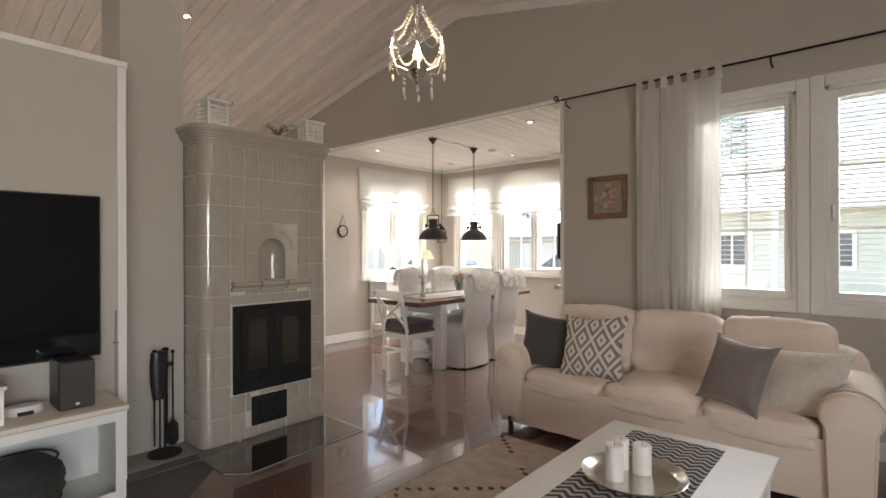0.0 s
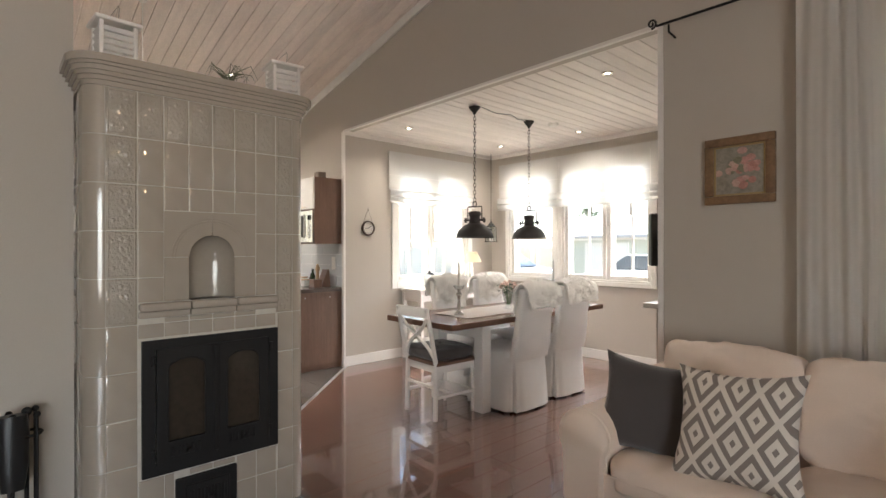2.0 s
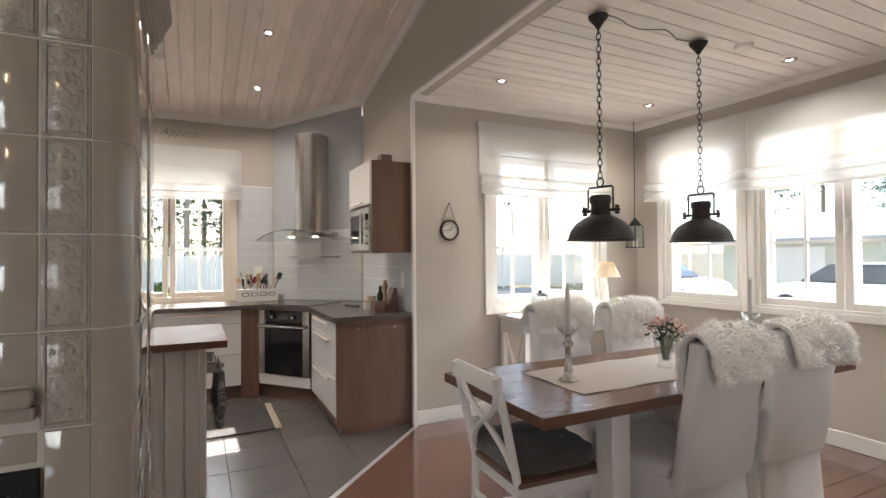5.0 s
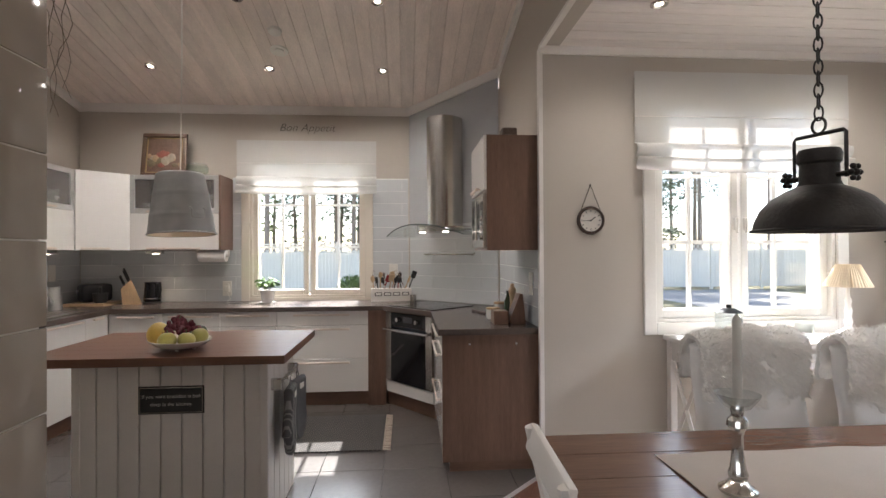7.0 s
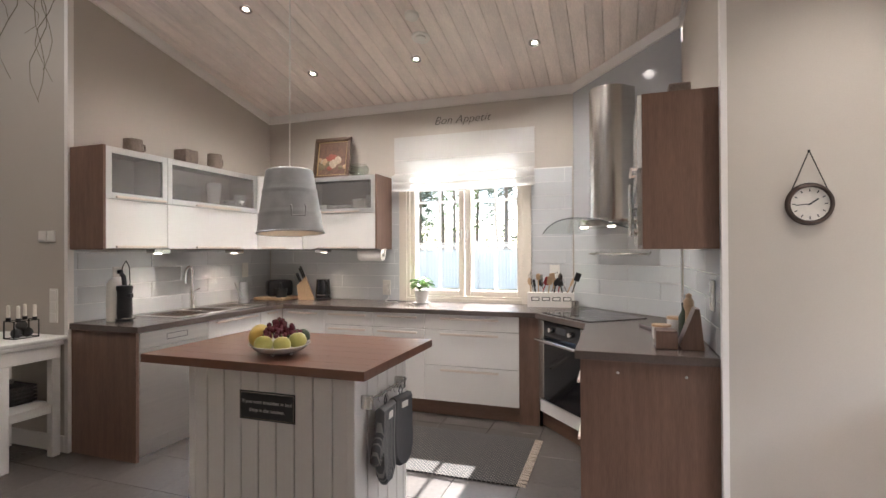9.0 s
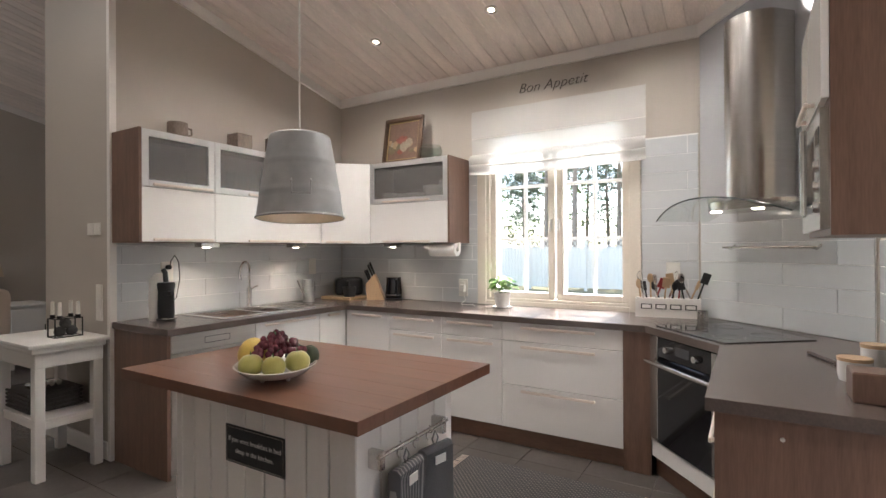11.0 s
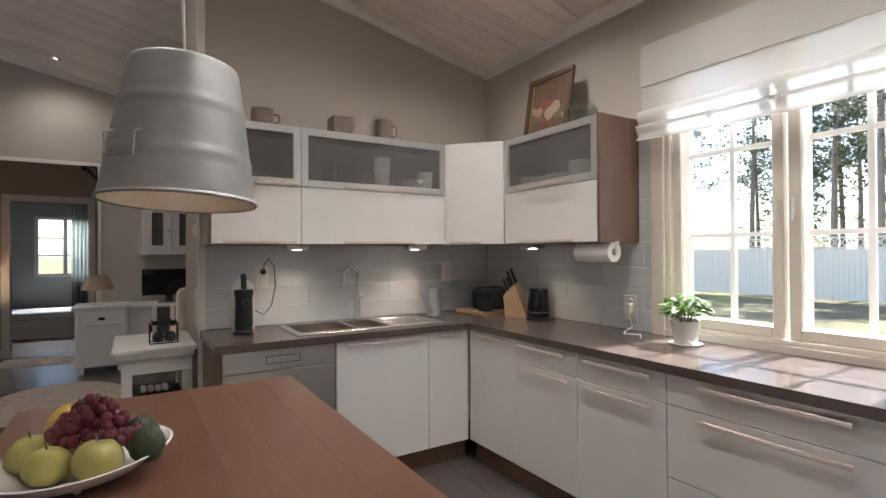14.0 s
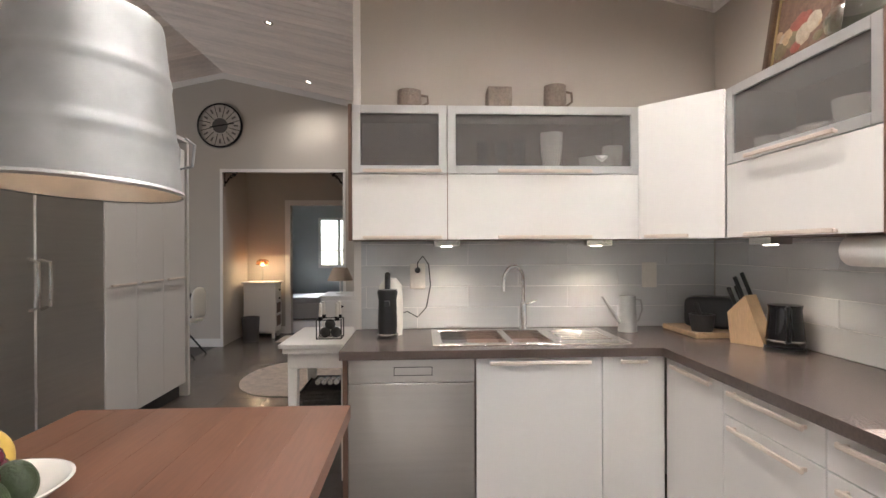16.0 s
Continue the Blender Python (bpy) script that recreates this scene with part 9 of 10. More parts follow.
# cups on the cabinets, bowl, dishes behind the glass
for x, r, h, lb in ((-6.02, 0.066, 0.105, "bark-brown round pottery mug with a handle"), (-6.51, 0.092, 0.118, "square bark-brown pottery pot"), (-6.825, 0.062, 0.14, "tall bark-brown pottery mug with a handle")):
    c = thing("pottery_mug", lb + " on the wall cabinet", "mug", at=(x, 0.345, 2.128), turn=45 if "square" in lb else 0, group="pottery on the cabinet")
    sq = 4 if "square" in lb else 24
    part("body", lathe([(0, 0), (r * 0.92, 0), (r, h * 0.4), (r * 0.97, h), (r * 0.85, h), (r * 0.85, 0.01), (0, 0.01)], sq), BARK_CUP, c, smooth=sq > 4)
    if sq > 4:
        part("handle", tube([(-r * 0.9, 0, h * 0.8), (-r * 1.5, 0, h * 0.75), (-r * 1.55, 0, h * 0.4), (-r * 0.95, 0, h * 0.2)], 0.007, 6), BARK_CUP, c)
gbw = thing("glass_bowl", "round clear glass bowl on the wall cabinet", "bowl", at=(-7.68, 1.33, 2.128))
part("glass", lathe([(0, 0), (0.05, 0), (0.10, 0.05), (0.105, 0.09), (0.085, 0.125), (0.08, 0.125), (0.098, 0.09), (0.092, 0.05), (0.045, 0.006), (0, 0.006)], 28), pane_glass("green_glass", (0.88, 0.91, 0.89)), gbw)
for x, y, r, h, k in ((-6.42, 0.36, 0.03, 0.13, 0), (-6.52, 0.36, 0.03, 0.13, 0), (-6.62, 0.36, 0.032, 0.14, 0), (-6.80, 0.36, 0.055, 0.17, 1), (-7.05, 0.36, 0.085, 0.07, 1), (-7.15, 0.34, 0.05, 0.12, 1), (-7.66, 0.90, 0.06, 0.07, 1), (-7.66, 1.05, 0.05, 0.06, 1), (-7.66, 1.18, 0.07, 0.06, 1), (-7.66, 1.36, 0.075, 0.10, 1), (-7.68, 1.48, 0.055, 0.13, 1)):
    d = thing("crockery", "white crockery standing behind the frosted glass" if k else "drinking glass standing behind the frosted glass", "dish", at=(x, y, 1.774), group="dishes in the wall cabinets")
    r, h = r * 1.15, min(h * 1.35, 0.28)
    part("vessel", lathe([(0, 0), (r * 0.6, 0), (r * 0.9, h * 0.5), (r, h), (r * 0.93, h), (r * 0.8, h * 0.5), (0, 0.01)], 20), CERAMIC if k else CLEAR, d)
tn = thing("storage_tin", "brown storage tin on top of the microwave cabinet", "tin", at=(-6.02, 4.05, 2.132))
part("body", box(-0.05, 0.05, -0.05, 0.05, 0, 0.09, 0.006), BARK_CUP, tn, smooth=False)

# ---- hall side ----
wt2 = thing("side_table", "white painted side table against the wall's end", "side table")
AX0, AX1, AY0, AY1, AZ = -5.68, -5.25, -0.50, 0.16, 0.82
part("tabletop", box(AX0, AX1, AY0, AY1, AZ - 0.025, AZ, 0.006, seg=2), WHITE, wt2)
part("moulding", box(AX0 + 0.012, AX1 - 0.02, AY0 + 0.02, AY1 - 0.02, AZ - 0.06, AZ - 0.025, 0.008, seg=2), WHITE, wt2)
part("apron", box(AX0 + 0.02, AX1 - 0.045, AY0 + 0.045, AY1 - 0.045, AZ - 0.15, AZ - 0.06, 0.004), WHITE, wt2, smooth=False)
for x in (AX0 + 0.02, AX1 - 0.10):
    for y in (AY0 + 0.05, AY1 - 0.105):
        part("leg", box(x, x + 0.055, y, y + 0.055, 0, AZ - 0.15, 0.004), WHITE, wt2, smooth=False)
for x in (AX0 + 0.03, AX1 - 0.085):
    part("rail", box(x, x + 0.022, AY0 + 0.10, AY1 - 0.10, 0.30, 0.345, 0.003), WHITE, wt2, smooth=False)
for y in (AY0 + 0.065, AY1 - 0.085):
    part("rail", box(AX0 + 0.07, AX1 - 0.10, y, y + 0.022, 0.30, 0.345, 0.003), WHITE, wt2, smooth=False)
part("shelf", box(AX0 + 0.03, AX1 - 0.06, AY0 + 0.06, AY1 - 0.06, 0.345, 0.36), WHITE, wt2, smooth=False)
wbk = thing("storage_basket", "dark wicker basket with bottles on the table's shelf", "basket", at=(-5.47, -0.25, 0.361))
part("weave", box(-0.14, 0.14, -0.20, 0.18, 0, 0.12, 0.015, seg=2), WICKER, wbk)
for z in (0.02, 0.045, 0.07, 0.095, 0.118):
    part("band", tube([(-0.143, -0.203, z), (0.143, -0.203, z), (0.143, 0.183, z), (-0.143, 0.183, z)], 0.009, 6, closed=True), WICKER, wbk)
for k in range(4):
    part("bottle", tube([(-0.06 + 0.04 * k, -0.06, 0.135), (-0.06 + 0.04 * k, 0.07, 0.15)], 0.018, 10), STEEL, wbk)
chd2 = thing("candle_holder", "black wire candle box with four white candles", "candle holder", at=(-5.515, -0.05, AZ))
for sx in (-1, 1):
    for sy in (-1, 1):
        part("post", box(sx * 0.075 - 0.003, sx * 0.075 + 0.003, sy * 0.05 - 0.003, sy * 0.05 + 0.003, 0, 0.12), IRON, chd2, smooth=False)
        part("candle", lathe([(0, 0), (0.011, 0), (0.010, 0.085), (0, 0.09)], 12, (sx * 0.05, sy * 0.05, 0.135)), WAX, chd2)
        part("cup", lathe([(0, 0.115), (0.014, 0.115), (0.014, 0.14), (0, 0.135)], 12, (sx * 0.05, sy * 0.05, 0)), IRON, chd2)
for z in (0.003, 0.118):
    part("wire", tube([(0.075, 0.05, z), (-0.075, 0.05, z), (-0.075, -0.05, z), (0.075, -0.05, z)], 0.003, 4, closed=True), IRON, chd2)
for k, (x, z) in enumerate(((-0.035, 0.035), (0.03, 0.035), (0.0, 0.085))):
    part("ornament", ball(0.033, (x, 0, z)), mat("dark_ornament", (0.05, 0.048, 0.045), 0.6, fine=200, bump=0.5) if k == 0 else bpy.data.materials["dark_ornament"], chd2)
for y, z, n in ((-0.005, 1.51, 1), (-0.095, 1.51, 1), (0.02, 1.02, 3)):
    s = thing("wall_switch", "white switch plate on the wall's end", "switch", at=(BX + 0.001, y - 0.03, z), group="switches on the wall's end")
    part("plate", box(0, 0.01, -0.04, 0.04, -0.04 * n, 0.04 * n, 0.003), PLASTIC_W, s, smooth=False)
    for q in range(n):
        part("rocker", box(0.01, 0.014, -0.028, 0.028, -0.04 * n + 0.012 + 0.08 * q, -0.04 * n + 0.068 + 0.08 * q, 0.002), PLASTIC_W, s, smooth=False)

# desk corner
dk = thing("desk", "white writing desk against the far wall", "desk")
part("top", box(-6.75, -5.15, GY + 0.02, GY + 0.62, 0.72, 0.75, 0.005), WHITE, dk, smooth=False)
for a in (-5.60, -6.75):
    p = part("pedestal", box(a, a + 0.42, GY + 0.03, GY + 0.58, 0.06, 0.72, 0.004), WHITE, dk, smooth=False)
    part("door", box(a + 0.03, a + 0.39, GY + 0.58, GY + 0.595, 0.10, 0.69, 0.004), WHITE, p, smooth=False)
    part("handle", box(a + 0.05, a + 0.075, GY + 0.595, GY + 0.61, 0.42, 0.50, 0.003), IRON, p, smooth=False)
    for fx in (a + 0.02, a + 0.35):
        part("foot", box(fx, fx + 0.05, GY + 0.50, GY + 0.56, 0, 0.06, 0.004), WHITE, p, smooth=False)
dc = thing("desk_chair", "cream upholstered chair at the desk", "chair", at=(-5.95, GY + 0.92, 0), turn=8)
part("seat", cushion(0.44, 0.44, 0.10, 8, crown=0.2), SOFA_CLOTH, dc).location = (0, 0, 0.40)
bb = cushion(0.42, 0.07, 0.50, 8, crown=0.05)
part("backrest", bb, SOFA_CLOTH, dc).location = (0, 0.20, 0.47)
for sx in (-0.18, 0.18):
    for sy in (-0.18, 0.2):
        part("leg", box(sx - 0.018, sx + 0.018, sy - 0.018, sy + 0.018, 0, 0.41), WHITE, dc, smooth=False)
mn = thing("monitor", "black computer monitor on the desk", "monitor", at=(-5.75, GY + 0.25, 0.75))
part("screen", box(-0.30, 0.30, -0.012, 0.012, 0.09, 0.42, 0.004), BLACK_GLOSS, mn, smooth=False)
part("stand", box(-0.04, 0.04, -0.02, -0.012, 0.0, 0.2), BLACK, mn, smooth=False)
part("base", box(-0.12, 0.12, -0.08, 0.08, 0, 0.01), BLACK, mn, smooth=False)
wcb = thing("display_cabinet", "cream wall cabinet with two small glazed doors", "wall cabinet")
HX0, HX1, HZ0, HZ1 = -6.12, -5.44, 1.36, 1.99
part("body", wall_with_holes(HX0 + 0.02, HX1 - 0.02, HZ0 + 0.02, HZ1 - 0.02, GY + 0.001, GY + 0.18, "x", [(HX0 + 0.06, HX1 - 0.06, HZ0 + 0.06, HZ1 - 0.06)]), WHITE, wcb, smooth=False)
part("back", box(HX0 + 0.05, HX1 - 0.05, GY + 0.001, GY + 0.01, HZ0 + 0.05, HZ1 - 0.05), WHITE, wcb, smooth=False)
part("cornice", box(HX0 - 0.02, HX1 + 0.02, GY + 0.001, GY + 0.22, HZ1 - 0.02, HZ1 + 0.015, 0.006), WHITE, wcb, smooth=False)
part("base", box(HX0, HX1, GY + 0.001, GY + 0.20, HZ0 - 0.01, HZ0 + 0.02, 0.004), WHITE, wcb, smooth=False)
part("shelf", box(HX0 + 0.06, HX1 - 0.06, GY + 0.01, GY + 0.17, 1.66, 1.675), WHITE, wcb, smooth=False)
for a, b in ((HX0 + 0.03, -5.782), (-5.778, HX1 - 0.03)):
    d = part("door", wall_with_holes(a, b, HZ0 + 0.03, HZ1 - 0.03, GY + 0.18, GY + 0.20, "x", [(a + 0.09, b - 0.09, HZ0 + 0.11, HZ1 - 0.10)]), WHITE, wcb, smooth=False)
    part("pane", box(a + 0.09, b - 0.09, GY + 0.185, GY + 0.19, HZ0 + 0.11, HZ1 - 0.10), FROST, d, smooth=False)
    part("knob", ball(0.012, (-5.78 + (0.03 if a > -5.8 else -0.03), GY + 0.21, 1.66)), PLATE_SILVER, d)
for x in (-6.03, -5.52):
    pt = thing("box_plant", "small green plant in a pale pot on the cabinet", "potted plant", at=(x, GY + 0.10, HZ1 + 0.015), group="plants on the cabinet")
    part("pot", lathe([(0, 0), (0.05, 0), (0.062, 0.09), (0.055, 0.09), (0, 0.08)], 20), CERAMIC, pt)
    bm = bmesh.new()
    for k in range(150):
        v = noise.random_unit_vector() * 0.075
        lf = ball(0.012, (0, 0, 0), None, 5, 3, 1, 0.6, 0.2)
        merge(bm, lf, pose(v.x, v.y, 0.115 + abs(v.z) * 0.8, random.uniform(-60, 60), random.uniform(-60, 60), 0))
    part("foliage", bm, DARK_LEAF, pt)
hs = bmesh.new()
prism([(-0.11, 0), (-0.085, 0), (-0.075, 0.07), (0.06, 0.07), (0.07, 0), (0.095, 0), (0.10, 0.12), (0.125, 0.18), (0.155, 0.175), (0.16, 0.195), (0.115, 0.235), (0.09, 0.225), (0.06, 0.14), (-0.09, 0.14), (-0.12, 0.11)], "y", -0.02, 0.02, hs)
solo("horse_figurine", hs, WHITE, "white wooden toy horse standing on the cabinet", "figurine", at=(-5.78, GY + 0.10, HZ1 + 0.015), turn=180, smooth=False)


def small_lamp(at, label, mshade, h=0.30, r=0.13):
    t = thing("desk_lamp", label, "table lamp", at=at, group="small lamps")
    part("base", lathe([(0, 0), (0.06, 0), (0.055, 0.015), (0.015, 0.03), (0.012, h), (0, h)], 18), WHITE, t)
    part("shade", shade(r, r * 0.55, h - 0.02, h + 0.15, 30, 0.002), mshade, t, angle=80)


small_lamp((-6.30, GY + 0.25, 0.75), "small desk lamp with a cream shade", LAMPSHADE, 0.34, 0.10)
cd = thing("chest", "small white chest with one drawer in the hall", "chest", at=(-5.05, GY + 0.35, 0))
part("body", box(-0.25, 0.25, -0.3, 0.3, 0.08, 0.74, 0.005), WHITE, cd, smooth=False)
part("top", box(-0.28, 0.28, -0.32, 0.32, 0.74, 0.765, 0.005), WHITE, cd, smooth=False)
dwr = part("drawer", box(-0.21, 0.21, 0.3, 0.315, 0.55, 0.70, 0.004), WHITE, cd, smooth=False)
part("cup_pull", ball(0.03, (0, 0.318, 0.625), None, 12, 6, 1.2, 0.5, 0.6), IRON, dwr)
for x in (-0.22, 0.17):
    part("foot", box(x, x + 0.05, 0.22, 0.28, 0, 0.08, 0.004), WHITE, cd, smooth=False)
small_lamp((-5.00, GY + 0.38, 0.765), "table lamp with a pleated beige shade on the chest", LAMPSHADE_BEIGE, 0.20, 0.17)

# two small pictures beside the desk
for z in (1.50, 1.02):
    fp = thing("framed_print", "small botanical print in a white frame", "picture", group="prints by the desk")
    fp.matrix_basis = pose(WX, GY + 0.62, z, 0, 0, 90)
    for a, b, c, d in ((0, 0.30, 0, 0.03), (0, 0.30, 0.37, 0.40), (0, 0.03, 0.03, 0.37), (0.27, 0.30, 0.03, 0.37)):
        part("frame_bar", box(a, b, -0.022, -0.001, c, d, 0.003), WHITE, fp, smooth=False)
    part("sheet", box(0.03, 0.27, -0.008, -0.003, 0.03, 0.37), mat("print_paper", (0.60, 0.55, 0.49), 0.8) if z > 1.2 else bpy.data.materials["print_paper"], fp, smooth=False)
    part("drawing", tube([(0.15, -0.009, 0.10), (0.148, -0.009, 0.2), (0.155, -0.009, 0.29)], 0.004, 5), DARK_LEAF, fp)
    for q in range(4):
        part("drawing", tube([(0.15, -0.009, 0.14 + 0.03 * q), (0.15 + 0.04 * (-1) ** q, -0.009, 0.18 + 0.03 * q)], 0.0035, 5), DARK_LEAF, fp)

# big clock on the gable
gc = thing("gable_clock", "large round wall clock with a black rim", "clock", at=(-3.277, GY, 3.107))
gr2 = lathe([(0.285, 0), (0.31, 0), (0.312, 0.03), (0.29, 0.035)], 48)
gr2.transform(pose(0, 0, 0, -90, 0, 0))
part("rim", gr2, IRON, gc)
gd = lathe([(0, 0.004), (0.29, 0.004), (0.29, 0.015), (0, 0.015)], 48)
gd.transform(pose(0, 0, 0, -90, 0, 0))
part("dial", gd, mat("aged_dial", (0.52, 0.46, 0.40), 0.7, var=0.2, scale=10), gc)
gi = lathe([(0, 0.015), (0.105, 0.015), (0.105, 0.02), (0, 0.02)], 36)
gi.transform(pose(0, 0, 0, -90, 0, 0))
part("inner_dial", gi, mat("dark_dial", (0.10, 0.085, 0.075), 0.7), gc)
for k in range(12):
    b = box(-0.004, 0.004, 0.015, 0.018, 0.12, 0.28)
    b.transform(pose(0, 0, 0, 0, 30 * k + 15, 0))
    part("spoke", b, IRON, gc, smooth=False)
    b = box(-0.012, 0.012, 0.015, 0.019, 0.19, 0.25)
    b.transform(pose(0, 0, 0, 0, 30 * k, 0))
    part("numeral_bar", b, mat("numeral_ink", (0.14, 0.12, 0.11), 0.7) if k == 0 else bpy.data.materials["numeral_ink"], gc, smooth=False)
for a, l in ((100, 0.14), (-80, 0.2)):
    b = box(-0.008, 0.008, 0.021, 0.024, -0.03, l)
    b.transform(pose(0, 0, 0, 0, a, 0))
    part("clock_hand", b, IRON, gc, smooth=False)
for x, s in ((-3.305, -1), (-4.985, 1)):
    br = thing("corner_bracket", "black scrolled iron bracket in the opening's corner", "bracket", group="opening brackets")
    part("scroll", tube([(x + s * (0.02 + 0.13 * k / 20) * (1 - 0.25 * math.sin(k)), GY - 0.05, 2.45 - (0.13 - 0.13 * k / 20) * (1 - 0.2 * math.cos(k * 1.3)) - 0.01) for k in range(21)], 0.012, 5), IRON, br)
    part("frame", tube([(x + s * 0.012, GY - 0.05, 2.26), (x + s * 0.012, GY - 0.05, 2.455), (x + s * 0.19, GY - 0.05, 2.455)], 0.009, 5), IRON, br)
hc = thing("hall_cabinet", "white hall cabinet with drawers and a lamp", "cabinet", at=(-3.62, -4.85, 0))
part("body", box(-0.24, 0.24, -0.16, 0.16, 0.10, 0.84, 0.005), WHITE, hc, smooth=False)
part("top", box(-0.27, 0.27, -0.18, 0.18, 0.84, 0.865, 0.004), WHITE, hc, smooth=False)
for z in (0.55, 0.68):
    d = part("drawer", box(-0.25, -0.24, -0.13, 0.13, z, z + 0.11, 0.003), WHITE, hc, smooth=False)
    part("knob", ball(0.014, (-0.262, 0, z + 0.055)), IRON, d)
for x in (-0.22, 0.18):
    for y in (-0.15, 0.11):
        part("leg", box(x, x + 0.04, y, y + 0.04, 0, 0.10), WHITE, hc, smooth=False)
for z in (0.16, 0.36):
    part("shelf_front", wall_with_holes(-0.15, 0.15, z, z + 0.19, -0.248, -0.24, "y", [(-0.12, 0.12, z + 0.02, z + 0.18)]), WHITE, hc, smooth=False)
    # flat dark panel on the closed body, its colour giving an open shelf's shade
    part("opening", box(-0.2435, -0.2405, -0.12, 0.12, z + 0.02, z + 0.18), WALNUT, hc, "flat brown panel standing in for a shaded open shelf", smooth=False)
hl = thing("hall_lamp", "small glass table lamp, lit, on the hall cabinet", "table lamp", at=(-3.62, -4.85, 0.865))
part("base", lathe([(0, 0), (0.05, 0), (0.02, 0.03), (0.018, 0.2), (0, 0.2)], 16), CLEAR, hl)
part("shade", lathe([(0.10, 0.26), (0.09, 0.32), (0.04, 0.35), (0.036, 0.35), (0.086, 0.318), (0.096, 0.26)], 24), pane_glass("amber_glass", (0.75, 0.5, 0.3), haze=0.3), hl)
part("bulb", ball(0.025, (0, 0, 0.27)), BULB, hl)
pl = bpy.data.lights.new("hall_lamp_light", "POINT")
pl.energy, pl.color, pl.shadow_soft_size = 1.3, (1, 0.7, 0.4), 0.03
new("hall_lamp_light", pl).location = (-3.62, -4.85, 1.105)
wbn = solo("waste_basket", lathe([(0, 0), (0.11, 0), (0.13, 0.36), (0.12, 0.36), (0.10, 0.01), (0, 0.01)], 28), mat("dark_grey_bin", (0.09, 0.085, 0.085), 0.6), "dark grey waste basket on the hall floor", "waste basket", at=(-3.55, -4.50, 0))
hr = solo("round_rug", sheet(lambda u, v: (-4.75 + 0.55 * v * math.cos(6.28319 * u), -2.35 + 0.75 * v * math.sin(6.28319 * u), 0.008 + 0.004 * noise.noise(Vector((u * 40, v * 20, 1)))), 60, 12, 0.008), RUG, "round mottled beige rug on the tiles", "rug", angle=80)
solo("door_rug", sheet(lambda u, v: (-4.85 + 0.9 * u, -4.9 + 0.55 * v, 0.007 + 0.002 * noise.noise(Vector((u * 9, v * 9, 1)))), 20, 14, 0.006), RUG, "small beige rug before the hall doorway", "rug")
solo("sheer_curtain", sheet(lambda u, v: (-4.75 + 0.35 * u, -7.95 + 0.03 * math.sin(u * 38), 2.3 - 2.2 * v), 40, 6, 0.002), cloth_thin("grey_sheer", (0.50, 0.54, 0.52), 0.5, 0.2), "grey-green sheer curtain by the far window", "curtain")
bd = thing("bench", "white low bench under the far window", "bench", at=(-4.2, -7.3, 0))
part("seat", box(-0.8, 0.8, -0.45, 0.45, 0.3, 0.42, 0.02), SLIP_CLOTH, bd)
part("base", box(-0.76, 0.76, -0.4, 0.4, 0, 0.3), WHITE, bd, smooth=False)
c2 = thing("folding_chair", "black metal chair with a light seat by the wall", "chair", at=(-3.05, -3.45, 0), turn=90)
part("backrest", cushion(0.38, 0.04, 0.34, 6), PLASTIC_W, c2).location = (0, 0.2, 0.50)
part("seat", cushion(0.40, 0.38, 0.04, 6), PLASTIC_W, c2).location = (0, 0, 0.43)
for sx in (-0.17, 0.17):
    part("leg", tube([(sx, -0.2, 0), (sx, 0.18, 0.82)], 0.011, 6), IRON, c2)
    part("leg", tube([(sx, 0.22, 0), (sx, -0.16, 0.44)], 0.011, 6), IRON, c2)
# ---- floor and wall pieces ----
def shared_box(name, sx, sy, sz, material, bev):
    """One mesh for many alike pieces: a low bevelled block with its top at z = 0."""
    bm = box(-sx / 2, sx / 2, -sy / 2, sy / 2, -sz, 0, 0)
    top = [e for e in bm.edges if all(v.co.z > -1e-6 for v in e.verts)]
    bmesh.ops.bevel(bm, geom=top, offset=bev, segments=1, affect="EDGES")
    me = bpy.data.meshes.new(name)
    bm.to_mesh(me)
    bm.free()
    me.materials.append(material)
    return me


wood_floor = thing("floor_parquet", "glossy red-brown parquet floor", "floor", kind="structure")
tile_floor = thing("floor_tiles", "brown-grey ceramic floor tiles", "floor", kind="structure")


def on_wood(x, y):
    """East of the diagonal line between the bay's corner and the stove, or in the dining bay."""
    if y > NY:
        return x > CX - 0.05
    if y > 1.95:
        return x + y > CX + NY - 0.02
    return x > -3.25


def clip_piece(x0, x1, y0, y1, wood):
    """The corner points of a rectangle cut to one side of the diagonal edge."""
    poly = [(x0, y0), (x1, y0), (x1, y1), (x0, y1)]
    c = CX + NY
    s = 1 if wood else -1
    out = []
    for i in range(4):
        p, q = poly[i], poly[(i + 1) % 4]
        dp, dq = s * (p[0] + p[1] - c), s * (q[0] + q[1] - c)
        if dp >= 0:
            out.append(p)
        if dp * dq < 0:
            t = dp / (dp - dq)
            out.append((p[0] + t * (q[0] - p[0]), p[1] + t * (q[1] - p[1])))
    return out


def lay(root, rect, wood, name, material, g=0.0006):
    x0, x1, y0, y1 = rect
    out = clip_piece(x0 + g, x1 - g, y0 + g, y1 - g, wood)
    if len(out) < 3:
        return None
    area = abs(sum(out[i][0] * out[(i + 1) % len(out)][1] - out[(i + 1) % len(out)][0] * out[i][1] for i in range(len(out)))) / 2
    if area < 0.002:
        return None
    return out


PLANK_MESH = {}


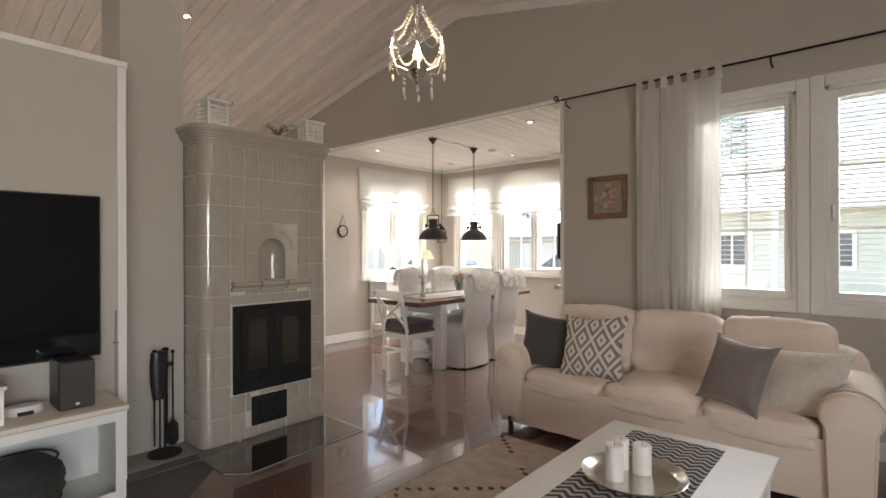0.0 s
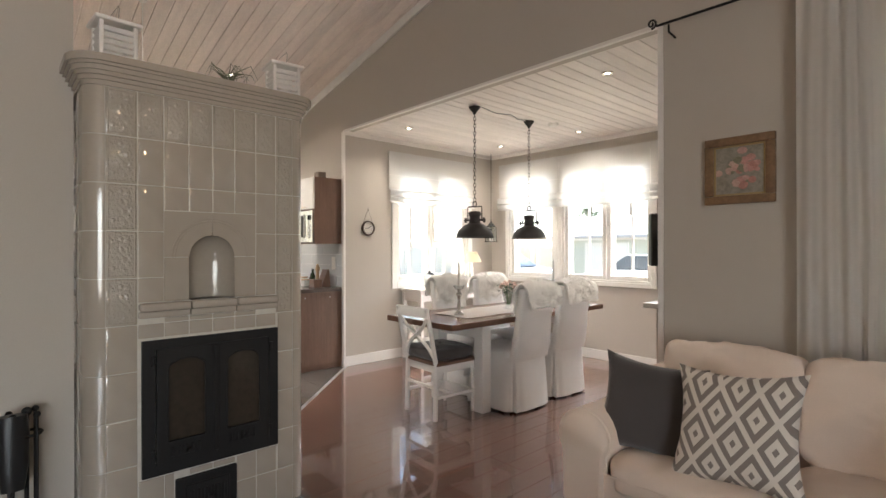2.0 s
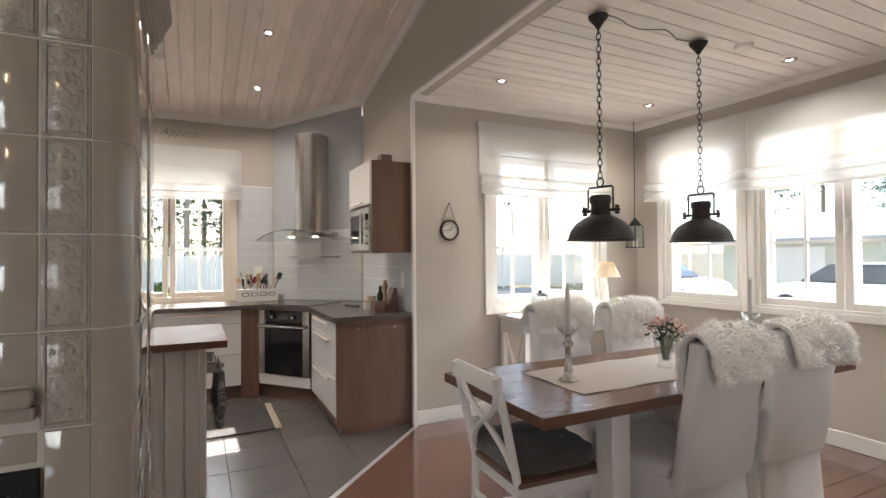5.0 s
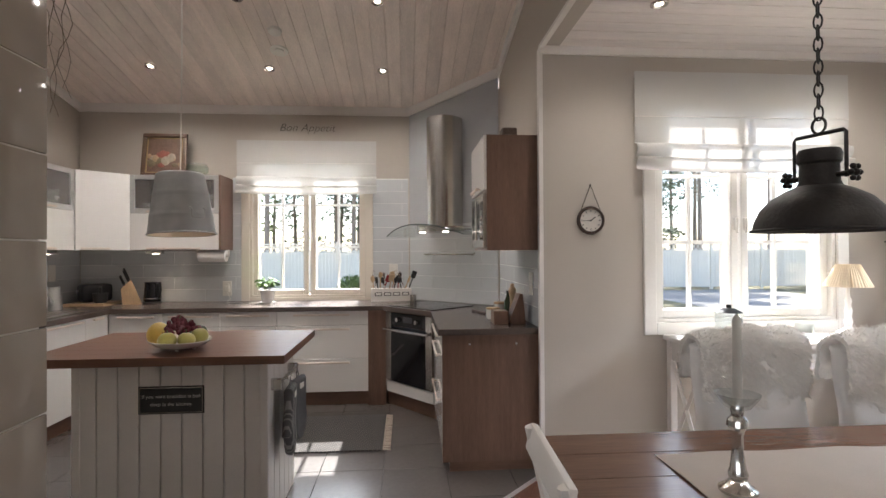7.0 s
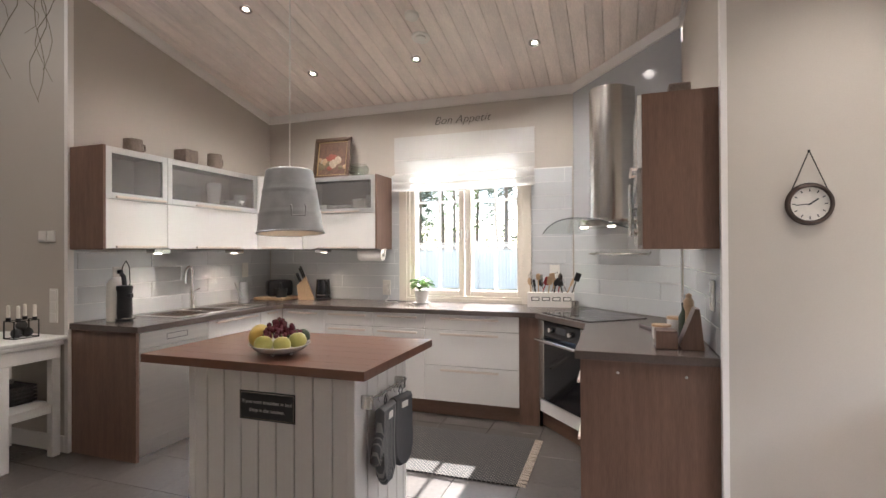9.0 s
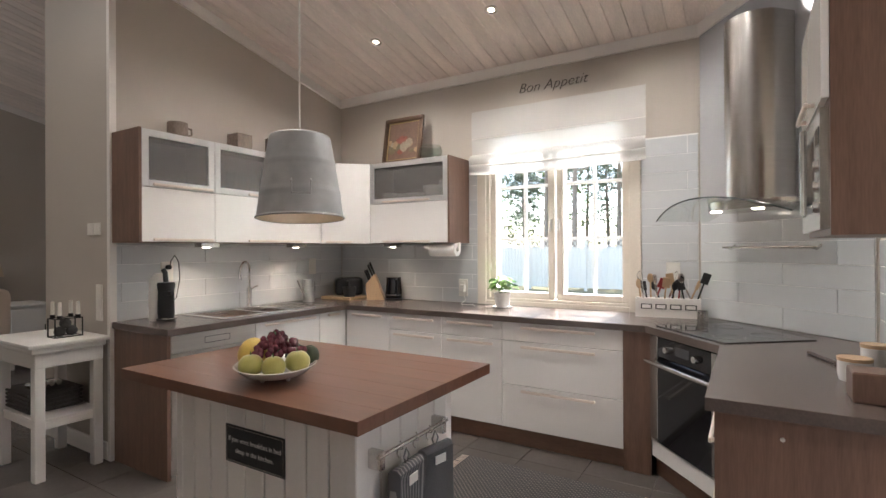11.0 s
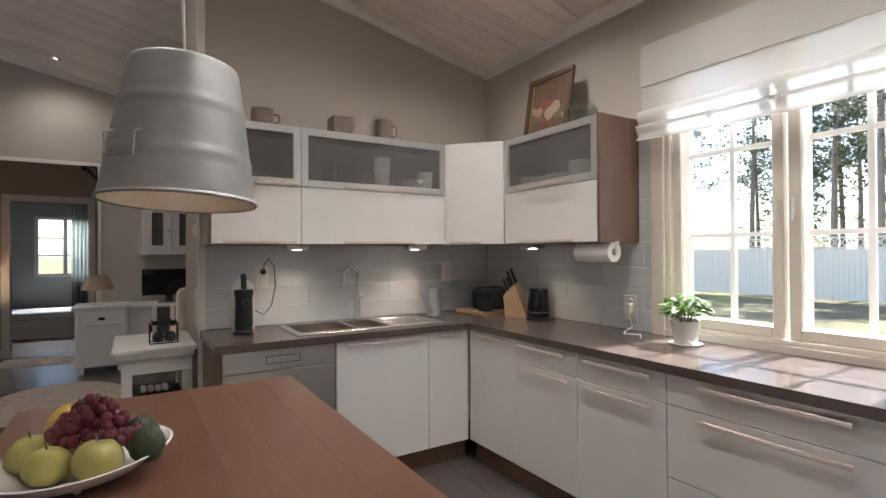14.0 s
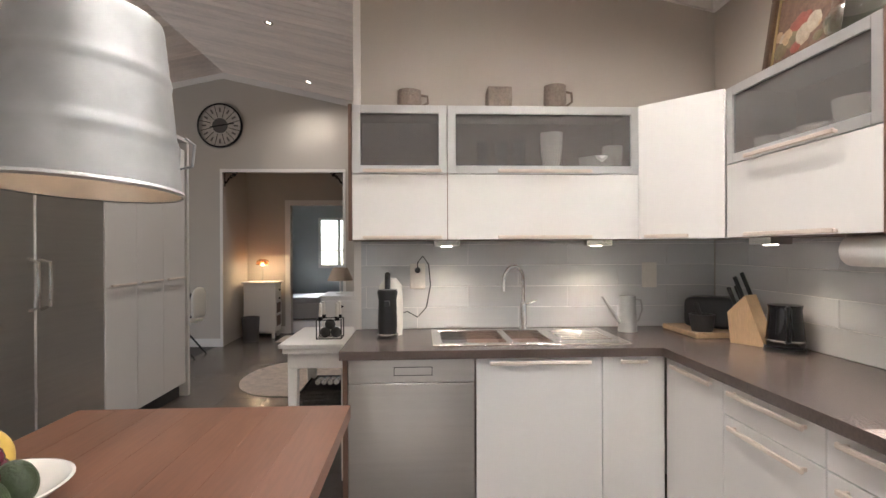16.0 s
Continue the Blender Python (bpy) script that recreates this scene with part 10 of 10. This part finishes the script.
def place_piece(root, name, out, material, rect, bev):
    x0, x1, y0, y1 = rect
    full = len(out) == 4 and all(min(abs(p[0] - x0), abs(p[0] - x1)) < 0.01 and min(abs(p[1] - y0), abs(p[1] - y1)) < 0.01 for p in out)
    key = (name, round(x1 - x0, 3), round(y1 - y0, 3)) if full else None
    if full and key in PLANK_MESH:
        ob = new(name, PLANK_MESH[key])
    else:
        cx, cy = (x0 + x1) / 2, (y0 + y1) / 2
        bm = prism([(p[0] - cx, p[1] - cy) for p in out], "z", -0.012, 0.0)
        if full:
            bmesh.ops.bevel(bm, geom=[e for e in bm.edges if all(v.co.z > -1e-6 for v in e.verts)], offset=bev, segments=1, affect="EDGES")
        me = bpy.data.meshes.new(name)
        bm.to_mesh(me)
        bm.free()
        me.materials.append(material)
        if full:
            PLANK_MESH[key] = me
        ob = new(name, me)
    ob.location = ((x0 + x1) / 2, (y0 + y1) / 2, 0)
    ob.parent = root
    return ob


rng = random.Random(4)
PW, PL = 0.14, 1.2
rest = bmesh.new()
count = 0
x = -5.76
while x < EX:
    y = -4.2 + rng.choice((0, 0.3, 0.6, 0.9))
    while y < DY:
        rect = (x, min(x + PW, EX), y, min(y + PL, DY))
        cx, cy = x + PW / 2, y + PL / 2
        ok = not (x < -3.3 and cy < 1.9) and not (cy > NY + 0.6 and x > -2.05)
        out = lay(wood_floor, rect, True, "plank", FLOOR_WOOD) if ok else None
        if out:
            near = -4.9 < cx < -1.0 and 1.6 < cy < 6.6
            if near and count < 300:
                place_piece(wood_floor, "plank", out, FLOOR_WOOD, rect, 0.0012)
                count += 1
            else:
                prism(out, "z", -0.012, 0.0, rest)
        y += PL
    x += PW
me = part("plank_rest", rest, mat("parquet_rest", (0.115, 0.054, 0.038), 0.27, var=0.3, scale=1.4, fine=16, bump=0.015, stretch=(14, 1.2, 1), island=0.22, coat=1.0), wood_floor, "red-brown parquet planks", smooth=False)
me["kind"] = "stuff"

TS = 0.40
rest = bmesh.new()
count = 0
x = WX
while x < -3.2:
    y = GY - 1.1
    while y < NY:
        rect = (x, min(x + TS, -3.2), y, min(y + TS, NY))
        out = lay(tile_floor, rect, False, "tile", FLOOR_TILE, 0.0015)
        if out:
            if count < 300 and y > -1.2:
                place_piece(tile_floor, "tile", out, FLOOR_TILE, rect, 0.0015)
                count += 1
            else:
                prism(out, "z", -0.012, 0.0, rest)
        y += TS
    x += TS
me = part("tile_rest", rest, mat("floor_tile_rest", (0.13, 0.11, 0.098), 0.27, var=0.12, scale=2, fine=30, bump=0.03, island=0.12), tile_floor, "brown-grey floor tiles", smooth=False)
me["kind"] = "stuff"
structure(part("floor_far", box(-6.2, EX, -8.2, GY - 1.1, -0.012, 0.0), mat("plain_floor", (0.2, 0.15, 0.12), 0.3), smooth=False), "plain brown floor beyond", "floor")
edge = prism([(CX, NY), (CX + 0.02, NY + 0.02), (-3.28, NY + CX + 3.30), (-3.30, NY + CX + 3.28)], "z", -0.004, 0.003)
structure(part("floor_strip", edge, ALU, smooth=False), "thin metal strip between parquet and tiles", "trim")

# glazed wall tiles
TW, TH = 0.60, 0.124


def tile_wall(name, axis, face, out, a0, a1, z0, z1, label, shift=0.0):
    root = thing(name, label, "wall tiles", kind="structure")
    d0, d1 = sorted((face, face + out * 0.006))
    bed = box(d0, d1, a0, a1, z0, z1) if axis == "y" else box(a0, a1, d0, d1, z0, z1)
    part("grout", bed, TILE_GROUT, root, smooth=False)
    meshes = {}
    row, z = 0, z0
    while z < z1 - 0.01:
        zt = min(z + TH, z1)
        a = a0 - (TW / 2 if row % 2 else 0) - shift
        while a < a1 - 0.005:
            p, q = max(a, a0), min(a + TW, a1)
            if q - p > 0.02:
                key = (round(q - p, 3), round(zt - z, 3))
                if key not in meshes:
                    w, h = q - p - 0.003, zt - z - 0.003
                    t0, t1 = sorted((0.0, out * 0.010))
                    bm = box(t0, t1, -w / 2, w / 2, -h / 2, h / 2, 0.0016) if axis == "y" else box(-w / 2, w / 2, t0, t1, -h / 2, h / 2, 0.0016)
                    me = bpy.data.meshes.new("tile")
                    bm.to_mesh(me)
                    bm.free()
                    me.materials.append(TILE)
                    meshes[key] = me
                ob = new("tile", meshes[key])
                ob.location = (face, (p + q) / 2, (z + zt) / 2) if axis == "y" else ((p + q) / 2, face, (z + zt) / 2)
                ob.parent = root
            a += TW
        z = zt
        row += 1
    return root


tile_wall("tiles_sink_wall", "x", SY, 1, WX + 0.011, BX - 0.015, TOPZ + 0.001, 1.415, "pale grey glazed tiles behind the sink")
tile_wall("tiles_window_wall_a", "y", WX, 1, SY + 0.011, 1.688, TOPZ + 0.001, 1.415, "pale grey glazed tiles beside the window")
tile_wall("tiles_window_wall_c", "y", WX, 1, 1.604, 1.688, 1.415, 2.15, "narrow strip of glazed tiles beside the window")
tile_wall("tiles_window_wall_b", "y", WX, 1, 3.012, 3.378, TOPZ + 0.001, 2.15, "pale grey glazed tiles beside the cooker hood")
tile_wall("tiles_north_wall", "x", NY, -1, -7.10, CX - 0.032, TOPZ + 0.001, 1.394, "pale grey glazed tiles beside the dining bay")
cl = (Vector((-7.12, NY)) - Vector((WX, 3.39))).length
tc = tile_wall("tiles_corner_wall", "x", 0.0, -1, 0.01, cl - 0.02, TOPZ + 0.001, 1.66, "pale grey glazed tiles behind the hob")
tc.matrix_basis = pose(WX, 3.39, 0, 0, 0, math.degrees(math.atan2(NY - 3.39, -7.12 - WX)))
gp = thing("glass_wall_panel", "glossy grey panel on the corner wall up to the ceiling", "wall panel", at=(WX, 3.39, 0), turn=math.degrees(math.atan2(NY - 3.39, -7.12 - WX)), kind="structure")
part("sheet", prism([(0.008, 1.662), (cl - 0.012, 1.662), (cl - 0.012, roof(-7.12) - 0.07), (0.008, roof(WX) - 0.07)], "y", -0.008, -0.001), GLASS_PANEL, gp, smooth=False)
